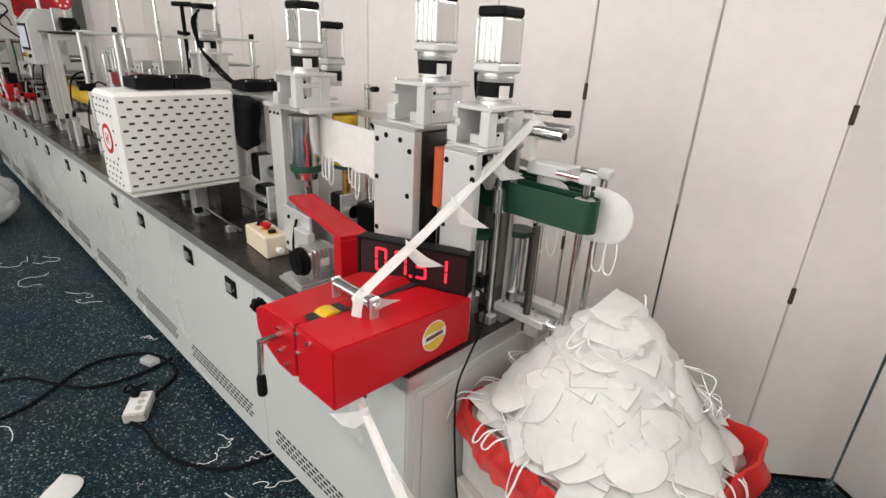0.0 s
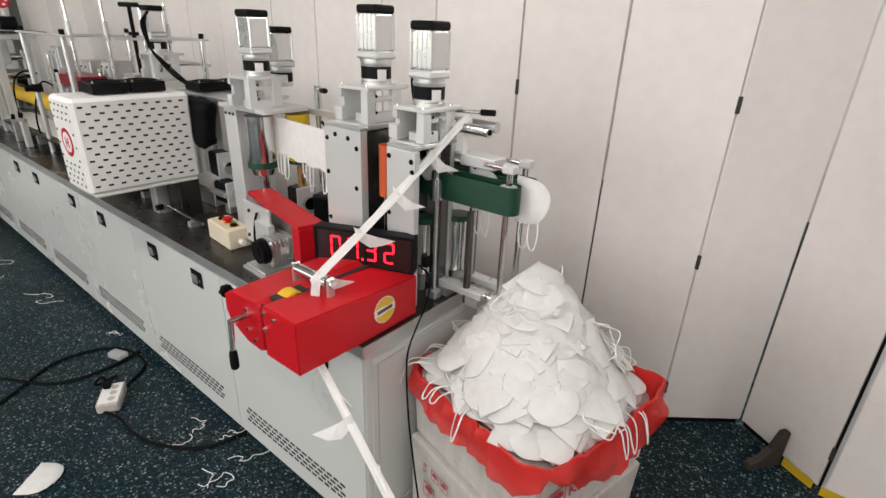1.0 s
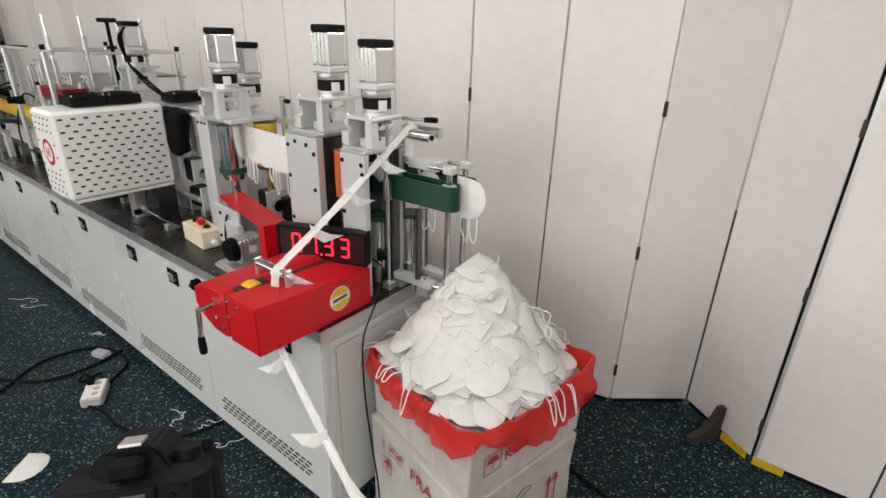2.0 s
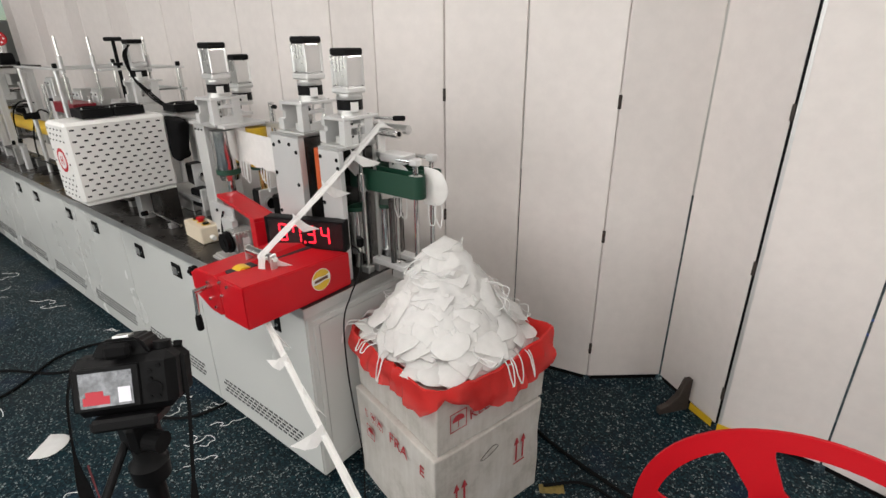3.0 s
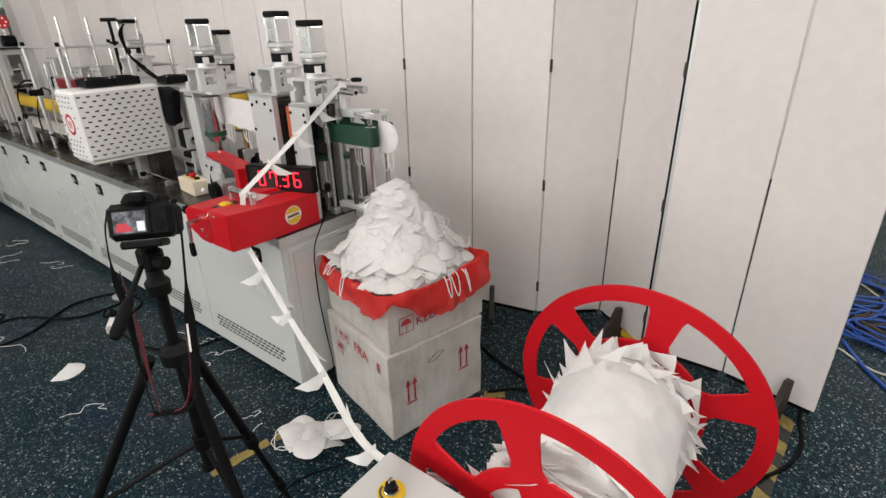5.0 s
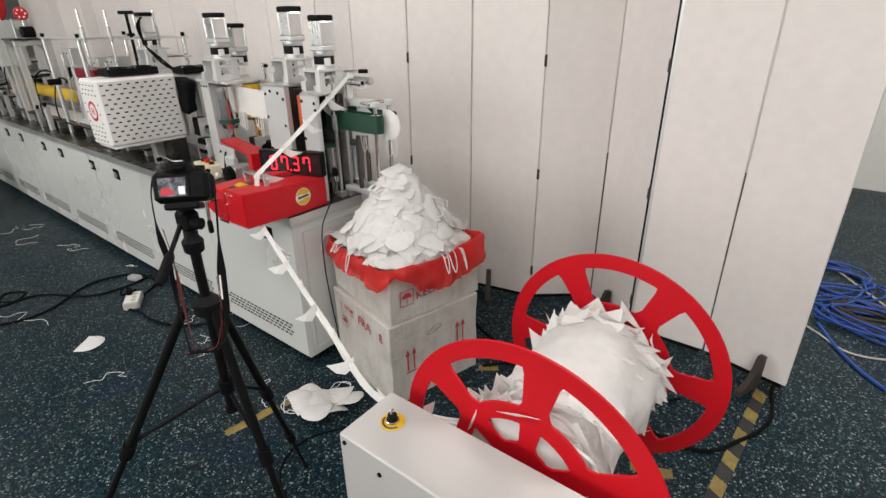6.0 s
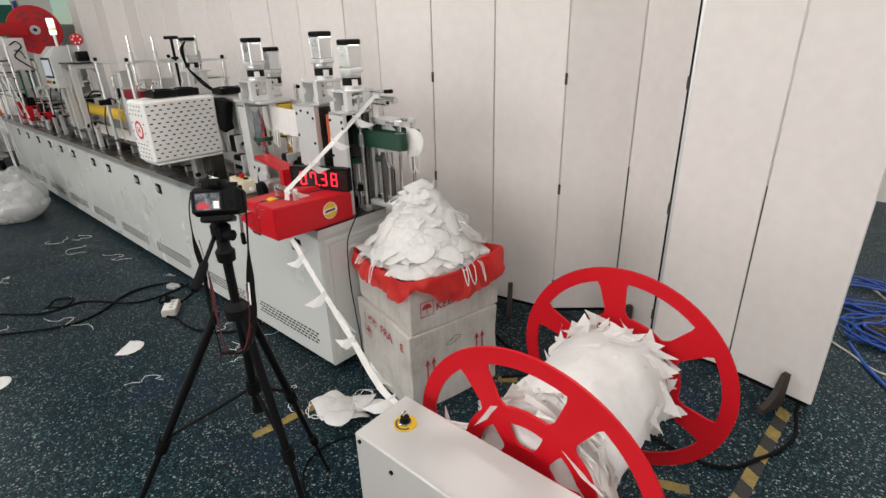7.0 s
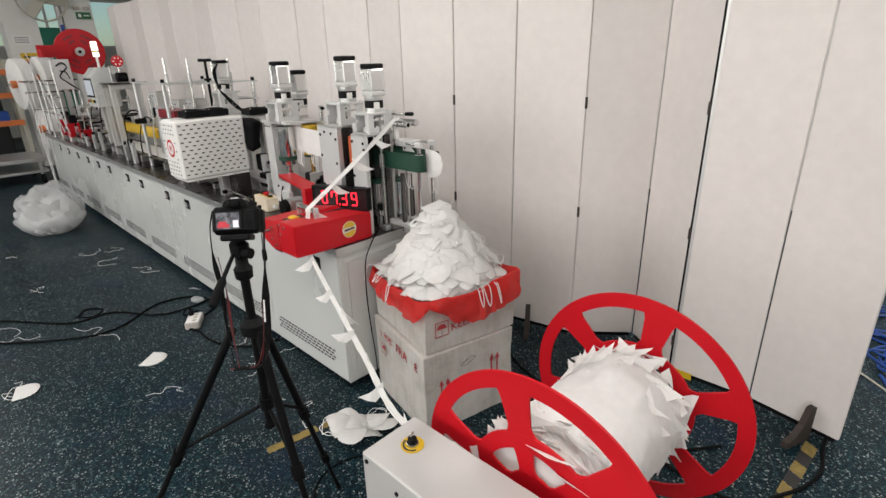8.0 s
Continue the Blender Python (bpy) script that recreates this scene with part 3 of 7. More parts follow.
def arrow_pair(parent, base, u, v, s):
    bm = bmesh.new()
    for k in (0, 1):
        o = u + k * 0.026 * s
        prism(bm, [(o - 0.003 * s, v), (o + 0.003 * s, v), (o + 0.003 * s, v + 0.06 * s), (o + 0.010 * s, v + 0.06 * s), (o, v + 0.085 * s), (o - 0.010 * s, v + 0.06 * s), (o - 0.003 * s, v + 0.06 * s)], "z", 0, 0.0006)
    bx(bm, u - 0.008 * s, u + 0.034 * s, v - 0.010 * s, v - 0.005 * s, 0, 0.0006)
    o = part("arrow_mark", bm, INK, parent)
    o.matrix_basis = base


def umbrella_mark(parent, base, u, v, s):
    bm = bmesh.new()
    for a in ((u - 0.03 * s, u + 0.03 * s, v - 0.035 * s, v - 0.032 * s), (u - 0.03 * s, u + 0.03 * s, v + 0.032 * s, v + 0.035 * s), (u - 0.033 * s, u - 0.030 * s, v - 0.035 * s, v + 0.035 * s), (u + 0.030 * s, u + 0.033 * s, v - 0.035 * s, v + 0.035 * s), (u - 0.0015 * s, u + 0.0015 * s, v - 0.025 * s, v)):
        bx(bm, *a, 0, 0.0006)
    prism(bm, [(u + 0.024 * s * math.cos(i * math.pi / 10), v + 0.024 * s * math.sin(i * math.pi / 10)) for i in range(11)], "z", 0, 0.0006)
    o = part("umbrella_mark", bm, INK, parent)
    o.matrix_basis = base


text("KEEP", 0.060, INK, up, SIDE @ pose(0.14, 0.098, 0, 0, 0, 4))
umbrella_mark(up, SIDE, 0.088, 0.124, 1.15)
text("FRA", 0.072, INK, low, FRONT @ pose(-0.285, 0.362, 0, 0, 0, -2))
text("E", 0.066, INK, low, FRONT @ pose(-0.085, 0.358, 0, 0, 0, -2))
umbrella_mark(low, FRONT, -0.40, 0.39, 0.6)
umbrella_mark(low, FRONT, -0.35, 0.39, 0.6)
umbrella_mark(low, FRONT, -0.43, 0.30, 0.9)
arrow_pair(low, FRONT, -0.46, 0.375, 0.4)
arrow_pair(low, SIDE, 0.092, 0.188, 1.45)
arrow_pair(low, SIDE, 0.405, 0.228, 1.45)
bm = bmesh.new()
tube(bm, smooth_path([(0.22, 0.36, 0), (0.27, 0.385, 0), (0.30, 0.37, 0), (0.24, 0.345, 0), (0.21, 0.352, 0), (0.25, 0.375, 0)], 6), 0.0012, 4)
o = part("pen_scribble", bm, INKB, low)
o.matrix_basis = SIDE
PILE_C = Vector((-0.319, 1.195, 0))


def bag():
    """The red bag: turned over the carton's rim in uneven folds."""
    t = thing("red_plastic_bag", "crumpled translucent red plastic bag lining the carton, folded over its rim", "bag", (PILE_C.x, PILE_C.y, 0.70))
    bm = bmesh.new()
    N, rows = 110, 12
    grid = []
    for i in range(N):
        a = 2 * math.pi * i / N
        # rounded square in the carton's turn
        b = a - radians(BOX_RZ)
        c, s = math.cos(b), math.sin(b)
        k = (abs(c / (BW / 2 + 0.022)) ** 9 + abs(s / (BD / 2 + 0.016)) ** 9) ** (-1 / 9)
        col = []
        drop = 0.114 + 0.046 * max(0.0, c) + 0.018 * noise.noise(Vector((c * 2.2, s * 2.2, 0.4))) + 0.02 * noise.noise(Vector((c * 6, s * 6, 3)))
        # gathered up at the near corner
        da = (a - radians(-53) + math.pi) % (2 * math.pi) - math.pi
        drop -= 0.082 * math.exp(-(da / (0.22 if da > 0 else 0.26)) ** 2)
        rimz = 0.050 + 0.02 * noise.noise(Vector((c * 2, s * 2, 7)))
        rimz += 0.022 * math.exp(-(da / 0.4) ** 2)
        da2 = (a - radians(25) + math.pi) % (2 * math.pi) - math.pi
        rimz += 0.05 * math.exp(-(da2 / 0.6) ** 2)
        for j in range(rows):
            u = j / (rows - 1)
            if u < 0.3:
                v = u / 0.3
                r = k - 0.035 + 0.045 * v
                z = -0.02 + (rimz + 0.02) * v
            else:
                v = (u - 0.3) / 0.7
                r = k + 0.010 + 0.014 * math.sin(v * 2.2)
                z = rimz - drop * v
            p = Vector((c * r, s * r, z))
            w = noise.noise(Vector((c * 7, s * 7, z * 14))) * 0.020 + noise.noise(Vector((c * 19, s * 19, z * 12 + 5))) * 0.014
            r += max(w, -0.012) * (0.4 + u)
            col.append(bm.verts.new((math.cos(a) * r, math.sin(a) * r, z)))
        grid.append(col)
    for name, j0, j1 in (("lining", 0, 4), ("turned_skirt", 4, rows - 1)):
        piece = bmesh.new()
        vs = [[piece.verts.new(v.co) for v in col[j0:j1 + 1]] for col in grid]
        for i in range(N):
            for j in range(j1 - j0):
                piece.faces.new((vs[i][j], vs[(i + 1) % N][j], vs[(i + 1) % N][j + 1], vs[i][j + 1]))
        part(name, piece, BAG, t, smooth=True)
    bm.free()


bag()


def mask_mesh(name, seed, w=0.118, h=0.148, limp=1.0):
    """A fold-flat respirator: two curved faces meeting in a pressed rim."""
    rnd = random.Random(seed)
    prof = [(0, -h / 2), (0.40 * w, -h / 2 + 0.001), (0.70 * w, -h * 0.43), (0.90 * w, -h * 0.27), (w, -0.02 * h), (0.97 * w, 0.20 * h), (0.84 * w, 0.38 * h), (0.58 * w, 0.475 * h), (0.30 * w, 0.5 * h), (0, h / 2)]
    out = smooth_path([(x - w / 2, y, 0) for x, y in prof], 3)
    out += [Vector((-w / 2, y * h, 0)) for y in (0.34, 0.17, 0.0, -0.17, -0.34)]
    n = len(out)
    bm = bmesh.new()
    c = sum(out, Vector()) / n
    bend = rnd.uniform(-2.0, -0.2) * limp
    tw = rnd.uniform(-1.2, 1.2) * limp
    def put(p, z):
        q = p.copy()
        q.z = z + bend * (q.x * q.x) + tw * q.x * q.y + 0.007 * limp * noise.noise(q * 15 + Vector((seed, 0, 0))) + 0.0022 * noise.noise(q * 55 + Vector((0, seed, 0)))
        return bm.verts.new(q)
    rim = [put(p, 0) for p in out]
    for s in (1, -1):
        prev = rim
        for k, hgt in ((0.95, 0.0006), (0.90, 0.0012), (0.72, 0.0062), (0.45, 0.0090), (0.2, 0.0098)):
            ring = [put(c + (p - c) * k, s * hgt) for p in out]
            for i in range(n):
                f = (prev[i], prev[(i + 1) % n], ring[(i + 1) % n], ring[i])
                bm.faces.new(f if s > 0 else f[::-1])
            prev = ring
        bm.faces.new(prev if s > 0 else prev[::-1])
    me = bpy.data.meshes.new(name)
    bm.to_mesh(me)
    bm.free()
    me.materials.append(MASK)
    for p in me.polygons:
        p.use_smooth = True
    return me


def loop_mesh(name, seed, w=0.108, h=0.140):
    rnd = random.Random(seed)
    bm = bmesh.new()
    for s in (0, 1):
        z = 0.004 * (1 - 2 * s)
        L = rnd.uniform(0.032, 0.072)
        pts = [(-w / 2 + 0.012, 0.40 * h, z), (-w / 2 - L * 0.4, 0.33 * h, z + rnd.uniform(-.012, .012)), (-w / 2 - L, rnd.uniform(-0.02, 0.03), z + rnd.uniform(-.03, .03)), (-w / 2 - L * 0.6, -0.25 * h, z + rnd.uniform(-.012, .012)), (-w / 2 + 0.012, -0.42 * h, z)]
        tube(bm, smooth_path(pts, 6), 0.0023, 5, 0.6)
    me = bpy.data.meshes.new(name)
    bm.to_mesh(me)
    bm.free()
    me.materials.append(LOOP)
    for p in me.polygons:
        p.use_smooth = True
    return me


MASKS = [mask_mesh("mask", s) for s in range(6)]
LOOPS = [loop_mesh("ear_loop", s + 40) for s in range(6)]


def mask(m, k, label="white fold-flat respirator mask with white ear loops", group="", loops=True):
    ob = new("face_mask", MASKS[k % 6])
    ob.matrix_basis = m
    tagged(ob, label, "face mask", group)
    if loops:
        l = new("ear_loop", LOOPS[(k * 5 + 1) % 6])
        l.parent = ob
    return ob


APEX_Z, BASE_Z = 1.125, 0.735


def pile_radius(z):
    """A steep upper heap on a broad, bulging foot."""
    steps = ((0.735, 0.235), (0.79, 0.252), (0.83, 0.262), (0.86, 0.244), (0.90, 0.208), (0.97, 0.158), (1.05, 0.100), (1.10, 0.058), (1.125, 0.030))
    z = max(steps[0][0], min(steps[-1][0], z))
    for (z0, r0), (z1, r1) in zip(steps, steps[1:]):
        if z <= z1:
            return r0 + (r1 - r0) * (z - z0) / (z1 - z0)


def pile_axis(z):
    u = max(0.0, min(1.0, (z - BASE_Z) / (APEX_Z - BASE_Z)))
    return PILE_C + Vector((0.004 - 0.033 * u, -0.008 + 0.008 * u, 0))


def pile():
    rnd = random.Random(5)
    core = bmesh.new()
    lathe(core, [(0.235, 0.66)] + [(pile_radius(z) - 0.006, z) for z in (0.74, 0.76, 0.78, 0.80, 0.82, 0.84, 0.86, 0.88, 0.90, 0.92, 0.94, 0.96, 0.98, 1.0, 1.02, 1.04, 1.06, 1.08)] + [(0.035, 1.095), (0.012, 1.105)], PILE_C + Vector((-0.012, 0, 0)), 72)
    for v in core.verts:
        v.co += Vector((noise.noise(v.co * 22), noise.noise(v.co * 22 + Vector((9, 0, 0))), 0.6 * noise.noise(v.co * 30))) * 0.022
    o = part("packed_masks", core, MASK, smooth=True)
    tagged(o, "packed white masks filling the red-lined carton", "mask pile", kind="stuff")
    lab = "white fold-flat respirator mask heaped in the red-lined carton"
    n_all = 150
    for i in range(n_all):
        u = (i + 0.5) / n_all
        z = BASE_Z + 0.03 + (APEX_Z - BASE_Z - 0.045) * (1 - math.sqrt(1 - u)) ** 0.86
        a = i * 2.39996 + rnd.uniform(-0.3, 0.3)
        high = max(0.0, min(1.0, (z - 0.90) / 0.10))
        slope = (50 if z > 0.86 else 38) * (1 - high) + 20 * high
        tuck = 0.010 + 0.034 * high
        r = max(0.0, pile_radius(z) - tuck + rnd.uniform(-0.010, 0.008))
        c = pile_axis(z) + Vector((math.cos(a) * r, math.sin(a) * r, z + rnd.uniform(-0.008, 0.008)))
        m = Matrix.Translation(c) @ Matrix.Rotation(a + rnd.gauss(0, 0.14), 4, "Z") @ Matrix.Rotation(radians(slope + rnd.gauss(-2, 5)), 4, "Y") @ Matrix.Rotation(rnd.uniform(0, 2 * math.pi), 4, "Z") @ Matrix.Rotation(radians(rnd.gauss(0, 3)), 4, "X")
        mask(m, rnd.randrange(60), lab, "masks in the carton", loops=rnd.random() < (0.30 if z > 0.84 else 0.10))
    # a loose ring filling the corners of the lined carton
    for i in range(46):
        a = i * 2 * math.pi / 46 + rnd.uniform(-0.05, 0.05)
        b = a - radians(BOX_RZ)
        k = (abs(math.cos(b) / (BW / 2)) ** 10 + abs(math.sin(b) / (BD / 2)) ** 10) ** -0.1 - rnd.uniform(0.050, 0.085)
        m = Matrix.Translation(PILE_C + Vector((math.cos(a) * k, math.sin(a) * k, 0.768 + rnd.uniform(-0.012, 0.014)))) @ Matrix.Rotation(a, 4, "Z") @ Matrix.Rotation(radians(rnd.gauss(18, 7)), 4, "Y") @ Matrix.Rotation(rnd.uniform(0, 6.28), 4, "Z")
        mask(m, rnd.randrange(60), lab, "masks in the carton", loops=rnd.random() < 0.3)
    # loops spilling over the bag's rim
    for q, deg in enumerate((-163, -147, -128, -122, -104, -12, -5, 6)):
        a = radians(deg)
        b = a - radians(BOX_RZ)
        r = (abs(math.cos(b) / (BW / 2 + 0.024)) ** 12 + abs(math.sin(b) / (BD / 2 + 0.024)) ** 12) ** (-1 / 12) - 0.008
        bm = bmesh.new()
        w, d = rnd.uniform(0.006, 0.020), 0.012 + 0.07 * rnd.random() ** 1.6
        cx, sx = math.cos(a), math.sin(a)
        def P(u, out, z):
            return PILE_C + Vector((cx * (r + out) - sx * u, sx * (r + out) + cx * u, z))
        tube(bm, smooth_path([P(-w, -0.05, 0.775), P(-w, 0.02, 0.768), P(-w * 0.8, 0.046, 0.748 - d * 0.5), P(0, 0.054, 0.748 - d), P(w * 0.8, 0.046, 0.748 - d * 0.5), P(w, 0.02, 0.768), P(w, -0.05, 0.775)], 5), 0.0030, 5, 0.6)
        o = part("ear_loop", bm, LOOP, smooth=True)
        tagged(o, "white elastic ear loop hanging over the red bag's rim", "ear loop", "ear loops over the rim")


pile()


# ---- the rewinder: cabinet, reel and shaft ----
RX, RZ, RY0, RY1, RR = 0.880, 0.755, 0.262, 0.838, 0.358


def rewinder():
    t = thing("rewinder_cabinet", "grey-white sheet steel rewinder cabinet with an emergency switch", "machine", (0.505, 0.02, 0))
    part("shell", B((0.0, 0.80, 0.0, 0.19, 0.04, 0.85), bev=0.004), GREYBOX, t)
    part("base", B((0.0, 0.80, 0.02, 0.95, 0.0, 0.04), bev=0.003), GREYBOX, t)
    sw = part("switch_ring", C(((0.082, 0.106, 0.850), (0.082, 0.106, 0.8525), 0.031), seg=32), YELLOW, t, "yellow round legend ring with dark lettering bars")
    part("switch_knob", lathe(bmesh.new(), [(0.015, 0.8525), (0.015, 0.862), (0.012, 0.864), (0.012, 0.874), (0.009, 0.876)], (0.082, 0.106, 0), 20), BLACK, sw, smooth=True)
    part("switch_bezel", lathe(bmesh.new(), [(0.017, 0.8526), (0.017, 0.859), (0.0152, 0.860)], (0.082, 0.106, 0), 20), CHROME, sw, smooth=True)
    part("switch_lever", B((0.0795, 0.0845, 0.1, 0.112, 0.876, 0.890), bev=0.001), CHROME, sw)
    bm = bmesh.new()
    for k in range(9):
        a = radians(195 + k * 17)
        bx(bm, -0.0025, 0.0025, -0.004, 0.004, 0, 0.0008, m=Matrix.Translation((0.082 + 0.024 * math.cos(a), 0.106 + 0.024 * math.sin(a), 0.8525)) @ Matrix.Rotation(a, 4, "Z"))
    part("legend_bars", bm, INKB, sw)
    for x, z in ((0.135, 0.80), (0.02, 0.83)):
        part("screw", C(((x, 0.0, z), (x, -0.004, z), 0.006), seg=12), BLACK, t)
    part("shaft_bearing", C(((RX - 0.505, 0.19, RZ), (RX - 0.505, 0.225, RZ), 0.05), seg=24), BLACK, t)


rewinder()


def flat_ring(r0, r1, n=72, th=0.008):
    bm = bmesh.new()
    lo0 = [(r0 * math.cos(2 * math.pi * k / n), r0 * math.sin(2 * math.pi * k / n)) for k in range(n)]
    lo1 = [(r1 * math.cos(2 * math.pi * k / n), r1 * math.sin(2 * math.pi * k / n)) for k in range(n)]
    A = [[bm.verts.new((x, y, z)) for x, z in L] for y in (-th / 2, th / 2) for L in (lo0, lo1)]
    for k in range(n):
        j = (k + 1) % n
        bm.faces.new((A[0][k], A[0][j], A[1][j], A[1][k]))
        bm.faces.new((A[2][k], A[3][k], A[3][j], A[2][j]))
        bm.faces.new((A[1][k], A[1][j], A[3][j], A[3][k]))
        bm.faces.new((A[0][k], A[2][k], A[2][j], A[0][j]))
    bmesh.ops.recalc_face_normals(bm, faces=bm.faces[:])
    return bm


def spoke_fan(r0, r1, w0, w1, f, th=0.0072):
    o = []
    for r, w in ((r0, w0), (r0 + f * 0.35, w0 * 0.84), (r0 + f, w0 * 0.72), (r1 - f, w1 * 0.72), (r1 - f * 0.35, w1 * 0.84), (r1, w1)):
        o.append((r, -w))
    for r, w in ((r1, w1), (r1 - f * 0.35, w1 * 0.84), (r1 - f, w1 * 0.72), (r0 + f, w0 * 0.72), (r0 + f * 0.35, w0 * 0.84), (r0, w0)):
        o.append((r, w))
    return prism(bmesh.new(), o, "y", -th / 2, th / 2)


def wheel(parent, y, turn):
    """A flat wheel: rim, six broad spokes, an inner ring with its own openings, and a hub."""
    w = part("wheel", flat_ring(0.312, RR), WHEELRED, parent, "flat red six-spoke wheel")
    w.matrix_basis = pose(0, y, 0, 0, -turn, 0)
    part("inner_ring", flat_ring(0.150, 0.195, 60), WHEELRED, w)
    part("hub", flat_ring(0.018, 0.085, 40), WHEELRED, w)
    outer = inner = None
    for k in range(6):
        if outer is None:
            outer = part("spoke", spoke_fan(0.188, 0.318, 0.046, 0.060, 0.026), WHEELRED, w)
            inner = part("inner_spoke", spoke_fan(0.080, 0.155, 0.030, 0.036, 0.016), WHEELRED, w)
            continue
        for src, nm in ((outer, "spoke"), (inner, "inner_spoke")):
            o = new(nm, src.data)
            o.parent = w
            o.matrix_basis = pose(0, 0, 0, 0, -60 * k, 0)
    return w


def reel():
    t = thing("waste_reel", "large red six-spoke reel wound with white mask offcut web", "reel", (RX, RY0, RZ))
    W = RY1 - RY0
    wheel(t, 0.0, NEAR_TURN)
    wheel(t, W, -4.0)
    part("shaft", C(((0, -0.06, 0), (0, W + 0.05, 0), 0.017), seg=20), CHROME, t, smooth=True)
    # the wound web: broad waist, ridges and creases
    rnd = random.Random(11)
    bm = bmesh.new()
    n, seg = 40, 64
    rings = []
    for i in range(n):
        y = 0.012 + (W - 0.024) * i / (n - 1)
        u = i / (n - 1)
        base = 0.150 + 0.035 * math.sin(math.pi * u) ** 0.7 + 0.012 * math.sin(u * 9)
        ringv = []
        for k in range(seg):
            g = 2 * math.pi * k / seg
            r = base + 0.018 * noise.noise(Vector((math.cos(g) * 1.6, u * 3.2, math.sin(g) * 1.6))) + 0.010 * noise.noise(Vector((math.cos(g) * 6, u * 10, math.sin(g) * 6)))
            ringv.append(bm.verts.new((r * math.cos(g), y, r * math.sin(g))))
        rings.append(ringv)
    for p, q in zip(rings, rings[1:]):
        for k in range(seg):
            bm.faces.new((p[k], p[(k + 1) % seg], q[(k + 1) % seg], q[k]))
    bm.faces.new(rings[0])
    bm.faces.new(rings[-1])
    bmesh.ops.recalc_face_normals(bm, faces=bm.faces[:])
    part("wound_web", bm, MASK, t, smooth=True)
    # pointed flaps standing off the edges of the web
    def flap(y, g, side, size):
        """One curled triangle of offcut."""
        bmf = bmesh.new()
        r = 0.176 + rnd.uniform(-0.022, 0.016)
        c, s = math.cos(g), math.sin(g)
        e_r, e_t = Vector((c, 0, s)), Vector((-s, 0, c))
        o = e_r * r + Vector((0, y, 0))
        lean = rnd.uniform(0.45, 1.05)
        tip = o + e_r * size * rnd.uniform(0.12, 0.50) + e_t * size * lean * rnd.choice((-1, -1, -1, -1, -1, -1, -1, 1)) + Vector((0, side * size * rnd.uniform(0.0, 0.35), 0))
        wdt = size * rnd.uniform(0.42, 0.75)
        a0 = o - e_t * wdt - e_r * 0.01
        a1 = o + e_t * wdt - e_r * 0.01 + Vector((0, rnd.uniform(-0.03, 0.03), 0))
        mid = (a0 + tip) / 2 + e_r * rnd.uniform(-0.006, 0.012)
        mid2 = (a1 + tip) / 2 + Vector((0, side * rnd.uniform(-0.012, 0.012), 0))
        off = Vector((0, 0.0012, 0))
        A = [bmf.verts.new(p) for p in (a0, a1, mid2, tip, mid)]
        Bv = [bmf.verts.new(p + off) for p in (a0, a1, mid2, tip, mid)]
        for q in ((0, 1, 2, 4), (4, 2, 3)):
            bmf.faces.new([A[i] for i in q])
            bmf.faces.new([Bv[i] for i in q][::-1])
        for i in range(5):
            j = (i + 1) % 5
            bmf.faces.new((A[i], Bv[i], Bv[j], A[j]))
        part("web_flap", bmf, MASK, t)
    for k in range(150):
        flap(W - rnd.uniform(0.02, 0.13), 2 * math.pi * k / 150 + rnd.uniform(-0.12, 0.12), 1, 0.03 + 0.07 * rnd.random() ** 1.6)
    for k in range(46):
        flap(W - rnd.uniform(0.02, 0.20), 2 * math.pi * k / 46 + rnd.uniform(-0.2, 0.2), 1, 0.04 + 0.08 * rnd.random() ** 1.5)
    for k in range(150):
        flap(rnd.uniform(0.008, 0.13), 2 * math.pi * k / 150 + rnd.uniform(-0.06, 0.06), -1, rnd.uniform(0.045, 0.095))
    return t


NEAR_TURN = 19.0
REEL = reel()


# ---- the nip unit at the end of the table ----
def logo_disc(parent, m, r, leaf=True):
    """A round badge: white ground, two yellow leaf halves and a dark bar for its unread name."""
    d = part("badge", C(((0, 0, 0), (0, 0, 0.001), r), seg=40), LABEL, parent, "round yellow and white badge with a dark name bar")
    d.matrix_basis = m
    bm = bmesh.new()
    for s in (1, -1):
        pts = [(r * 0.94 * math.cos(a), s * r * 0.94 * math.sin(a)) for a in [radians(18 + k * 12) for k in range(13)]]
        pts += [(-r * 0.80 + r * 1.6 * k / 8, s * r * (0.28 + 0.06 * math.sin(k * 0.8))) for k in range(9)]
        prism(bm, pts, "z", 0.001, 0.0018)
    part("leaf_shape", bm, YELLOW, d)
    part("name_bar", B((-r * 0.72, r * 0.72, -r * 0.13, r * 0.13, 0.001, 0.0019)), BROWN, d)
    return d


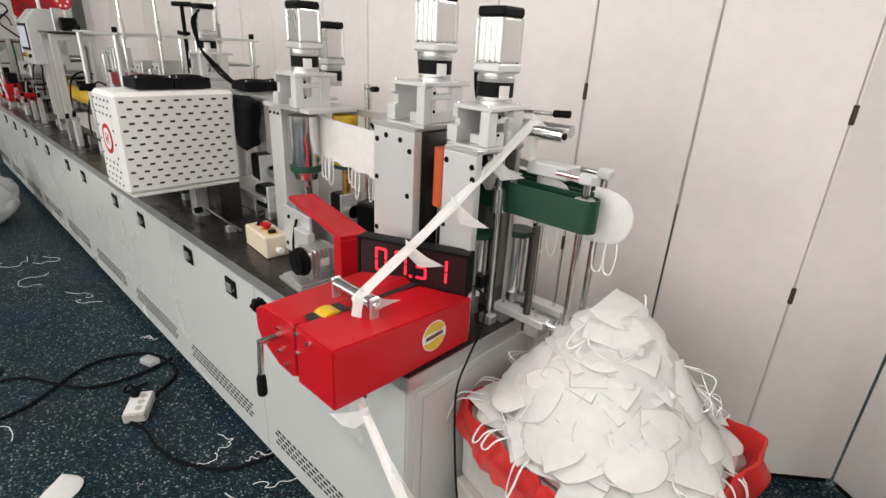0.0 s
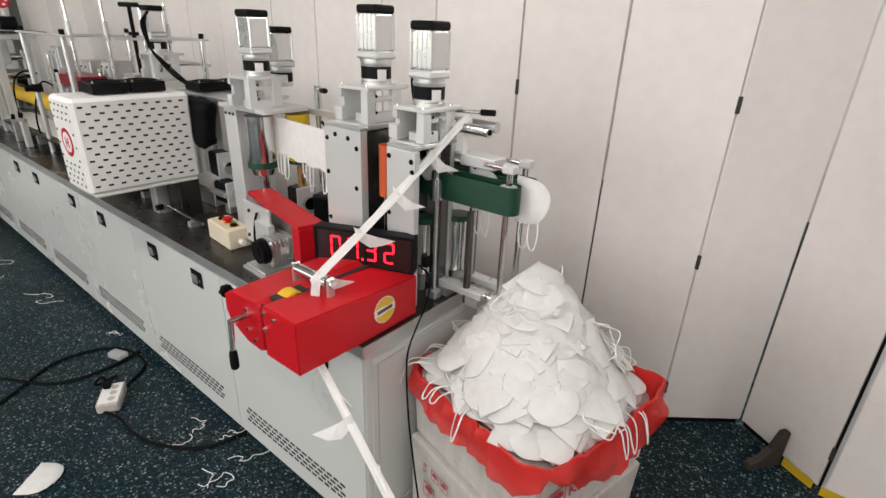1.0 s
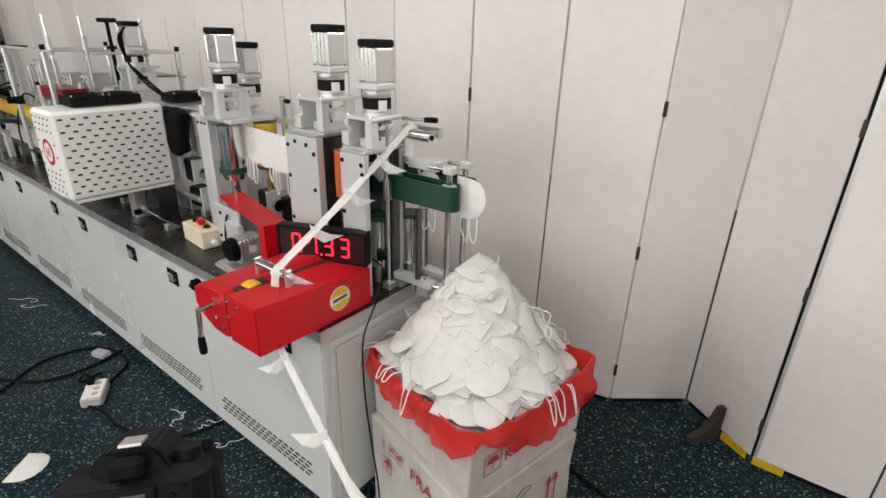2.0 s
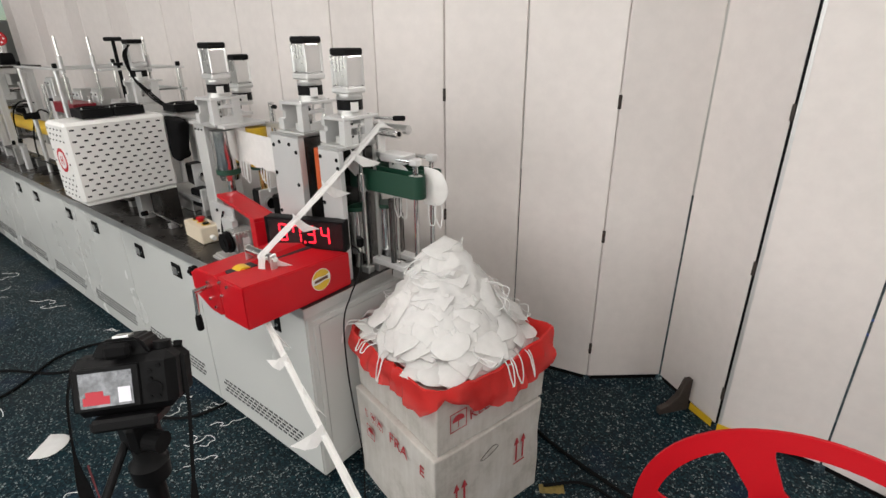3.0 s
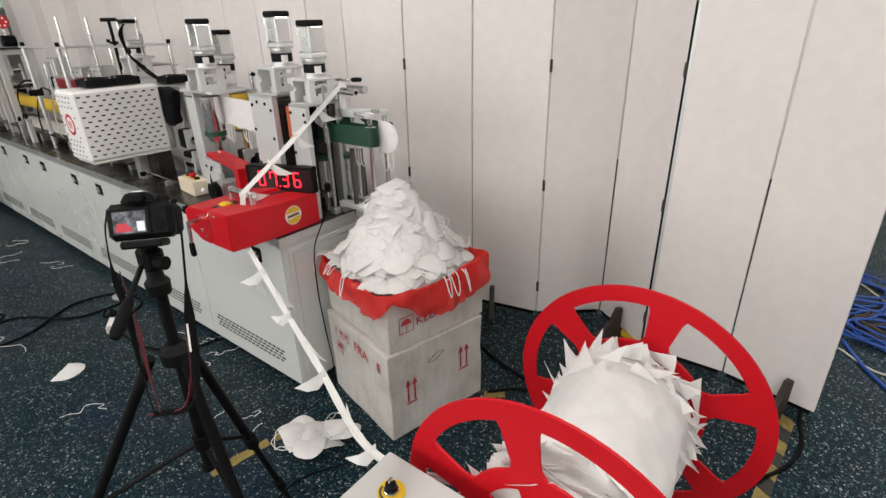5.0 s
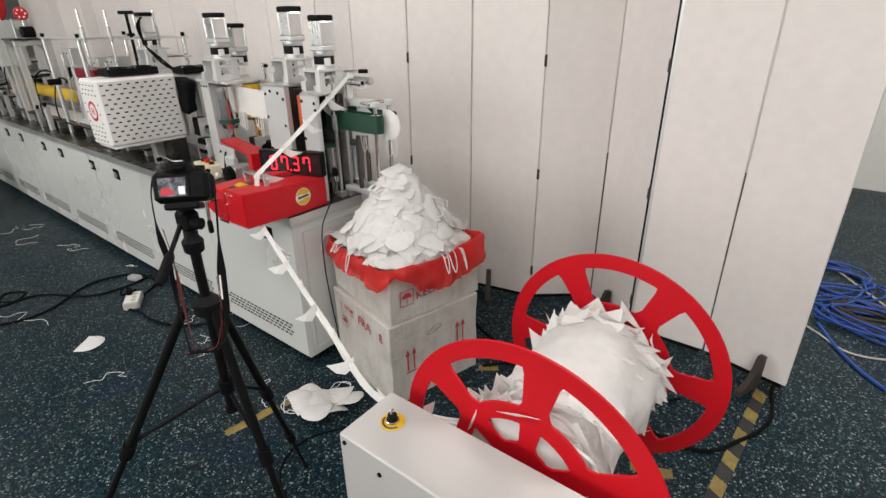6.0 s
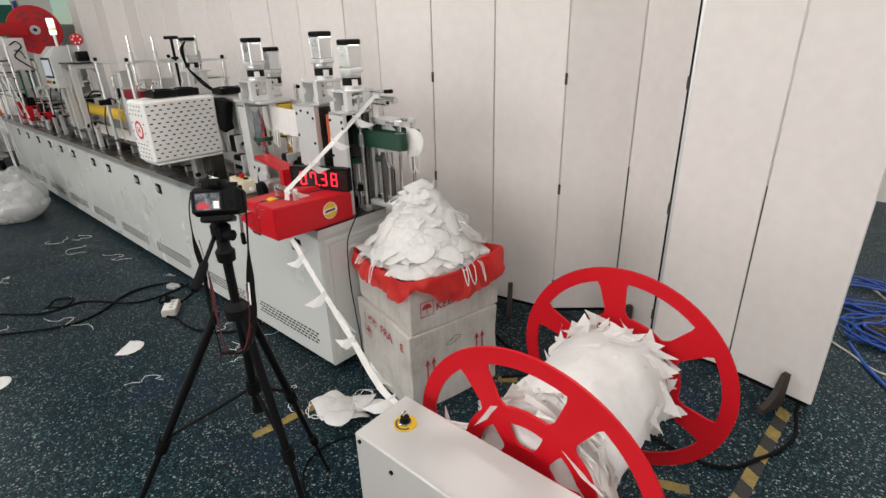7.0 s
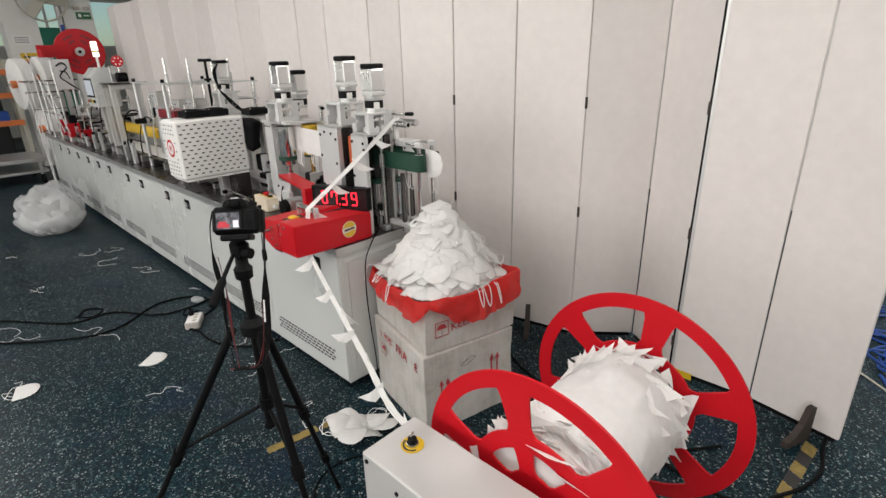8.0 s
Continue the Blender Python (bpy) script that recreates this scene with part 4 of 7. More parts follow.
def nip_unit():
    t = thing("nip_unit", "glossy red sheet metal nip unit overhanging the table, with a crank", "machine unit", (-0.70, 0.575, TZ))
    # profile of the right cover, seen from its side
    bm = bmesh.new()
    prism(bm, [(0.0, 0.012), (0.0, 0.172), (0.465, 0.142), (0.465, 0.003), (0.23, 0.003)], "x", -0.150, 0.0)
    bmesh.ops.bevel(bm, geom=bm.edges[:], offset=0.004, segments=2, affect="EDGES")
    part("cover", bm, RED, t)
    bm = bmesh.new()
    prism(bm, [(-0.355, 0.075), (-0.335, 0.045), (-0.255, 0.008), (-0.190, 0.003), (-0.172, 0.012), (-0.172, 0.150), (-0.190, 0.163), (-0.320, 0.152), (-0.355, 0.130)], "y", 0.008, 0.42)
    bmesh.ops.bevel(bm, geom=[e for e in bm.edges if abs(e.verts[0].co.y - e.verts[1].co.y) < 1e-6], offset=0.003, segments=1, affect="EDGES")
    part("cover", bm, RED, t)
    part("slot", B((-0.1715, -0.1505, 0.02, 0.42, 0.02, 0.150)), DARK, t, "dark gap between the two covers")
    part("slot_edge", B((-0.1695, -0.1525, 0.012, 0.0195, 0.02, 0.160)), RUBBER, t)
    part("opening", B((-0.186, -0.138, 0.050, 0.150, 0.10, 0.1655)), DARK, t, "dark opening over the nip rollers")
    part("yellow_roller", C(((-0.184, 0.10, 0.130), (-0.140, 0.10, 0.130), 0.044), seg=28), YELLOW, t, smooth=True)
    for x, z in ((-0.135, 0.155), (-0.135, 0.105), (-0.09, 0.15), (-0.235, 0.125), (-0.235, 0.06), (-0.205, 0.035)):
        y = 0.0 if x > -0.16 else 0.008
        bolt(t, (x, y, z), (0, -1, 0), 0.0065, 0.008, CHROME)
    # the crank with its black grip, and the star knob
    hub = part("crank_shaft", C(((-0.225, 0.008, 0.112), (-0.225, -0.055, 0.112), 0.009), seg=16), CHROME, t, smooth=True)
    part("crank_arm", C(((-0.225, -0.050, 0.118), (-0.225, -0.056, 0.02), 0.0075), seg=14), CHROME, hub, smooth=True)
    part("crank_grip", lathe(bmesh.new(), [(0.008, 0.025), (0.0115, 0.015), (0.0125, -0.02), (0.0115, -0.035), (0.006, -0.040)], (-0.225, -0.0565, 0.0), 16), RUBBER, hub, "black crank grip", smooth=True)
    kn = part("knob_stem", C(((-0.345, 0.05, 0.115), (-0.385, 0.035, 0.115), 0.006), seg=12), CHROME, t)
    bm = bmesh.new()
    for k in range(6):
        a = k * math.pi / 3
        cy(bm, (-0.385, 0.035 + 0.013 * math.cos(a), 0.115 + 0.013 * math.sin(a)), (-0.400, 0.033 + 0.013 * math.cos(a), 0.115 + 0.013 * math.sin(a)), 0.008, seg=10)
    cy(bm, (-0.386, 0.035, 0.115), (-0.402, 0.033, 0.115), 0.014, seg=14)
    part("star_knob", bm, RUBBER, kn)
    # guide roller across the top
    br = part("roller_bracket", B((-0.074, -0.064, 0.158, 0.186, 0.155, 0.218), bev=0.004), ALU, t)
    part("roller_bracket", B((-0.230, -0.220, 0.158, 0.186, 0.150, 0.218), bev=0.004), ALU, t)
    part("guide_roller", C(((-0.216, 0.172, 0.200), (-0.078, 0.172, 0.200), 0.017), seg=24), CHROME, br, smooth=True)
    part("roller_nut", C(((-0.062, 0.172, 0.200), (-0.055, 0.172, 0.200), 0.010), seg=14), CHROME, br)
    logo_disc(t, Matrix.Translation((0.0005, 0.317, 0.082)) @ Matrix(((0, 0, 1, 0), (1, 0, 0, 0), (0, 1, 0, 0), (0, 0, 0, 1))) @ Matrix.Rotation(radians(4), 4, "Z"), 0.044)


nip_unit()


# ---- the red digit counter ----
CK_AT, CK_RZ, CK_W, CK_H = (-1.030, 0.900, 1.040), 23.2, 0.345, 0.126
SEG = {"0": "abcdef", "1": "bc", "2": "abged", "3": "abgcd", "4": "fgbc", "5": "afgcd", "6": "afgedc", "7": "abcf", "8": "abcdefg", "9": "abcdfg"}
MOVING_SEGMENTS = {}


def digit(parent, x, z, w, h, ch, moving=False):
    s = 0.0068
    segs = {"a": (x + s * 0.7, x + w - s * 0.7, z + h - s, z + h), "g": (x + s * 0.7, x + w - s * 0.7, z + h / 2 - s / 2, z + h / 2 + s / 2), "d": (x + s * 0.7, x + w - s * 0.7, z, z + s),
            "f": (x, x + s, z + h / 2 + s * 0.4, z + h - s * 0.5), "b": (x + w - s, x + w, z + h / 2 + s * 0.4, z + h - s * 0.5), "e": (x, x + s, z + s * 0.5, z + h / 2 - s * 0.4), "c": (x + w - s, x + w, z + s * 0.5, z + h / 2 - s * 0.4)}
    for k, (x0, x1, z0, z1) in segs.items():
        if moving or k in SEG[ch]:
            o = part("led_segment", B((x0, x1, -0.0015, 0.0, z0, z1), bev=0.0007), LED, parent)
            if moving:
                MOVING_SEGMENTS[k] = o


def counter():
    t = thing("digit_counter", "black counter box with four glowing red digits, on the red unit", "counter", CK_AT, CK_RZ)
    w, h = CK_W, CK_H
    bm = bmesh.new()
    bx(bm, 0, w, 0.004, 0.045, 0, h, bev=0.003)
    part("case", bm, BLACK, t)
    part("bezel", B((0, w, -0.003, 0.004, 0, 0.008), (0, w, -0.003, 0.004, h - 0.008, h), (0, 0.008, -0.003, 0.004, 0.008, h - 0.008), (w - 0.008, w, -0.003, 0.004, 0.008, h - 0.008)), BLACK, t)
    part("face", B((0.008, w - 0.008, 0.0005, 0.0035, 0.008, h - 0.008)), LEDOFF, t)
    dw, dh, z0 = 0.037, 0.074, 0.027
    for k, ch in enumerate("073"):
        digit(t, 0.058 + k * 0.062, z0, dw, dh, ch)
    digit(t, 0.058 + 3 * 0.062, z0, dw, dh, "8", True)
    part("led_point", B((0.167, 0.174, -0.0015, 0.0, z0 - 0.002, z0 + 0.006)), LED, t)
    for x in (0.06, w - 0.06):
        part("foot", B((x - 0.02, x + 0.02, 0.006, 0.040, -0.010, -0.0002)), RUBBER, t)
    return t


COUNTER = counter()
bm = bmesh.new()
tube(bm, smooth_path([(-0.725, 1.075, 1.06), (-0.695, 1.095, 1.02), (-0.672, 1.06, 0.95), (-0.665, 1.0, 0.88), (-0.655, 0.945, 0.79), (-0.60, 0.895, 0.62), (-0.55, 0.87, 0.45), (-0.50, 0.85, 0.25), (-0.46, 0.80, 0.006), (-0.30, 0.66, 0.006)], 8), 0.0032, 6)
o = part("counter_cable", bm, RUBBER, smooth=True)
tagged(o, "thin black cable hanging from the counter down the cabinet's end", "cable")


# ---- switch box and red transfer arm ----
def switch_box():
    t = thing("switch_box", "cream plastic push-button box with red and yellow buttons", "switch box", (-1.80, 0.925, TZ), -6)
    part("case", B((0, 0.20, 0, 0.095, 0.0, 0.085), bev=0.005), CREAMBOX, t)
    for k, x in enumerate((0.045, 0.10, 0.155)):
        r = part("legend_ring", C(((x, 0.048, 0.085), (x, 0.048, 0.0868), 0.021), seg=24), YELLOW, t)
        part("push_button", lathe(bmesh.new(), [(0.015, 0.0868), (0.015, 0.094), (0.012, 0.096)] if k != 1 else [(0.013, 0.0868), (0.013, 0.097), (0.021, 0.099), (0.021, 0.107), (0.016, 0.110)], (x, 0.048, 0), 20), BLACK if k != 1 else RED, r, smooth=True)
    part("cable_gland", C(((0.20, 0.05, 0.03), (0.228, 0.05, 0.03), 0.012), seg=14), WHITE, t)


switch_box()


def red_arm():
    t = thing("transfer_arm", "aluminium transfer arm under a red sheet cover", "machine unit", (-1.60, 0.985, TZ), -4)
    part("side_plate", B((0, 0.20, 0.0, 0.012, 0.03, 0.205), bev=0.002), ALU_LIGHT, t)
    bm = B((0.0, 0.50, -0.004, 0.085, 0.205, 0.222), (0.0, 0.50, 0.0855, 0.095, 0.16, 0.222), (0.440, 0.50, -0.004, 0.085, 0.05, 0.2048), bev=0.002)
    part("cover", bm, RED, t, "red sheet metal cover").matrix_basis = pose(-0.035, 0.050, 0, 0, 0, -9)
    part("rear_plate", B((0, 0.44, 0.055, 0.067, 0.03, 0.205), bev=0.002), ALU, t)
    part("foot_block", B((0.04, 0.12, 0.0125, 0.0545, 0.0, 0.10)), ALU, t)
    part("foot_block", B((0.36, 0.43, 0.0125, 0.0545, 0, 0.10)), ALU, t)
    m = part("gear_motor", B((0.232, 0.318, -0.068, 0.045, 0.042, 0.128), bev=0.008), ALU, t, "ribbed silver gear motor")
    part("motor_rib", B(*[(0.229, 0.321, -0.060 + k * 0.016, -0.054 + k * 0.016, 0.039, 0.131) for k in range(6)]), ALU, m)
    part("motor_cap", C(((0.275, -0.0685, 0.085), (0.275, -0.080, 0.085), 0.050), ((0.275, -0.080, 0.085), (0.275, -0.098, 0.085), 0.044), ((0.275, -0.098, 0.085), (0.275, -0.102, 0.085), 0.020), seg=22), BLACK, m, "black finned motor cap")
    part("warning_label", B((0.3215, 0.3225, -0.03, 0.005, 0.07, 0.10)), LABEL, m)
    part("motor_plate", B((0.19, 0.345, -0.12, 0.04, 0.0, 0.014), (0.20, 0.335, -0.11, 0.03, 0.0145, 0.024), bev=0.002), ALU, t)
    part("motor_support", B((0.245, 0.305, -0.06, 0.03, 0.0245, 0.0415)), ALU, t)
    part("side_block", B((0.14, 0.24, -0.03, -0.0005, 0.11, 0.16), bev=0.003), ALU_LIGHT, t)
    for x, z in ((0.05, 0.17), (0.09, 0.10), (0.03, 0.06)):
        bolt(t, (x, 0, z), (0, -1, 0), 0.008, 0.005)
    bm = bmesh.new()
    tube(bm, smooth_path([(0.12, -0.005, 0.18), (0.125, -0.02, 0.14), (0.13, -0.03, 0.08), (0.19, -0.05, 0.05), (0.22, -0.05, 0.06)], 6), 0.005, 6)
    part("cable", bm, RUBBER, t, smooth=True)


red_arm()

t = thing("slide_rod", "polished rod in small clamps on the table", "slide", (-2.33, 0.955, TZ), -2)
part("rod", C(((0, 0, 0.035), (0.46, 0, 0.035), 0.008), seg=14), CHROME, t, smooth=True)
for x in (0.08, 0.36):
    part("clamp", B((x - 0.015, x + 0.015, -0.02, 0.02, 0.0, 0.027), bev=0.002), ALU, t)
part("knob", C(((0.10, -0.02, 0.035), (0.10, -0.05, 0.035), 0.014), seg=12), RUBBER, t)


# ---- the perforated guard box with its fans ----
def guard():
    t = thing("perforated_guard", "white perforated sheet steel guard box with a red round badge", "guard", (-2.10, 0.612, 1.085))
    part("shell", B((-0.245, 0.0, 0.0, 0.465, 0.0, 0.385), bev=0.014), WHITE, t)
    src = srcb = None
    for r in range(13):
        z = 0.035 + r * 0.0265
        for k in range(9):
            y = 0.032 + k * 0.049 + (0.024 if r % 2 else 0)
            if y > 0.43:
                continue
            if src is None:
                bm = bmesh.new()
                prism(bm, [(-0.008, -0.004), (0.008, -0.004), (0.0105, 0), (0.008, 0.004), (-0.008, 0.004), (-0.0105, 0)], "x", 0.0002, 0.0016)
                o = src = part("slot", bm, DARK, t)
            else:
                o = new("slot", src.data)
                o.parent = t
            o.matrix_basis = pose(0, y, z)
        for k in range(5):
            x = -0.215 + k * 0.045 + (0.022 if r % 2 else 0)
            if x > -0.02 or (abs(z - 0.2) < 0.075 and abs(x + 0.125) < 0.07):
                continue
            if srcb is None:
                o = srcb = part("slot", B((-0.006, 0.006, -0.0014, -0.0002, -0.004, 0.004)), DARK, t)
            else:
                o = new("slot", srcb.data)
                o.parent = t
            o.matrix_basis = pose(x, 0, z)
    b = part("badge", C(((-0.125, 0.0, 0.205), (-0.125, -0.0012, 0.205), 0.058), seg=36), RED, t, "round red and white badge")
    part("badge_centre", C(((-0.125, -0.0013, 0.205), (-0.125, -0.002, 0.205), 0.042), seg=32), LABEL, b)
    part("badge_bars", B((-0.142, -0.134, -0.0028, -0.0021, 0.185, 0.225), (-0.116, -0.108, -0.0028, -0.0021, 0.185, 0.225), (-0.134, -0.116, -0.0028, -0.0021, 0.201, 0.209)), RED, b)
    part("bottom_lip", B((-0.235, -0.01, 0.02, 0.455, -0.014, -0.0005), bev=0.003), WHITE, t)
    part("support_column", B((-0.20, -0.14, 0.30, 0.36, -0.185, -0.0145), bev=0.003), ALU, t)
    part("support_plate", B((-0.22, -0.02, 0.36, 0.46, -0.185, -0.0145), bev=0.003), STEEL_TOP, t)


guard()


def fan_box(at, rz, n, label):
    t = thing("fan_tray", label, "fan", at, rz, "fan trays")
    for k in range(n):
        x = k * 0.148
        part("fan_frame", B((x, x + 0.142, 0, 0.142, 0.004, 0.046), bev=0.003), BLACK, t)
        part("fan_guard", lathe(bmesh.new(), [(0.062, 0.0465), (0.062, 0.050), (0.05, 0.052), (0.045, 0.0475)], (x + 0.071, 0.071, 0), 24), RUBBER, t)
        for sx in (0.01, 0.132):
            part("standoff", C(((x + sx, 0.01, 0.0), (x + sx, 0.01, 0.055), 0.004), seg=8), CHROME, t)


fan_box((-2.16, 0.72, 1.471), 90, 2, "two black cooling fans side by side on a white guard")
fan_box((-2.28, 1.22, 1.44), 90, 2, "black cooling fan tray on the table's inner side")
bm = bx(bmesh.new(), -2.42, -2.03, 1.085, 1.18, 1.235, 1.424, bev=0.02, seg=2)
bmesh.ops.subdivide_edges(bm, edges=[e for e in bm.edges if e.calc_length() > 0.05], cuts=7, use_grid_fill=True)
for v in bm.verts:
    v.co += Vector((0.5 * noise.noise(v.co * 11), noise.noise(v.co * 9 + Vector((5, 0, 0))), noise.noise(v.co * 10 + Vector((0, 7, 0))))) * 0.034
o = part("dark_cover", bm, RUBBER, smooth=True)
tagged(o, "dark soft cover behind the perforated guard", "cover")
o = part("tray_support", B((-2.44, -1.98, 1.19, 1.52, 1.425, 1.4395), bev=0.002), ALU)
tagged(o, "aluminium plate under a fan tray", "plate")
t = thing("tray_stand", "dark steel stand under the fan plate", "stand", (-2.25, 1.30, TZ))
part("column", B((-0.03, 0.03, -0.03, 0.03, 0, 0.524), bev=0.003), ALU, t)
part("base", B((-0.12, 0.30, -0.20, 0.05, 0.10, 0.125), (-0.10, 0.10, -0.15, 0.05, 0.0, 0.0995), bev=0.003), ALU, t)


# ---- the feed station: column, rollers, masks on the web ----
def feed_station():
    t = thing("feed_station", "silver feed station with chrome roller and green-edged belt wheels", "machine head", (-1.80, 1.10, TZ))
    part("column", B((-0.06, 0.03, 0.0, 0.16, 0.0, 0.535), bev=0.003), ALU_LIGHT, t)
    part("head_plate", B((-0.065, 0.26, -0.02, 0.20, 0.5355, 0.552), bev=0.002), ALU_LIGHT, t)
    part("chrome_roller", lathe(bmesh.new(), [(0.058, 0.300), (0.060, 0.305), (0.060, 0.515), (0.03, 0.52)], (0.125, 0.045, 0), 32), CHROME, t, smooth=True)
    part("green_rim", lathe(bmesh.new(), [(0.0625, 0.300), (0.0625, 0.325)], (0.125, 0.045, 0), 32), GREEN, t)
    part("roller_cup", lathe(bmesh.new(), [(0.025, 0.262), (0.045, 0.268), (0.055, 0.298)], (0.125, 0.045, 0), 28), CHROME, t, smooth=True)
    part("roller_shaft", C(((0.125, 0.045, 0.0), (0.125, 0.045, 0.262), 0.020), seg=18), CHROME, t, smooth=True)
    part("yellow_wheel", lathe(bmesh.new(), [(0.05, 0.330), (0.05, 0.522)], (0.225, 0.165, 0), 26), YELLOW, t, smooth=True)
    part("yellow_rim", lathe(bmesh.new(), [(0.052, 0.315), (0.052, 0.3295)], (0.225, 0.165, 0), 26), GREEN, t)
    part("brass_shaft", C(((0.225, 0.165, 0.0), (0.225, 0.165, 0.315), 0.018), seg=18), BRASS, t, smooth=True)
    part("rear_post", C(((0.30, 0.22, 0.0), (0.30, 0.22, 0.64), 0.014), seg=14), CHROME, t, smooth=True)
    part("rear_arm", B((0.03, 0.56, 0.205, 0.24, 0.520, 0.545), bev=0.002), ALU, t)
    part("rear_column", B((0.50, 0.55, 0.215, 0.26, 0.0, 0.5195), bev=0.003), ALU, t)
    part("base_plate", B((0.04, 0.55, -0.02, 0.26, 0.035, 0.055), bev=0.003), ALU, t)
    lv = part("clamp_lever", C(((0.32, 0.20, 0.625), (0.40, 0.16, 0.632), 0.006), seg=12), CHROME, t)
    part("lever_grip", C(((0.40, 0.16, 0.632), (0.455, 0.133, 0.637), 0.010), seg=12), RUBBER, lv)
    part("star_knob", C(((0.56, 0.22, 0.54), (0.585, 0.205, 0.54), 0.018), seg=8), RUBBER, t)
    for x in (-0.045, -0.015, 0.012):
        bolt(t, (x, 0.0, 0.51), (0, -1, 0), 0.006, 0.004)
    bm = bmesh.new()
    tube(bm, smooth_path([(0.34, 0.20, 0.50), (0.38, 0.20, 0.47), (0.43, 0.21, 0.42), (0.42, 0.22, 0.34)], 6), 0.006, 6)
    part("cable", bm, RUBBER, t, smooth=True)


feed_station()


def hung_loop(bm, x, y, z, w, L, rnd):
    tube(bm, smooth_path([(x - w, y, z), (x - w * 1.1, y - 0.004, z - L * 0.5), (x - w * 0.5 + rnd.uniform(-.006, .006), y - 0.006, z - L), (x + w * 0.6, y - 0.004, z - L * 0.97), (x + w, y - 0.002, z - L * 0.5), (x + w * 0.8, y, z)], 5), 0.0026, 5, 0.7)


def mask_web():
    t = thing("mask_web", "white band of joined mask blanks with ear loops hanging below", "mask web", (-1.50, 1.185, 1.33))
    bm = bmesh.new()
    n = 30
    top, bot, top2, bot2 = [], [], [], []
    for i in range(n + 1):
        x = -0.185 + 0.43 * i / n
        y = 0.0 - 0.05 * max(0, i / n - 0.2)
        k = 0.002 * noise.noise(Vector((x * 30, 0, 0)))
        top.append(bm.verts.new((x, y + k, 0.083)))
        bot.append(bm.verts.new((x, y - k, -0.075 - 0.004 * math.sin(i * 0.9))))
        top2.append(bm.verts.new((x, y + k + 0.004, 0.083)))
        bot2.append(bm.verts.new((x, y - k + 0.004, -0.075 - 0.004 * math.sin(i * 0.9))))
    for i in range(n):
        bm.faces.new((bot[i], bot[i + 1], top[i + 1], top[i]))
        bm.faces.new((top2[i], top2[i + 1], bot2[i + 1], bot2[i]))
        bm.faces.new((top[i], top[i + 1], top2[i + 1], top2[i]))
        bm.faces.new((bot2[i], bot2[i + 1], bot[i + 1], bot[i]))
    part("band", bm, MASK, t, smooth=True)
    rnd = random.Random(3)
    for x in (-0.09, -0.07, -0.04, 0.08, 0.10, 0.12, 0.20, 0.225, 0.26):
        bm = bmesh.new()
        hung_loop(bm, x, -0.012, -0.06, 0.010, rnd.uniform(0.07, 0.12), rnd)
        part("ear_loop", bm, LOOP, t, smooth=True)


mask_web()


# ---- the delivery conveyor ----
def belt_ring(bm, x0, x1, yc, r, z0, z1, th=0.004):
    """A flat belt round two upright rollers."""
    out = []
    for s, xc in ((1, x1), (-1, x0)):
        for k in range(13):
            a = radians(-90 + 15 * k) if s > 0 else radians(90 + 15 * k)
            out.append((xc, math.cos(a), math.sin(a)))
    n = len(out)
    V = [[bm.verts.new((xc + rr * c, yc + rr * s, z)) for xc, c, s in out] for rr in (r, r - th) for z in (z0, z1)]
    for k in range(n):
        j = (k + 1) % n
        bm.faces.new((V[0][k], V[0][j], V[1][j], V[1][k]))
        bm.faces.new((V[2][k], V[3][k], V[3][j], V[2][j]))
        bm.faces.new((V[1][k], V[1][j], V[3][j], V[3][k]))
        bm.faces.new((V[0][k], V[2][k], V[2][j], V[0][j]))


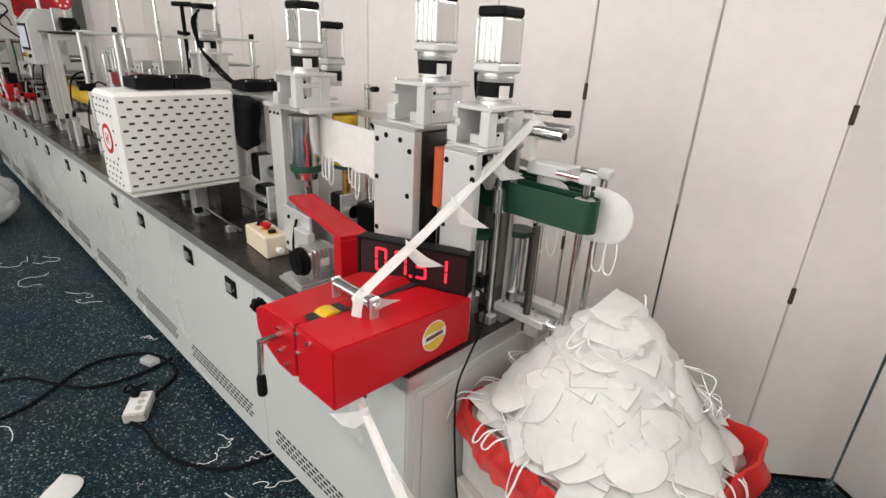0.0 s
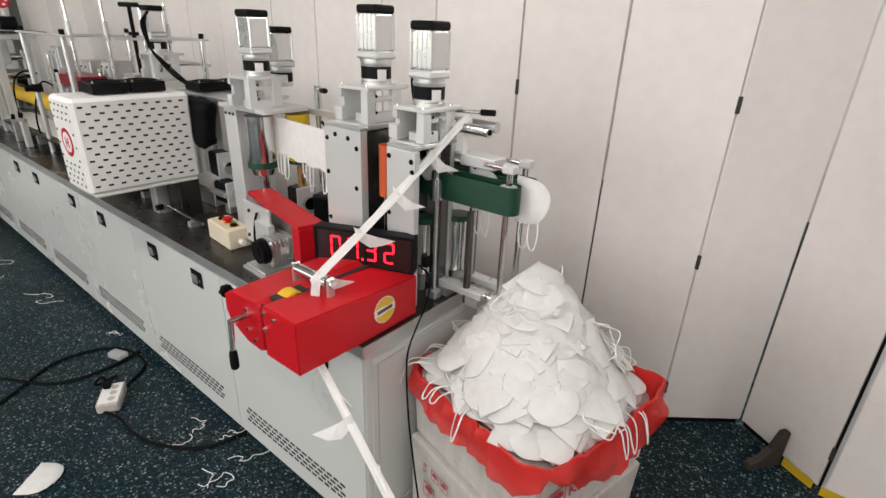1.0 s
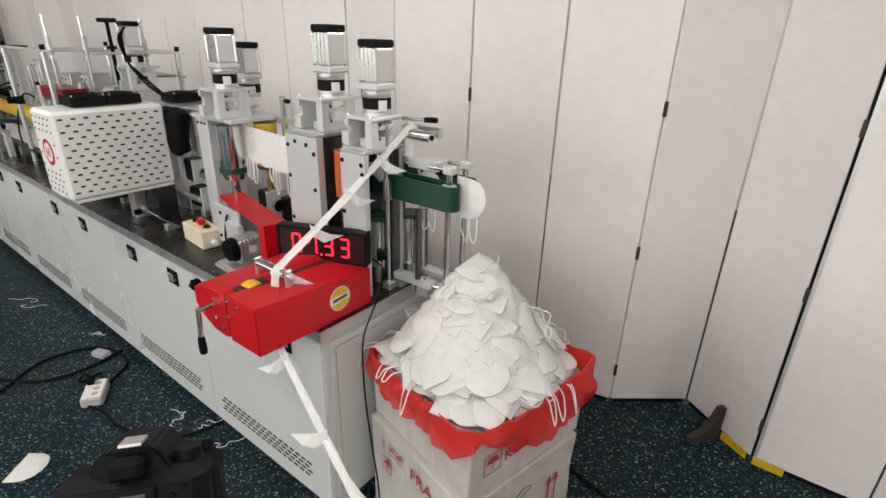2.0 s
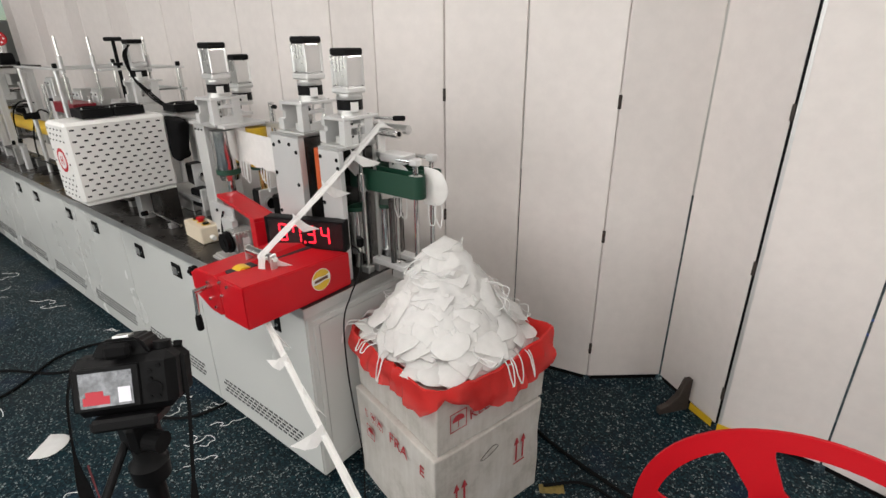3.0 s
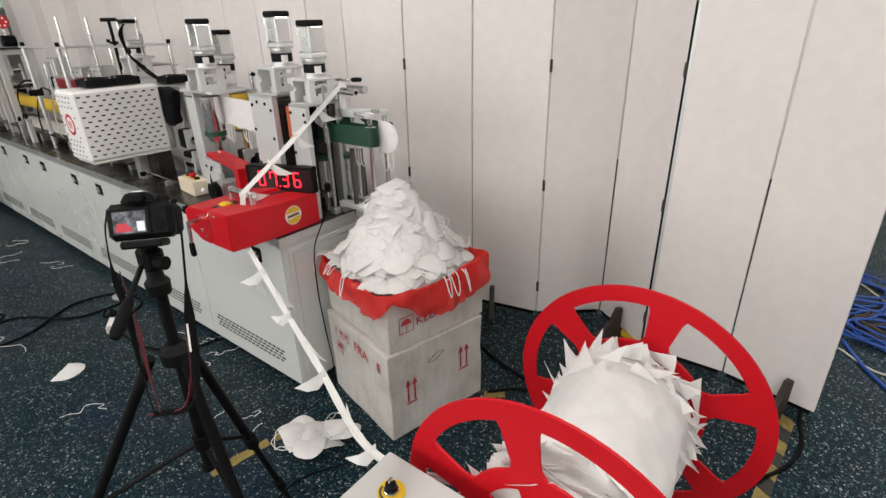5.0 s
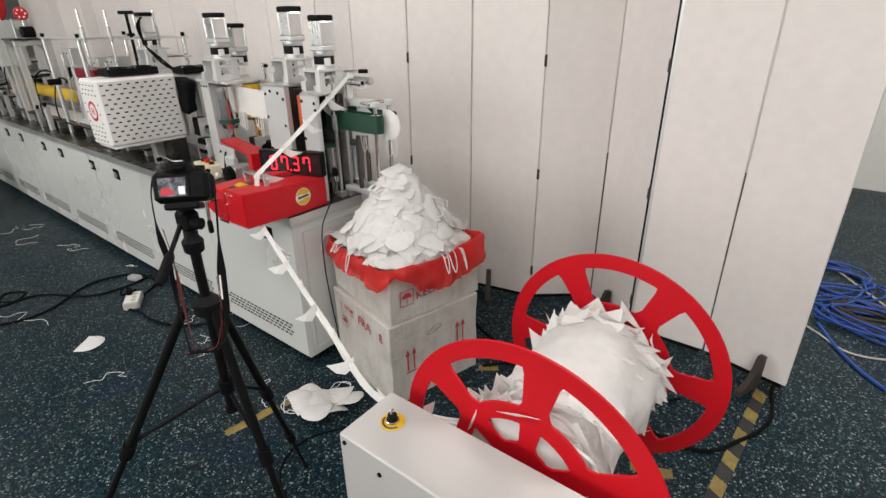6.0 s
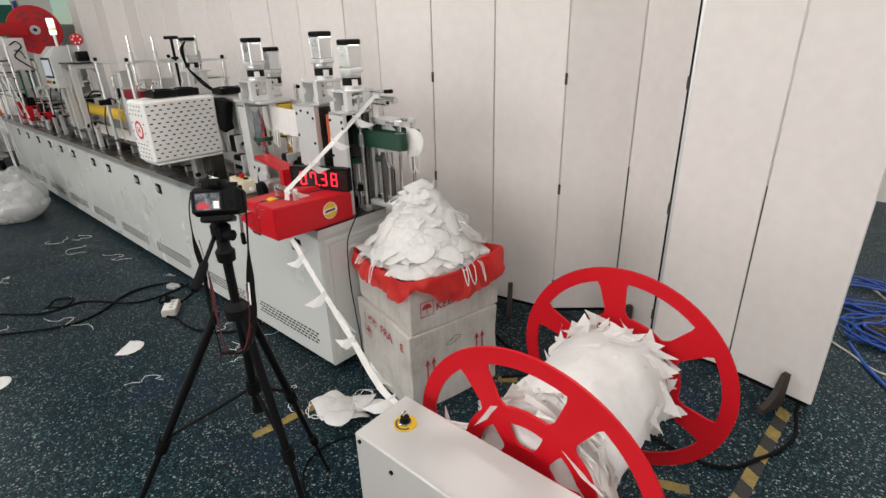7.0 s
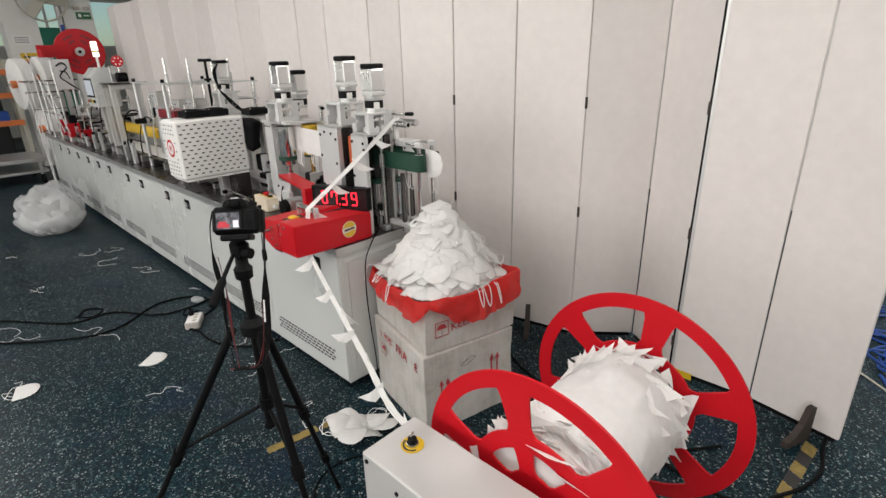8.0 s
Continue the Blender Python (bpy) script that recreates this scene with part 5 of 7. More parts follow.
def conveyor():
    t = thing("delivery_conveyor", "pair of upright green belts on steel posts delivering masks", "conveyor", (-0.50, 1.22, TZ))
    z0, z1 = 0.357, 0.445
    for yc, x1, nm in ((0.005, 0.006, "front"), (0.105, 0.004, "rear")):
        bm = bmesh.new()
        belt_ring(bm, -0.44, x1, yc, 0.032, z0, z1)
        part("belt", bm, GREEN, t, "dark green rubber belt", smooth=True)
        part("end_post", C(((x1 - 0.008, yc, 0.04), (x1 - 0.008, yc, 0.492), 0.0105), seg=18), CHROME, t, smooth=True)
        part("end_roller", C(((x1 - 0.008, yc, z0 + 0.004), (x1 - 0.008, yc, z1 - 0.004), 0.0265), seg=24), ALU, t, smooth=True)
        part("inner_roller", C(((-0.43, yc, z0 - 0.12), (-0.43, yc, z1 + 0.01), 0.026), seg=24), CHROME, t, smooth=True)
        part("post_cap", B((x1 - 0.028, x1 + 0.012, yc - 0.016, yc + 0.016, 0.480, 0.506), bev=0.004), ALU_LIGHT, t)
        part("post_rod", C(((x1 - 0.028, yc, 0.493), (x1 - 0.10, yc, 0.493), 0.007), seg=12), CHROME, t)
        bar = part("foot_bar", B((-0.25, -0.06, yc - 0.022, yc + 0.022, 0.030, 0.055), bev=0.003), ALU_LIGHT, t)
        part("foot_rod", C(((-0.06, yc, 0.044), (x1 - 0.02, yc, 0.044), 0.008), seg=12), CHROME, bar)
        part("foot_block", B((x1 - 0.03, x1 + 0.012, yc - 0.016, yc + 0.016, 0.028, 0.062), bev=0.003), ALU_LIGHT, bar)
        for x in (-0.22, -0.10):
            bolt(bar, (x, yc, 0.055), (0, 0, 1), 0.006, 0.007, CHROME)
    part("stand", B((-0.25, -0.20, -0.02, 0.13, 0.0, 0.0295)), ALU, t)
    part("stand", B((-0.12, -0.07, -0.02, 0.13, 0.0, 0.0295)), ALU, t)
    part("top_block", B((-0.20, -0.07, 0.020, 0.090, 0.470, 0.505), bev=0.003), ALU_LIGHT, t)
    part("top_arm", B((-0.44, -0.205, 0.045, 0.075, 0.478, 0.500), bev=0.002), ALU, t)
    for x, y, zt, r in ((-0.235, -0.05, 0.62, 0.009), (-0.16, 0.06, 0.50, 0.010), (-0.36, -0.045, 0.6, 0.012), (-0.29, 0.10, 0.6, 0.010)):
        part("upright_rod", C(((x, y, 0.012), (x, y, zt), r), seg=14), CHROME, t, smooth=True)
        part("rod_clamp", B((x - 0.022, x + 0.022, y - 0.018, y + 0.018, 0.0, 0.03), bev=0.003), ALU, t)
    part("sleeve", C(((-0.235, -0.05, 0.36), (-0.235, -0.05, 0.43), 0.020), seg=20), CHROME, t, smooth=True)
    for y, x in ((-0.03, -0.31), (0.08, -0.24)):
        part("drive_roller", lathe(bmesh.new(), [(0.03, 0.07), (0.042, 0.075), (0.042, 0.26)], (x, y, 0), 26), CHROME, t, smooth=True)
        part("roller_band", lathe(bmesh.new(), [(0.0435, 0.262), (0.0435, 0.278)], (x, y, 0), 26), GREEN, t)
        part("roller_stub", C(((x, y, 0.0), (x, y, 0.07), 0.016), seg=14), ALU, t)
    for x, y, z, r in ((-0.395, 0.06, 0.34, 0.024), (-0.335, 0.09, 0.30, 0.018), (-0.19, 0.105, 0.34, 0.016), (-0.13, 0.0, 0.33, 0.012)):
        part("drive_shaft", C(((x, y, 0.0), (x, y, z), r), seg=16), DARKSTEEL, t, "dark steel drive shaft", smooth=True)
    part("gear_case", B((-0.42, -0.20, 0.12, 0.15, 0.0, 0.22), bev=0.004), BLACK, t, "black gear case behind the rollers")
    part("sensor", B((-0.28, -0.255, -0.07, -0.045, 0.11, 0.15), bev=0.003), BLACK, t)
    # the round bar over which the offcut web turns, with a clamp lever
    part("turn_bar", C(((-0.30, 0.03, 0.588), (-0.100, 0.03, 0.584), 0.0175), seg=24), CHROME, t, smooth=True)
    part("bar_end", C(((-0.100, 0.03, 0.584), (-0.097, 0.03, 0.584), 0.009), seg=16), RUBBER, t)
    part("bar_holder", B((-0.33, -0.28, 0.0, 0.07, 0.555, 0.630), bev=0.003), ALU_LIGHT, t)
    part("rear_bar", C(((-0.32, 0.12, 0.585), (-0.13, 0.12, 0.585), 0.018), seg=20), ALU, t, smooth=True)
    lv = part("clamp_lever", C(((-0.255, 0.06, 0.630), (-0.17, 0.08, 0.632), 0.006), seg=12), CHROME, t)
    part("lever_grip", C(((-0.17, 0.08, 0.632), (-0.125, 0.09, 0.634), 0.010), seg=12), RUBBER, lv)
    part("web_guide", B((-0.205, -0.190, 0.02, 0.045, 0.5055, 0.575)), WHITE, t)


conveyor()


# ---- the middle of the line: frames, rods, rollers ----
def profile(bm, x, y, z0, z1, w=0.045):
    """An upright slotted aluminium profile."""
    h = w / 2
    for sx in (-1, 1):
        for sy in (-1, 1):
            bx(bm, x + (h - 0.014 if sx > 0 else -h), x + (h if sx > 0 else -h + 0.014), y + (h - 0.014 if sy > 0 else -h), y + (h if sy > 0 else -h + 0.014), z0, z1)
    bx(bm, x - h + 0.006, x + h - 0.006, y - h + 0.006, y + h - 0.006, z0, z1)


def portal(x, ya, yb, z1, label):
    t = thing("profile_frame", label, "frame", (x, (ya + yb) / 2, TZ), 0, "profile frames")
    d = (yb - ya) / 2
    for s in (-1, 1):
        bm = bmesh.new()
        profile(bm, 0, s * d, 0, z1 - TZ - 0.045)
        part("post", bm, ALU_LIGHT, t)
    part("beam", B((-0.0225, 0.0225, -d - 0.0225, d + 0.0225, z1 - TZ - 0.0445, z1 - TZ), bev=0.003), ALU_LIGHT, t)
    for s in (-1, 1):
        bm = bmesh.new()
        prism(bm, [(s * (d - 0.023), z1 - TZ - 0.045), (s * (d - 0.07), z1 - TZ - 0.045), (s * (d - 0.023), z1 - TZ - 0.10)], "x", -0.015, 0.015)
        part("corner_bracket", bm, ALU, t)
    return t


portal(-4.72, 1.00, 1.24, 1.63, "slotted aluminium profile portal on the table")
portal(-5.02, 1.00, 1.30, 1.63, "slotted aluminium profile portal on the table")
o = part("portal_plate", B((-5.06, -4.66, 0.97, 1.32, 1.6305, 1.645), bev=0.002), STEEL_TOP)
tagged(o, "dark plate across two profile portals", "plate")


def unwinder_motor():
    t = thing("small_unwinder", "small black motor with a red perforated wheel on a plate", "machine unit", (-4.76, 1.12, 1.645))
    part("motor", lathe(bmesh.new(), [(0.035, -0.05), (0.048, -0.045), (0.048, 0.05), (0.03, 0.055)], (0.0, 0.0, 0.05), 20, "y"), BLACK, t, smooth=True)
    part("bracket", B((-0.12, 0.08, -0.06, 0.06, 0.0, 0.006), (-0.16, -0.13, -0.06, 0.06, 0.0, 0.16), bev=0.002), ALU, t)
    bm = bmesh.new()
    n = 36
    lathe(bm, [(0.050, -0.006), (0.055, 0.0), (0.050, 0.006)], (0, 0, 0), n, "x")
    w = part("red_wheel", bm, RED, t, "red perforated wheel")
    w.matrix_basis = pose(-0.02, 0.0, 0.205, 0, 0, -25)
    for k in range(6):
        a = k * math.pi / 3
        part("hole", C(((0.0065, 0.033 * math.cos(a), 0.033 * math.sin(a)), (0.0075, 0.033 * math.cos(a), 0.033 * math.sin(a)), 0.008), seg=12), LABEL, w)
    part("wheel_post", C(((-0.03, 0.0, 0.0), (-0.03, 0.0, 0.20), 0.008), seg=10), CHROME, t)


unwinder_motor()


def rod_frame():
    t = thing("rod_frame", "flat aluminium frame on posts with upright chrome rods", "frame", (-4.0, 1.0, TZ))
    X, Y, Z = 1.12, 0.58, 0.755
    for x, y in ((0, 0), (0.72, 0), (X, Y), (0.1, Y)):
        part("post", C(((x, y, 0), (x, y, Z), 0.016), seg=14), CHROME if y else ALU, t, smooth=True)
        part("black_cap", C(((x, y, Z + 0.012), (x, y, Z + 0.04), 0.014), seg=12), RUBBER, t)
    part("front_bar", B((-0.05, 0.80, -0.02, 0.02, Z, Z + 0.012), bev=0.002), ALU_LIGHT, t)
    part("rear_bar", B((0.05, X + 0.05, Y - 0.02, Y + 0.02, Z, Z + 0.012), bev=0.002), ALU_LIGHT, t)
    part("cross_bar", B((X - 0.02, X + 0.02, 0.1, Y - 0.021, Z, Z + 0.012), bev=0.002), ALU_LIGHT, t)
    part("cross_bar", B((-0.02, 0.02, 0.021, Y + 0.02, Z - 0.015, Z - 0.0005), bev=0.002), ALU_LIGHT, t)
    part("cross_bar", B((0.72 - 0.02, 0.72 + 0.02, 0.021, Y - 0.021, Z, Z + 0.012), bev=0.002), ALU_LIGHT, t)
    part("mid_bar", B((0.05, X + 0.05, Y - 0.012, Y + 0.012, Z - 0.14, Z - 0.125), bev=0.002), ALU, t)
    for x, y, top in ((0.78, 0.02, 0.955), (0.73, 0.22, 0.95), (1.06, 0.42, 0.945), (0.55, 0.50, 0.93)):
        r = part("guide_rod", C(((x, y, Z - 0.2), (x, y, top), 0.008), seg=12), CHROME, t, smooth=True)
        part("rod_sleeve", C(((x, y, Z - 0.02), (x, y, Z + 0.085), 0.014), seg=14), ALU_LIGHT, r, smooth=True)
    part("clamp_knob", C(((0.0, -0.02, 0.42), (0.0, -0.06, 0.42), 0.022), seg=8), RUBBER, t)
    part("clamp_block", B((-0.028, 0.028, -0.02, 0.03, 0.395, 0.445), bev=0.003), RUBBER, t)
    sw = part("lever", C(((X, Y - 0.03, Z - 0.13), (X - 0.03, Y - 0.16, Z - 0.13), 0.006), seg=10), CHROME, t)
    part("lever_grip", C(((X - 0.03, Y - 0.16, Z - 0.13), (X - 0.04, Y - 0.21, Z - 0.13), 0.011), seg=10), RUBBER, sw)


rod_frame()

t = thing("height_screw", "black T-handle screw standing on the frame", "handle", (-3.21, 1.345, TZ))
part("screw", C(((0, 0, 0.0), (0, 0, 0.925), 0.011), seg=12), RUBBER, t)
part("handle", C(((-0.05, -0.03, 0.935), (0.05, 0.03, 0.935), 0.013), seg=12), BLACK, t)
part("nut", C(((0, 0, 0.77), (0, 0, 0.79), 0.03), seg=6), BLACK, t)

t = thing("servo_stand", "aluminium stand carrying a servo motor head", "stand", (-2.90, 1.33, TZ))
part("column", B((-0.07, 0.07, -0.06, 0.06, 0, 0.547), bev=0.003), ALU, t)
part("side_plate", B((0.0705, 0.10, -0.08, 0.08, 0.20, 0.547), bev=0.003), ALU_LIGHT, t)
for k in range(3):
    bm = bmesh.new()
    tube(bm, smooth_path([(-2.855 + 0.01 * k, 1.285, 1.80), (-2.83, 1.255 - 0.01 * k, 1.74), (-2.80, 1.25, 1.62), (-2.72, 1.25 + 0.01 * k, 1.56), (-2.60, 1.26 + 0.015 * k, 1.49), (-2.44, 1.30, 1.42), (-2.36, 1.33, 1.36)], 6), 0.0055, 6)
    o = part("servo_cable", bm, RUBBER, smooth=True)
    tagged(o, "thick black cable running down from a servo", "cable", "servo cables")


def line_bed():
    """Long low parts on the table: slides, plates, web and rollers, each a thing of its own."""
    rnd = random.Random(21)
    t = thing("yellow_roller", "long yellow urethane roller lying across the line", "roller", (-5.45, 1.14, TZ))
    part("sleeve", C(((0, 0, 0.28), (1.45, 0, 0.28), 0.052), seg=26), YELLOW, t, smooth=True)
    part("axle", C(((-0.08, 0, 0.28), (1.53, 0, 0.28), 0.016), seg=12), CHROME, t)
    for x in (-0.06, 1.51):
        part("bearing", B((x - 0.02, x + 0.02, -0.04, 0.04, 0.0, 0.34), bev=0.003), ALU, t)
    o = part("blank_web", bx(bmesh.new(), -5.2, -3.2, 1.02, 1.22, 1.0, 1.004), MASK)
    tagged(o, "white nonwoven web lying flat on the bed", "web")
    for x0, x1, y0, y1, z, mm, lab in ((-5.6, -3.0, 0.98, 1.30, 0.09, STEEL_TOP, "long dark steel bed plate on the table"), (-2.9, -2.5, 0.95, 1.25, 0.06, STEEL_TOP, "dark steel plate on the table"), (-6.9, -5.8, 0.95, 1.30, 0.07, STEEL_TOP, "dark steel bed plate on the table")):
        t = thing("bed_plate", lab, "plate", (x0, y0, TZ), 0, "bed plates")
        L, D = x1 - x0, y1 - y0
        part("plate", B((0, L, 0, D, z - 0.016, z), bev=0.002), mm, t)
        n = max(2, int(L / 0.45))
        for k in range(n):
            x = 0.05 + (L - 0.1) * k / (n - 1)
            part("leg", B((x - 0.02, x + 0.02, 0.02, D - 0.02, 0.0, z - 0.0165)), ALU, t)
    t = thing("red_cover", "dark red sheet cover on a bracket", "cover", (-3.72, 1.06, TZ))
    part("sheet", B((0, 0.38, 0, 0.14, 0.465, 0.535), bev=0.004), DARKRED, t)
    part("bracket", B((0.05, 0.09, 0.03, 0.09, 0.09, 0.4645)), ALU, t)
    part("bracket", B((0.31, 0.35, 0.03, 0.09, 0.09, 0.4645)), ALU, t)
    # rollers between side plates
    for x, z, r, mm in ((-3.6, 0.30, 0.035, CHROME), (-3.35, 0.42, 0.03, CHROME), (-3.75, 0.48, 0.045, ALU), (-2.62, 0.30, 0.04, CHROME), (-5.3, 0.40, 0.04, CHROME), (-5.55, 0.52, 0.03, CHROME), (-6.2, 0.38, 0.05, ALU)):
        t = thing("idler_roller", "polished idler roller between two side plates", "roller", (x, 1.06, TZ), 0, "idler rollers")
        part("roller", C(((0, 0.02, z), (0, 0.28, z), r), seg=20), mm, t, smooth=True)
        for y in (0.0, 0.285):
            part("side_plate", B((-0.03, 0.03, y, y + 0.015, 0.0, z + 0.05), bev=0.003), ALU_LIGHT, t)
    # small pneumatic valves, clamps and brackets along the front of the bed
    for k in range(10):
        x = -6.9 + k * 0.30 + rnd.uniform(-0.05, 0.05)
        if -4.85 < x < -4.6 or -5.4 < x < -4.95:
            continue
        h = rnd.uniform(0.06, 0.20)
        t = thing("bed_clamp", "small aluminium clamp block with a black knob", "clamp", (x, 0.885 + fy(x) + rnd.uniform(0, 0.05), TZ), rnd.uniform(-8, 8), "bed clamps")
        part("block", B((-0.02, 0.02, -0.018, 0.018, 0, h), bev=0.003), ALU if k % 3 else ALU_LIGHT, t)
        part("cross_piece", B((-0.05, 0.05, -0.011, 0.011, h, h + 0.02), bev=0.002), ALU, t)
        part("knob", C(((rnd.uniform(-0.03, 0.03), 0, h + 0.02), (0, 0, h + 0.05), 0.012), seg=8), RUBBER, t)
    for x, z0, z1 in ((-3.45, 0.30, 0.62), (-3.15, 0.25, 0.56), (-3.80, 0.28, 0.60), (-2.70, 0.28, 0.52), (-4.35, 0.30, 0.66)):
        t = thing("tool_block", "milled aluminium tool block with bolts and a black cylinder", "machine head", (x, 1.30, TZ), 0, "tool blocks")
        part("block", B((-0.07, 0.07, -0.05, 0.07, 0, z1), bev=0.004), ALU, t)
        part("front_plate", B((-0.055, 0.055, -0.064, -0.0505, z0, z1 - 0.02), bev=0.002), ALU_LIGHT, t)
        part("air_cylinder", C(((0.0, -0.09, z0 - 0.05), (0.0, -0.09, z1 - 0.05), 0.02), seg=14), BLACK if x > -3.4 else CHROME, t, smooth=True)
        for q in (-0.035, 0.035):
            bolt(t, (q, -0.064, z1 - 0.04), (0, -1, 0), 0.007, 0.005)


line_bed()


def hmi():
    t = thing("operator_panel", "pale grey operator box with a dark screen and buttons, on posts", "control panel", (-5.35, 0.94, TZ))
    bm = bmesh.new()
    prism(bm, [(-0.03, 0.50), (-0.03, 0.80), (0.05, 0.895), (0.20, 0.895), (0.20, 0.50)], "x", 0, 0.35)
    bmesh.ops.bevel(bm, geom=bm.edges[:], offset=0.004, segments=1, affect="EDGES")
    part("case", bm, CREAM, t)
    s = part("screen_frame", B((0.03, 0.32, -0.036, -0.0305, 0.60, 0.79), bev=0.002), BLACK, t)
    part("screen", B((0.05, 0.30, -0.0375, -0.0362, 0.62, 0.77)), SCREEN, s)
    for k, mm in enumerate((RED, GREENM, YELLOW, BLACK)):
        part("button", C(((0.07 + k * 0.07, -0.0305, 0.56), (0.07 + k * 0.07, -0.046, 0.56), 0.014), seg=14), mm, t)
    for x in (0.05, 0.30):
        bm = bmesh.new()
        profile(bm, x, 0.09, 0, 0.4995, 0.04)
        part("post", bm, ALU_LIGHT, t)
    lamp = part("lamp_stem", C(((0.2, 0.1, 0.895), (0.2, 0.1, 1.0), 0.012), seg=12), WHITE, t)
    part("tower_lamp", lathe(bmesh.new(), [(0.028, 1.0), (0.030, 1.01), (0.030, 1.14), (0.026, 1.15)], (0.2, 0.1, 0), 22), TOWER, lamp, "lit white signal lamp", smooth=True)
    part("lamp_band", lathe(bmesh.new(), [(0.031, 1.045), (0.031, 1.06)], (0.2, 0.1, 0), 22), YELLOW, lamp)


hmi()


# ---- the unwinding end ----
def far_end():
    t = thing("supply_reel", "large dark red slotted reel disc with a white hub", "reel", (-7.55, 1.45, 2.0), 0)
    disc = part("disc", lathe(bmesh.new(), [(0.29, -0.02), (0.30, -0.012), (0.30, 0.012), (0.29, 0.02)], (0, 0, 0), 48, "x"), RED, t)
    disc.matrix_basis = pose(0, 0, 0, 0, 0, -14)
    for k in range(6):
        for r, w in ((0.145, 0.055), (0.215, 0.075)):
            bm = bmesh.new()
            n = 6
            a0 = k * math.pi / 3
            inner = [((r - 0.014) * math.cos(a0 + (i / n - 0.5) * 0.62), (r - 0.014) * math.sin(a0 + (i / n - 0.5) * 0.62)) for i in range(n + 1)]
            outer = [((r + 0.014) * math.cos(a0 + (i / n - 0.5) * 0.62), (r + 0.014) * math.sin(a0 + (i / n - 0.5) * 0.62)) for i in range(n, -1, -1)]
            prism(bm, inner + outer, "x", 0.0201, 0.024)
            part("slot", bm, DARKRED, disc)
    part("hub", C(((0.0201, 0, 0), (0.04, 0, 0), 0.058), seg=28), LABEL, disc)
    part("hub_nut", C(((0.04, 0, 0), (0.055, 0, 0), 0.022), seg=12), BLACK, disc)
    part("axle", C(((-0.02, 0.02, 0), (-0.35, 0.1, 0), 0.03), seg=14), CHROME, t)
    part("mast", B((-0.40, -0.30, 0.05, 0.15, -1.1, 0.06), bev=0.004), ALU, t)
    t = thing("electric_box", "cream electric box with a loop of black cable", "electric box", (-7.0, 1.08, 1.40))
    part("case", B((-0.12, 0.0, -0.11, 0.09, 0.13, 0.50), bev=0.006), LABEL, t)
    bm = bmesh.new()
    tube(bm, smooth_path([(0.01, -0.07, 0.42), (0.03, 0.0, 0.46), (0.03, 0.04, 0.40), (0.02, -0.02, 0.34), (0.03, -0.05, 0.28), (0.02, 0.03, 0.20), (0.02, 0.12, 0.12)], 7), 0.008, 6)
    tube(bm, smooth_path([(0.01, -0.04, 0.36), (0.03, 0.02, 0.34), (0.02, 0.05, 0.26)], 7), 0.007, 6)
    part("cable_loop", bm, RUBBER, t, smooth=True)
    part("post", B((-0.08, -0.04, -0.03, 0.01, -0.50, 0.1295)), ALU, t)
    o = part("red_guard", B((-7.35, -7.30, 0.92, 1.30, 1.93, 2.08), (-7.30, -7.08, 0.92, 0.95, 1.93, 2.03), bev=0.004), RED)
    tagged(o, "red sheet guard above the unwinding end", "guard")
    t = thing("unwind_frame", "bright steel unwinding frame with thin rods", "frame", (-7.9, 0.90, 0.0))
    for x, y, r in ((0, 0, 0.016), (0, 0.42, 0.016), (0.45, -0.02, 0.012), (0.62, 0.36, 0.012), (0.9, -0.02, 0.010), (1.15, 0.02, 0.014)):
        part("upright", C(((x, y, TZ + 0.001), (x, y, 1.80 if r > 0.013 else 1.62), r), seg=10), ALU, t)
    for z in (1.22, 1.45, 1.60):
        part("rail", C(((-0.1, 0.0, z), (1.2, 0.0, z), 0.010), seg=8), CHROME, t)
        part("rail", C(((0.0, -0.15, z + 0.03), (0.0, 0.5, z + 0.03), 0.010), seg=8), CHROME, t)
    for k, (y, z) in enumerate(((-0.2, 1.62), (0.10, 1.66), (-0.1, 0.92))):
        part("roll_arm", C(((-0.75, y + 0.1, z), (0.0, y + 0.15, z), 0.016), seg=10), CHROME, t)
    for x, y, z, r, w in ((-8.62, 0.86, 1.58, 0.36, 0.16), (-8.45, 1.12, 1.66, 0.30, 0.16), (-8.45, 1.02, 0.93, 0.31, 0.17)):
        t = thing("fabric_roll", "wide roll of white nonwoven fabric on an orange core", "roll", (x, y, z), 8, "fabric rolls")
        part("roll", lathe(bmesh.new(), [(r * 0.98, -w / 2), (r, -w / 2 + 0.004), (r, w / 2 - 0.004), (r * 0.98, w / 2)], (0, 0, 0), 40, "y"), MASK, t, smooth=True)
        part("core", C(((0, -w / 2 - 0.06, 0), (0, -w / 2 - 0.0005, 0), 0.055), seg=20), ORW, t)
        part("axle", C(((0, -w / 2 - 0.12, 0), (0, w / 2 + 0.25, 0), 0.02), seg=12), CHROME, t)
    t = thing("roll_stand", "steel stand holding fabric rolls behind the machine", "stand", (-8.5, 1.32, 0))
    for x in (-0.25, 0.25):
        part("post", B((x - 0.025, x + 0.025, -0.025, 0.025, 0, 1.95)), ALU, t)
    for z in (0.905, 1.575, 1.60):
        part("arm", B((-0.30, 0.30, 0.026, 0.06, z, z + 0.04)), ALU, t)
    part("base", B((-0.45, 0.45, -0.35, 0.30, 0.0, 0.05), bev=0.004), ALU, t)
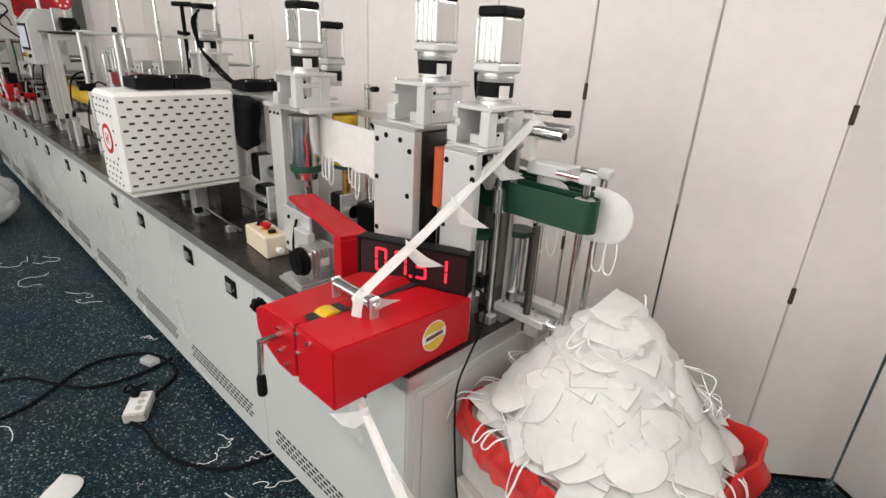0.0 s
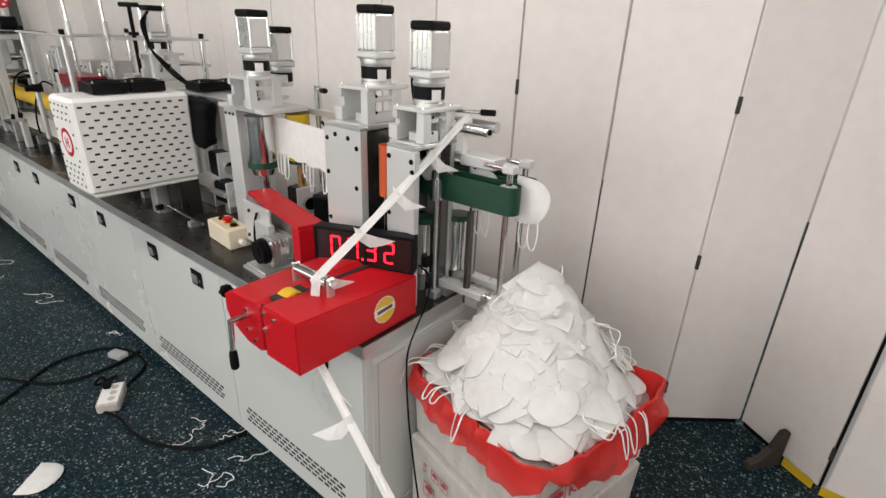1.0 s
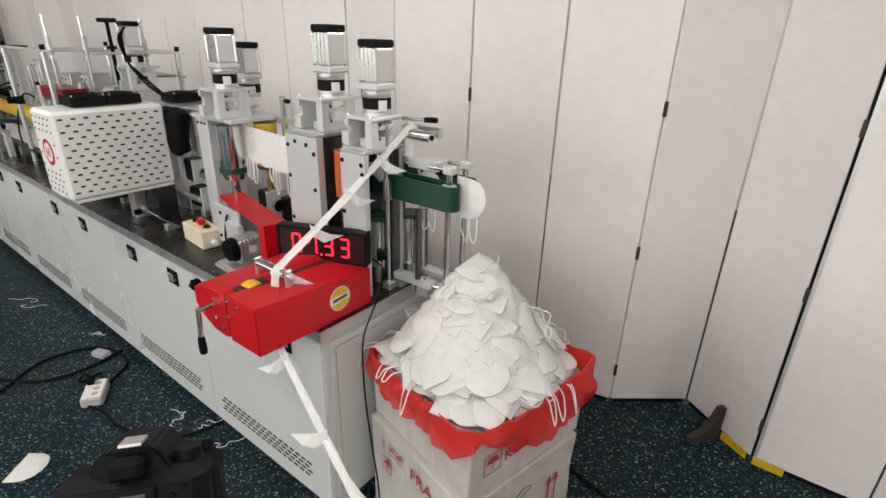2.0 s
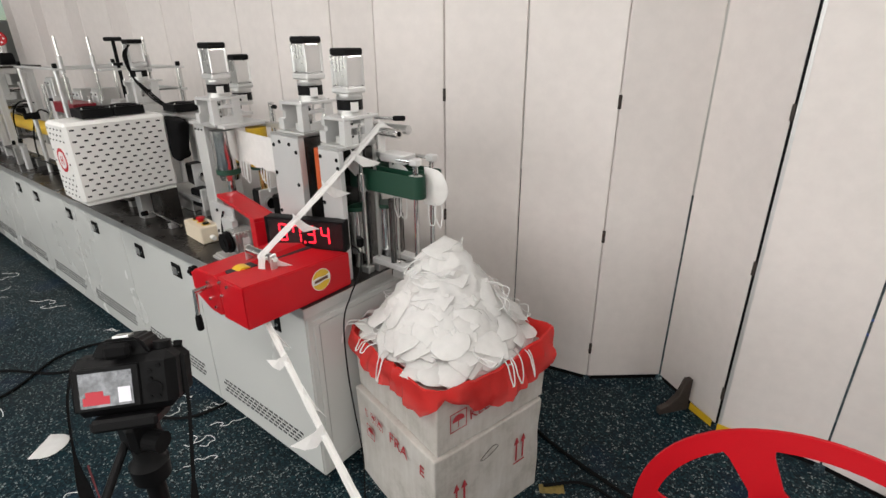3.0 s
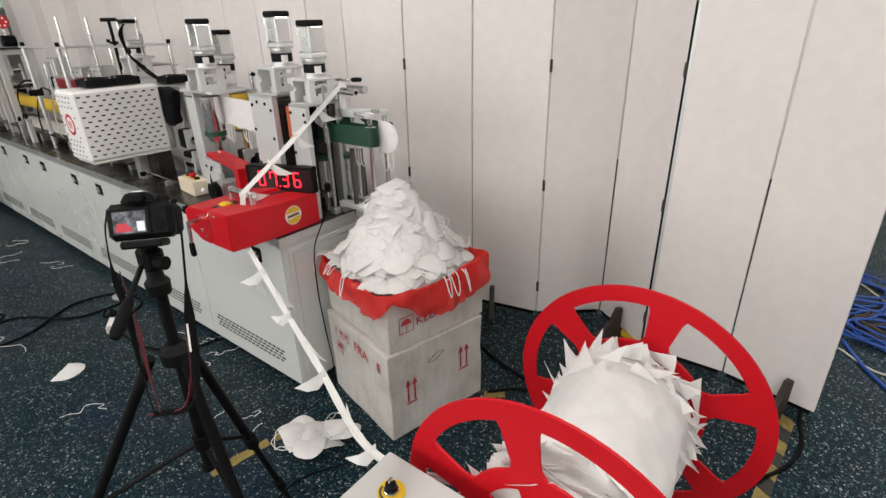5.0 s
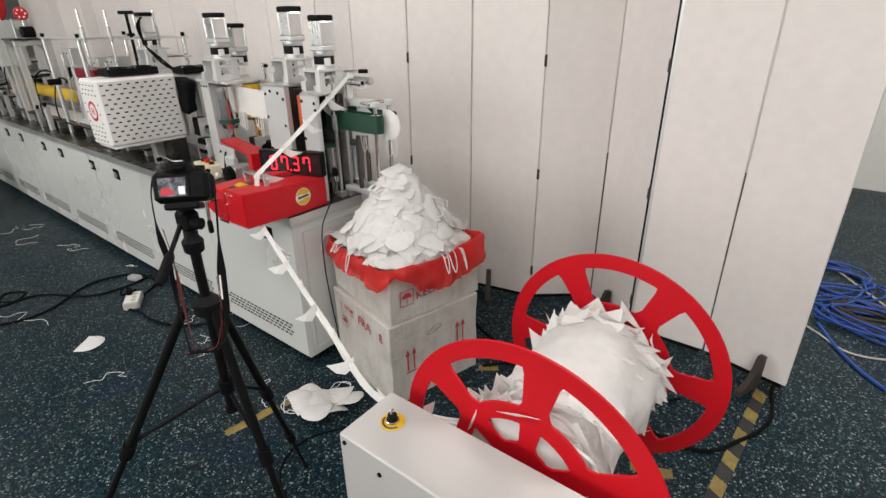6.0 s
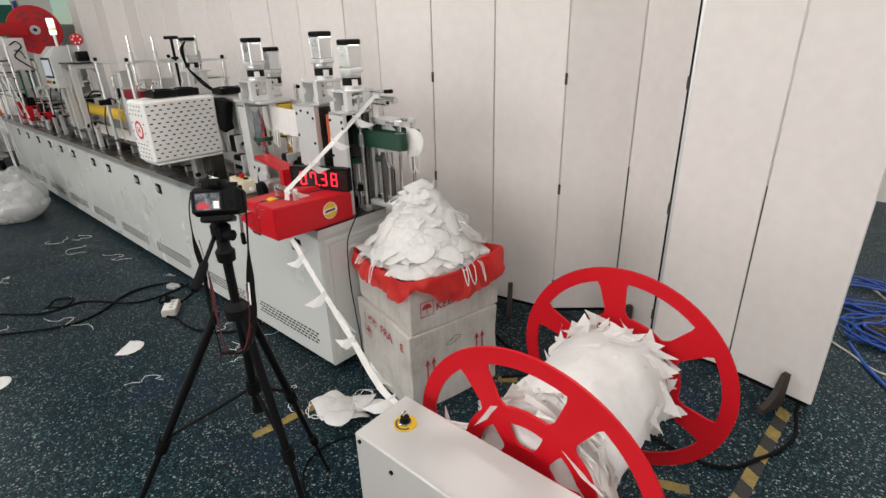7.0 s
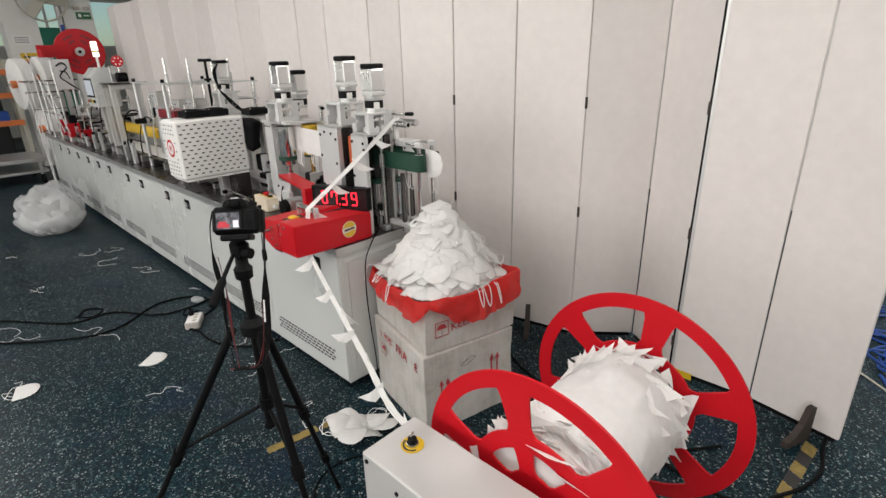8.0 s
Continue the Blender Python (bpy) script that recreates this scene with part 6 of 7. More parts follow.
    for x, y, z in ((-6.75, 0.95, 1.12), (-6.45, 1.0, 1.06), (-7.1, 0.95, 1.15)):
        t = thing("red_cutter_unit", "small red mechanism with chrome parts", "machine unit", (x, y, TZ), 0, "red mechanisms")
        part("block", B((-0.09, 0.09, -0.04, 0.10, 0.05, z - TZ), bev=0.006), RED, t)
        part("foot", B((-0.07, 0.07, -0.03, 0.08, 0.0, 0.0495)), ALU, t)
        part("wheel", C(((0.02, -0.041, (z - TZ) * 0.7), (0.02, -0.07, (z - TZ) * 0.7), 0.035), seg=16), CHROME, t)
        part("top_motor", B((-0.05, 0.03, 0.0, 0.08, z - TZ, z - TZ + 0.10), bev=0.006), BLACK, t)
    bm = bmesh.new()
    for a, b in (((-7.9, 0.88, 2.0), (-6.9, 0.9, 1.0)), ((-7.45, 0.86, 1.95), (-6.6, 0.9, 1.0)), ((-7.7, 0.80, 1.9), (-7.72, 0.78, 0.0)), ((-7.8, 0.76, 1.6), (-7.55, 0.75, 0.0))):
        tube(bm, [a, b], 0.006, 5)
    o = part("threads", bm, LOOP)
    tagged(o, "white elastic threads running down to the machine", "thread", kind="stuff")
    # second line of plain machine blocks behind the operator box
    rnd = random.Random(31)
    for k in range(9):
        x = -7.3 + k * 0.22
        h = rnd.uniform(0.25, 0.55)
        t = thing("station_block", "aluminium station with chrome roller and dark motor", "machine head", (x, 1.22 + rnd.uniform(-0.04, 0.06), TZ), 0, "small stations")
        part("plate", B((-0.05, 0.05, -0.02, 0.02, 0, h), bev=0.003), ALU if k % 2 else ALU_LIGHT, t)
        part("roller", C(((0, -0.20, h * 0.7), (0, -0.021, h * 0.7), 0.028), seg=16), CHROME, t, smooth=True)
        part("motor", C(((0.02, 0.021, h * 0.75), (0.02, 0.13, h * 0.75), 0.04), seg=14), BLACK, t)


far_end()


# dark mechanisms, brackets and air lines that fill the middle of the line
def dark_mechanism(x, y, z, w, d, h, label, lean=0.0):
    t = thing("drive_unit", label, "machine unit", (x, y, TZ), lean, "drive units")
    part("post", B((-0.02, 0.02, -0.02, 0.02, 0.0, z - TZ), bev=0.003), ALU, t)
    part("housing", B((-w / 2, w / 2, -d / 2, d / 2, z - TZ, z - TZ + h), bev=0.008), BLACK, t)
    part("end_plate", B((w / 2, w / 2 + 0.012, -d / 2 - 0.01, d / 2 + 0.01, z - TZ - 0.01, z - TZ + h + 0.012), bev=0.003), ALU_LIGHT, t)
    part("pulley", C(((w / 2 + 0.012, 0.0, z - TZ + h * 0.5), (w / 2 + 0.035, 0.0, z - TZ + h * 0.5), min(h, d) * 0.36), seg=18), CHROME, t, smooth=True)


rnd = random.Random(91)
for k in range(17):
    x = -6.8 + k * 0.245
    if -2.95 < x < -2.75:
        continue
    dark_mechanism(x + rnd.uniform(-0.05, 0.05), (1.30 if -5.7 < x < -3.9 else 1.14) + rnd.uniform(-0.03, 0.12), TZ + rnd.uniform(0.08, 0.42), rnd.uniform(0.08, 0.16), rnd.uniform(0.07, 0.12), rnd.uniform(0.06, 0.12), "dark drive unit with a bright end plate on a post", rnd.uniform(-10, 10))
for x, y, z, w, h in ((-2.02, 1.16, 0.96, 0.12, 0.10), (-1.95, 1.24, 1.10, 0.10, 0.09), (-2.16, 1.22, 1.05, 0.14, 0.12), (-1.60, 1.27, 0.98, 0.10, 0.12), (-1.42, 1.28, 0.97, 0.12, 0.13)):
    dark_mechanism(x, y, z, w, 0.08, h, "dark drive unit with a bright end plate on a post", rnd.uniform(-10, 10))
for k in range(9):
    x = -6.6 + k * 0.42
    z = TZ + rnd.uniform(0.2, 0.5)
    bm = bmesh.new()
    tube(bm, smooth_path([(x, 1.28, z), (x + 0.08, 1.15, z + rnd.uniform(0.02, 0.1)), (x + 0.18, 1.05, z - 0.06), (x + 0.24, 1.02, TZ + 0.09), (x + 0.32, 1.08, TZ + 0.06)], 7), 0.006, 6)
    o = part("air_hose", bm, RUBBER if k % 3 else GREYC, smooth=True)
    tagged(o, "thin air hose curving over the line", "hose", "air hoses")


# ---- the stills camera on its tripod ----
def lcd_mat():
    """The glowing picture on the camera's back screen: the red unit before pale machinery, out of focus."""
    m, t, p = nodes_of("camera_screen")
    tc = t.nodes.new("ShaderNodeTexCoord")
    sep = t.nodes.new("ShaderNodeSeparateXYZ")
    t.links.new(tc.outputs["Object"], sep.inputs[0])
    n = noise_tex(t, 55, 4, 0.6)
    c = ramp(t, n, [(0.36, (0.10, 0.10, 0.13)), (0.5, (0.45, 0.46, 0.52)), (0.62, (0.85, 0.85, 0.92))])
    t.links.new(c, p.inputs["Emission Color"])
    p.inputs["Emission Strength"].default_value = 0.26
    p.inputs["Base Color"].default_value = (0.02, 0.02, 0.02, 1)
    p.inputs["Roughness"].default_value = 0.15
    return m


LCD = lcd_mat()
LCDRED = glow("screen_red", (0.42, 0.02, 0.035), 0.30)
LCDWHITE = glow("screen_white", (0.70, 0.68, 0.74), 0.30)
DSLR_AT = (0.058, -0.015, 1.3625)


def dslr():
    """Back towards the walking camera; local +y points at the machine."""
    t = thing("stills_camera", "black single-lens reflex camera with a lit rear screen on a tripod", "camera", DSLR_AT, 64)
    t.matrix_basis = pose(*DSLR_AT, -20, 0, 50)
    t.scale = (0.86, 0.86, 0.86)
    part("body", B((-0.074, 0.074, -0.024, 0.030, 0.0, 0.090), bev=0.013), BLACK, t)
    part("grip", B((0.048, 0.079, 0.0, 0.055, 0.004, 0.084), bev=0.012), RUBBER, t)
    bm = bmesh.new()
    prism(bm, [(-0.042, 0.088), (-0.030, 0.110), (-0.022, 0.115), (0.022, 0.115), (0.030, 0.110), (0.042, 0.088)], "y", -0.018, 0.045)
    bmesh.ops.bevel(bm, geom=bm.edges[:], offset=0.004, segments=2, affect="EDGES")
    part("prism_hump", bm, BLACK, t)
    part("hot_shoe", B((-0.011, 0.011, -0.012, 0.010, 0.1152, 0.1185)), ALU, t)
    part("eyepiece", B((-0.018, 0.018, -0.036, -0.0182, 0.088, 0.110), bev=0.005), RUBBER, t)
    s = part("screen_bezel", B((-0.066, 0.026, -0.0275, -0.0242, 0.012, 0.078), bev=0.002), BLACK, t)
    part("screen", B((-0.056, 0.016, -0.0288, -0.0276, 0.018, 0.070)), LCD, s, "lit screen showing the red unit")
    part("screen_patch", B((-0.052, -0.016, -0.0294, -0.0289, 0.022, 0.034), (-0.048, -0.024, -0.0294, -0.0289, 0.034, 0.042)), LCDRED, s)
    part("screen_patch", B((-0.004, 0.013, -0.0294, -0.0289, 0.022, 0.045)), LCDWHITE, s)
    for k, (x, z) in enumerate(((0.040, 0.062), (0.040, 0.050), (0.038, 0.022), (0.050, 0.022), (0.052, 0.070))):
        part("button", C(((x, -0.0242, z), (x, -0.0265, z), 0.0035), seg=10), RUBBER, t)
    part("dial_pad", C(((0.045, -0.0242, 0.036), (0.045, -0.027, 0.036), 0.011), seg=20), RUBBER, t)
    part("mode_dial", C(((0.052, 0.005, 0.0902), (0.052, 0.005, 0.102), 0.013), seg=20), BLACK, t)
    part("shutter_wheel", C(((0.064, 0.036, 0.083), (0.064, 0.040, 0.092), 0.007), seg=12), RUBBER, t)
    l = part("lens", lathe(bmesh.new(), [(0.034, 0.030), (0.036, 0.045), (0.036, 0.10), (0.033, 0.115)], (-0.012, 0, 0.05), 26, "y"), BLACK, t, smooth=True)
    part("lens_ring", lathe(bmesh.new(), [(0.0365, 0.06), (0.0365, 0.085)], (-0.012, 0, 0.05), 26, "y"), RUBBER, l)
    # neck strap hanging in a long loop, black with a red edge
    red = mat("strap_red", (0.10, 0.010, 0.014), 0.7, 0, 0.2, 30, 200, 0.1)
    def strap(pts, w, m2, name):
        bm = bmesh.new()
        P = smooth_path(pts, 8)
        prev = None
        for i, p in enumerate(P):
            d = (P[min(i + 1, len(P) - 1)] - P[max(i - 1, 0)]).normalized()
            u = i / (len(P) - 1)
            side = Vector((math.cos(u * 2.0), math.sin(u * 2.0) * 0.7, 0.1))
            side = (side - d * side.dot(d)).normalized()
            ww = w * (0.20 + 0.80 * max(0.0, min(1.0, (u - 0.36) / 0.12)))
            nrm = side.cross(d).normalized() * 0.0012
            q = [bm.verts.new(p + side * ww * a + nrm * b) for a, b in ((-1, -1), (1, -1), (1, 1), (-1, 1))]
            if prev:
                for k in range(4):
                    bm.faces.new((prev[k], prev[(k + 1) % 4], q[(k + 1) % 4], q[k]))
            prev = q
        return part(name, bm, m2, t)
    left = [(-0.076, 0.0, 0.075), (-0.081, -0.012, 0.02), (-0.074, -0.02, -0.07), (-0.056, -0.02, -0.17), (-0.045, -0.02, -0.30), (-0.030, -0.02, -0.43)]
    right = [(0.080, 0.0, 0.075), (0.086, -0.012, 0.0), (0.084, -0.02, -0.10), (0.080, -0.02, -0.22), (0.080, -0.02, -0.34), (0.055, -0.02, -0.425), (-0.030, -0.02, -0.432)]
    strap(left, 0.009, RUBBER, "strap")
    strap(right, 0.014, RUBBER, "strap")
    strap([Vector(p) + Vector((0.013, 0.003, 0)) for p in left[2:]], 0.005, red, "strap_edge")
    strap([Vector(p) + Vector((-0.015, 0.003, 0)) for p in right[3:]], 0.005, red, "strap_edge")
    part("strap_mark", B((0.076, 0.080, -0.040, -0.036, -0.285, -0.215)), LABEL, t, "small white print bar")


dslr()
TRI_C = (0.032, -0.006)
FEET = [(-0.40, -0.47), (-0.174, 0.338), (0.30, 0.0)]


def tripod():
    t = thing("tripod", "black aluminium tripod with braces, legs spread on the floor", "tripod", (TRI_C[0], TRI_C[1], 0))
    part("quick_plate", B((-0.040, 0.040, -0.030, 0.030, -0.0175, -0.0005), bev=0.004), BLACK, t).matrix_basis = pose(DSLR_AT[0] - TRI_C[0], DSLR_AT[1] - TRI_C[1], DSLR_AT[2], -20, 0, 50)
    part("pan_head", lathe(bmesh.new(), [(0.016, 1.215), (0.025, 1.222), (0.027, 1.250), (0.018, 1.262), (0.016, 1.344)], (0, 0, 0), 22), BLACK, t, smooth=True)
    part("tilt_block", B((-0.024, 0.026, -0.022, 0.022, 1.285, 1.335), bev=0.008), BLACK, t)
    part("tilt_knob", C(((0.026, 0.0, 1.305), (0.048, 0.01, 1.305), 0.015), seg=16), RUBBER, t)
    h = part("pan_handle", C(((0.0, -0.02, 1.30), (0.065, -0.105, 1.235), 0.006), seg=12), BLACK, t)
    part("handle_grip", lathe(bmesh.new(), [(0.008, 0.0), (0.012, 0.01), (0.0125, 0.075), (0.009, 0.088)], (0, 0, 0), 14), RUBBER, h, smooth=True)
    h.children[0].matrix_basis = Matrix.Translation((0.045, -0.078, 1.255)) @ (Vector((0.065, -0.085, -0.065))).to_track_quat("Z", "Y").to_matrix().to_4x4()
    part("centre_column", C(((0, 0, 0.70), (0, 0, 1.215), 0.0135), seg=16), BLACK, t, smooth=True)
    part("column_foot", C(((0, 0, 0.685), (0, 0, 0.70), 0.018), seg=14), RUBBER, t)
    part("shoulder", lathe(bmesh.new(), [(0.025, 1.03), (0.038, 1.04), (0.038, 1.07), (0.02, 1.09)], (0, 0, 0), 20), BLACK, t, smooth=True)
    part("lower_sleeve", C(((0, 0, 0.76), (0, 0, 0.80), 0.022), seg=14), BLACK, t)
    for fx, fy_ in FEET:
        f = Vector((fx - TRI_C[0], fy_ - TRI_C[1], 0.012))
        top = Vector((f.x * 0.10, f.y * 0.10, 1.05))
        def at(u):
            return top + (f - top) * u
        leg = part("leg", C((at(0), at(0.46), 0.0135), seg=14), BLACK, t, smooth=True)
        part("leg_middle", C((at(0.46), at(0.76), 0.0105), seg=12), BLACK, leg, smooth=True)
        part("leg_lower", C((at(0.76), at(1.0), 0.0080), seg=12), BLACK, leg, smooth=True)
        for u, r in ((0.455, 0.020), (0.755, 0.0165)):
            part("leg_clamp", C((at(u - 0.022), at(u + 0.022), r), seg=14), RUBBER, leg)
        part("rubber_foot", C((at(0.985), at(1.0), 0.012, 0.010), seg=12), RUBBER, leg)
        part("brace", C((at(0.43), (0, 0, 0.78), 0.0065), seg=10), BLACK, leg)


tripod()


# ---- cables, power strip and litter on the floor ----
def floor_cable(name, pts, r, material, label, z=None):
    bm = bmesh.new()
    P = [(x, y, r + 0.001 if len(q) == 0 else q[0]) for x, y, *q in pts]
    tube(bm, smooth_path(P, 10), r, 6)
    o = part(name, bm, material, smooth=True)
    tagged(o, label, "cable", "cables on the floor")


def power_strip():
    t = thing("power_strip", "grubby white power strip with a black plug on the floor", "power strip", (-2.25, 0.53, 0), -32)
    part("case", B((-0.085, 0.085, -0.05, 0.05, 0.0, 0.055), bev=0.008), GRUBBY, t)
    part("socket_face", B((-0.078, 0.078, -0.043, 0.043, 0.055, 0.0562)), LABEL, t)
    for x in (-0.045, 0.0, 0.045):
        part("socket", C(((x, 0.012, 0.0562), (x, 0.012, 0.0575), 0.016), seg=18), GREYC, t)
    part("plug", B((-0.075, -0.030, -0.04, -0.005, 0.0565, 0.095), bev=0.006), RUBBER, t)
    bm = bmesh.new()
    tube(bm, smooth_path([(-0.052, -0.02, 0.09), (-0.06, -0.04, 0.115), (-0.10, -0.08, 0.07), (-0.16, -0.10, 0.008), (-0.22, -0.02, 0.008)], 7), 0.007, 6)
    part("plug_cable", bm, RUBBER, t, smooth=True)


power_strip()

floor_cable("floor_cable", [(-3.9, -0.9), (-3.43, -0.46), (-2.98, -0.11), (-2.92, 0.17), (-2.62, 0.38), (-2.55, 0.58), (-2.58, 0.80)], 0.008, RUBBER, "black power cable snaking over the floor")
floor_cable("floor_cable", [(-3.6, -1.0), (-3.0, -0.51), (-2.66, -0.11), (-2.62, 0.14), (-2.81, 0.46), (-2.72, 0.72), (-2.45, 0.77), (-2.30, 0.60)], 0.008, RUBBER, "black power cable leading to the power strip")
floor_cable("floor_cable", [(-2.20, 0.47), (-2.09, 0.50), (-1.95, 0.50), (-1.79, 0.54), (-1.62, 0.66), (-1.56, 0.84)], 0.008, RUBBER, "black power cable from the power strip under the machine")
floor_cable("floor_cable", [(-3.05, -0.05), (-2.96, 0.05), (-3.05, 0.13), (-3.14, 0.04), (-3.05, -0.03)], 0.007, RUBBER, "small loop of black cable")
floor_cable("floor_cable", [(1.36, 2.30), (1.36, 2.09), (1.38, 1.85), (1.29, 1.62), (1.11, 1.43), (0.6, 1.5), (0.0, 1.62), (-0.3, 1.75)], 0.009, RUBBER, "black cable curving past the rewinder")
floor_cable("floor_cable", [(-0.2, 0.62), (-0.3, 0.45), (-0.28, 0.3), (-0.15, 0.2), (0.1, 0.15), (0.5, 0.25)], 0.004, RUBBER, "thin black cable on the floor")
floor_cable("floor_cable", [(0.05, 1.38), (0.2, 1.5), (0.45, 1.48), (0.8, 1.55), (1.0, 1.75)], 0.007, RUBBER, "black cable behind the carton")


def coil(name, cx, cy, r, n, cr, material, label, seed):
    rnd = random.Random(seed)
    bm = bmesh.new()
    pts = []
    for k in range(n * 10):
        a = 2 * math.pi * k / 10
        rr = r * (1 + rnd.uniform(-0.28, 0.28))
        pts.append((cx + rr * math.cos(a) * 1.15 + 0.05 * math.sin(k * 0.13), cy + rr * math.sin(a) * 0.9 + 0.06 * math.cos(k * 0.17), cr + 0.001 + (k // 10) * cr * 0.9 + rnd.uniform(0, 0.006)))
    tube(bm, smooth_path(pts, 4), cr, 6)
    o = part(name, bm, material, smooth=True)
    tagged(o, label, "cable", "cables on the floor")


coil("cable_coil", 1.72, 3.18, 0.20, 7, 0.008, BLUEC, "coil of bright blue cable on the floor", 1)
coil("cable_coil", 1.50, 3.72, 0.24, 6, 0.008, BLUEC, "coil of bright blue cable behind the partition", 2)
coil("cable_coil", 1.74, 3.22, 0.13, 5, 0.009, WOODY, "coil of brown cable inside a blue one", 3)
floor_cable("floor_cable", [(1.50, 2.98), (1.60, 2.74), (1.74, 2.52), (1.90, 2.40), (2.2, 2.35), (2.6, 2.6)], 0.010, BLUEC, "blue cable trailing over the floor")
floor_cable("floor_cable", [(1.55, 3.95), (1.8, 3.55), (2.0, 3.25), (2.3, 2.9)], 0.007, GREYC, "grey cable crossing the blue coils")
floor_cable("floor_cable", [(1.40, 2.95), (1.50, 2.86), (1.68, 2.72), (1.95, 2.85), (2.2, 3.2)], 0.006, GREYC, "grey cable beside the blue coils")
floor_cable("floor_cable", [(1.9, 1.75), (1.95, 1.55), (2.1, 1.35), (2.3, 1.3)], 0.012, RUBBER, "black cable on the floor")


def thread_litter(x, y, s, rz, seed):
    """A few tangled offcuts of white ear-loop elastic."""
    rnd = random.Random(seed)
    bm = bmesh.new()
    for k in range(rnd.choice((1, 2, 2))):
        pts = []
        px, py = rnd.uniform(-0.5, 0) * s, rnd.uniform(-0.1, 0.1) * s
        d = rnd.uniform(-0.4, 0.4)
        for i in range(rnd.randint(6, 10)):
            pts.append((px, py, 0.003 + 0.004 * (i % 2)))
            d += rnd.uniform(-1.9, 1.9)
            px += math.cos(d) * s * 0.22
            py += math.sin(d) * s * 0.14
        tube(bm, smooth_path(pts, 5), 0.0021, 5, 0.6)
    o = part("elastic_scrap", bm, LOOP, smooth=True)
    o.matrix_basis = pose(x, y, 0, 0, 0, rz)
    tagged(o, "tangle of thin white elastic scraps on the floor", "scrap", "elastic scraps")


for k, (x, y, s, rz) in enumerate(((-1.53, 0.0, 0.26, 40), (-4.62, 0.60, 0.35, 30), (-4.25, 0.61, 0.40, 30), (-3.62, 0.67, 0.30, 20), (-5.07, -0.12, 0.2, 20), (-3.93, -0.20, 0.2, 0), (-1.75, 0.68, 0.16, 70), (-1.46, 0.72, 0.20, 60), (-1.32, 0.50, 0.18, 60), (-1.40, 0.58, 0.2, 30), (-1.60, 0.80, 0.14, 10), (-0.82, 0.58, 0.12, 60), (-2.9, 0.76, 0.12, 10), (-0.98, 0.42, 0.14, 20), (-0.70, 0.55, 0.12, -20), (-2.95, -0.30, 0.5, 40), (-2.6, -0.05, 0.4, 30), (-2.3, -0.45, 0.25, 60))):
    thread_litter(x, y, s * 0.8, rz, 100 + k)

LITTER = "dropped white mask lying on the floor"
MASKS.append(mask_mesh("mask", 9, 0.125, 0.165, 0.12))
for x, y, rz, loops in ((-1.950, 0.155, 40, False), (-2.165, -0.487, 75, True)):
    o = mask(pose(x, y, 0.011, 0, 0, rz), 1, LITTER, "masks on the floor", loops=loops)
    o.data = MASKS[6]
rnd = random.Random(77)
for k, (x, y) in enumerate(((-0.57, 0.64), (-0.47, 0.66), (-0.44, 0.58), (-0.36, 0.54), (-0.33, 0.66), (-0.40, 0.72), (-0.28, 0.74), (-0.52, 0.56))):
    mask(pose(-0.40 + (x + 0.42) * 0.7, 0.63 + (y - 0.63) * 0.9, 0.026 + 0.012 * (k % 4), rnd.uniform(-24, 24), rnd.uniform(-24, 24), rnd.uniform(0, 360)), k, "white mask in a small heap beside the carton", "masks on the floor")
o = part("crumpled_film", bx(bmesh.new(), -0.05, 0.05, -0.03, 0.03, 0.0, 0.04, bev=0.015, seg=3), CLEAR)
o.matrix_basis = pose(-2.62, 0.70, 0, 0, 0, 20)
tagged(o, "small crumpled piece of clear film by the machine", "litter")


def tape_piece(x0, y0, x1, y1, w, material, name, label, z=0.0015, group=""):
    d = Vector((x1 - x0, y1 - y0, 0))
    n = Vector((-d.y, d.x, 0)).normalized() * w / 2
    rnd2 = random.Random(int(abs(x0) * 1000))
    bm = bmesh.new()
    pts = []
    for i in range(9):
        pts.append(Vector((x0, y0, 0)) + d * i / 8 + n * rnd2.uniform(0.75, 1.05))
    for i in range(8, -1, -1):
        pts.append(Vector((x0, y0, 0)) + d * i / 8 - n * rnd2.uniform(0.75, 1.05))
    prism(bm, [(p.x, p.y) for p in pts], "z", 0.0, z)
    o = part(name, bm, material)
    return tagged(o, label, "floor marking", group, kind="structure")


tape_piece(-0.64, 0.24, -0.595, 0.50, 0.055, TAPEY, "trim", "worn yellow floor tape")
tape_piece(0.94, 1.185, 1.10, 1.245, 0.055, TAPEY, "trim", "worn yellow floor tape")
tape_piece(0.04, 1.36, 0.13, 1.42, 0.05, TAPEY, "trim", "scuffed brown remains of floor tape")
tape_piece(-0.59, 0.53, -0.555, 0.70, 0.05, TAPEY, "trim", "worn yellow floor tape")
for k in range(14):
    y = 2.06 - k * 0.09
    x = 1.318 - 0.070 * (2.06 - y)
    bm = bmesh.new()
    dx = 0.085
    prism(bm, [(x - 0.027, y + 0.016), (x + 0.027, y - 0.016), (x + 0.027 - 0.0064, y - 0.016 - dx), (x - 0.027 - 0.0064, y + 0.016 - dx)], "z", 0, 0.0016)
    o = part("trim", bm, TAPEB if k % 2 else TAPEY)
    tagged(o, "black and yellow striped floor tape", "floor marking", "hazard tape", kind="structure")
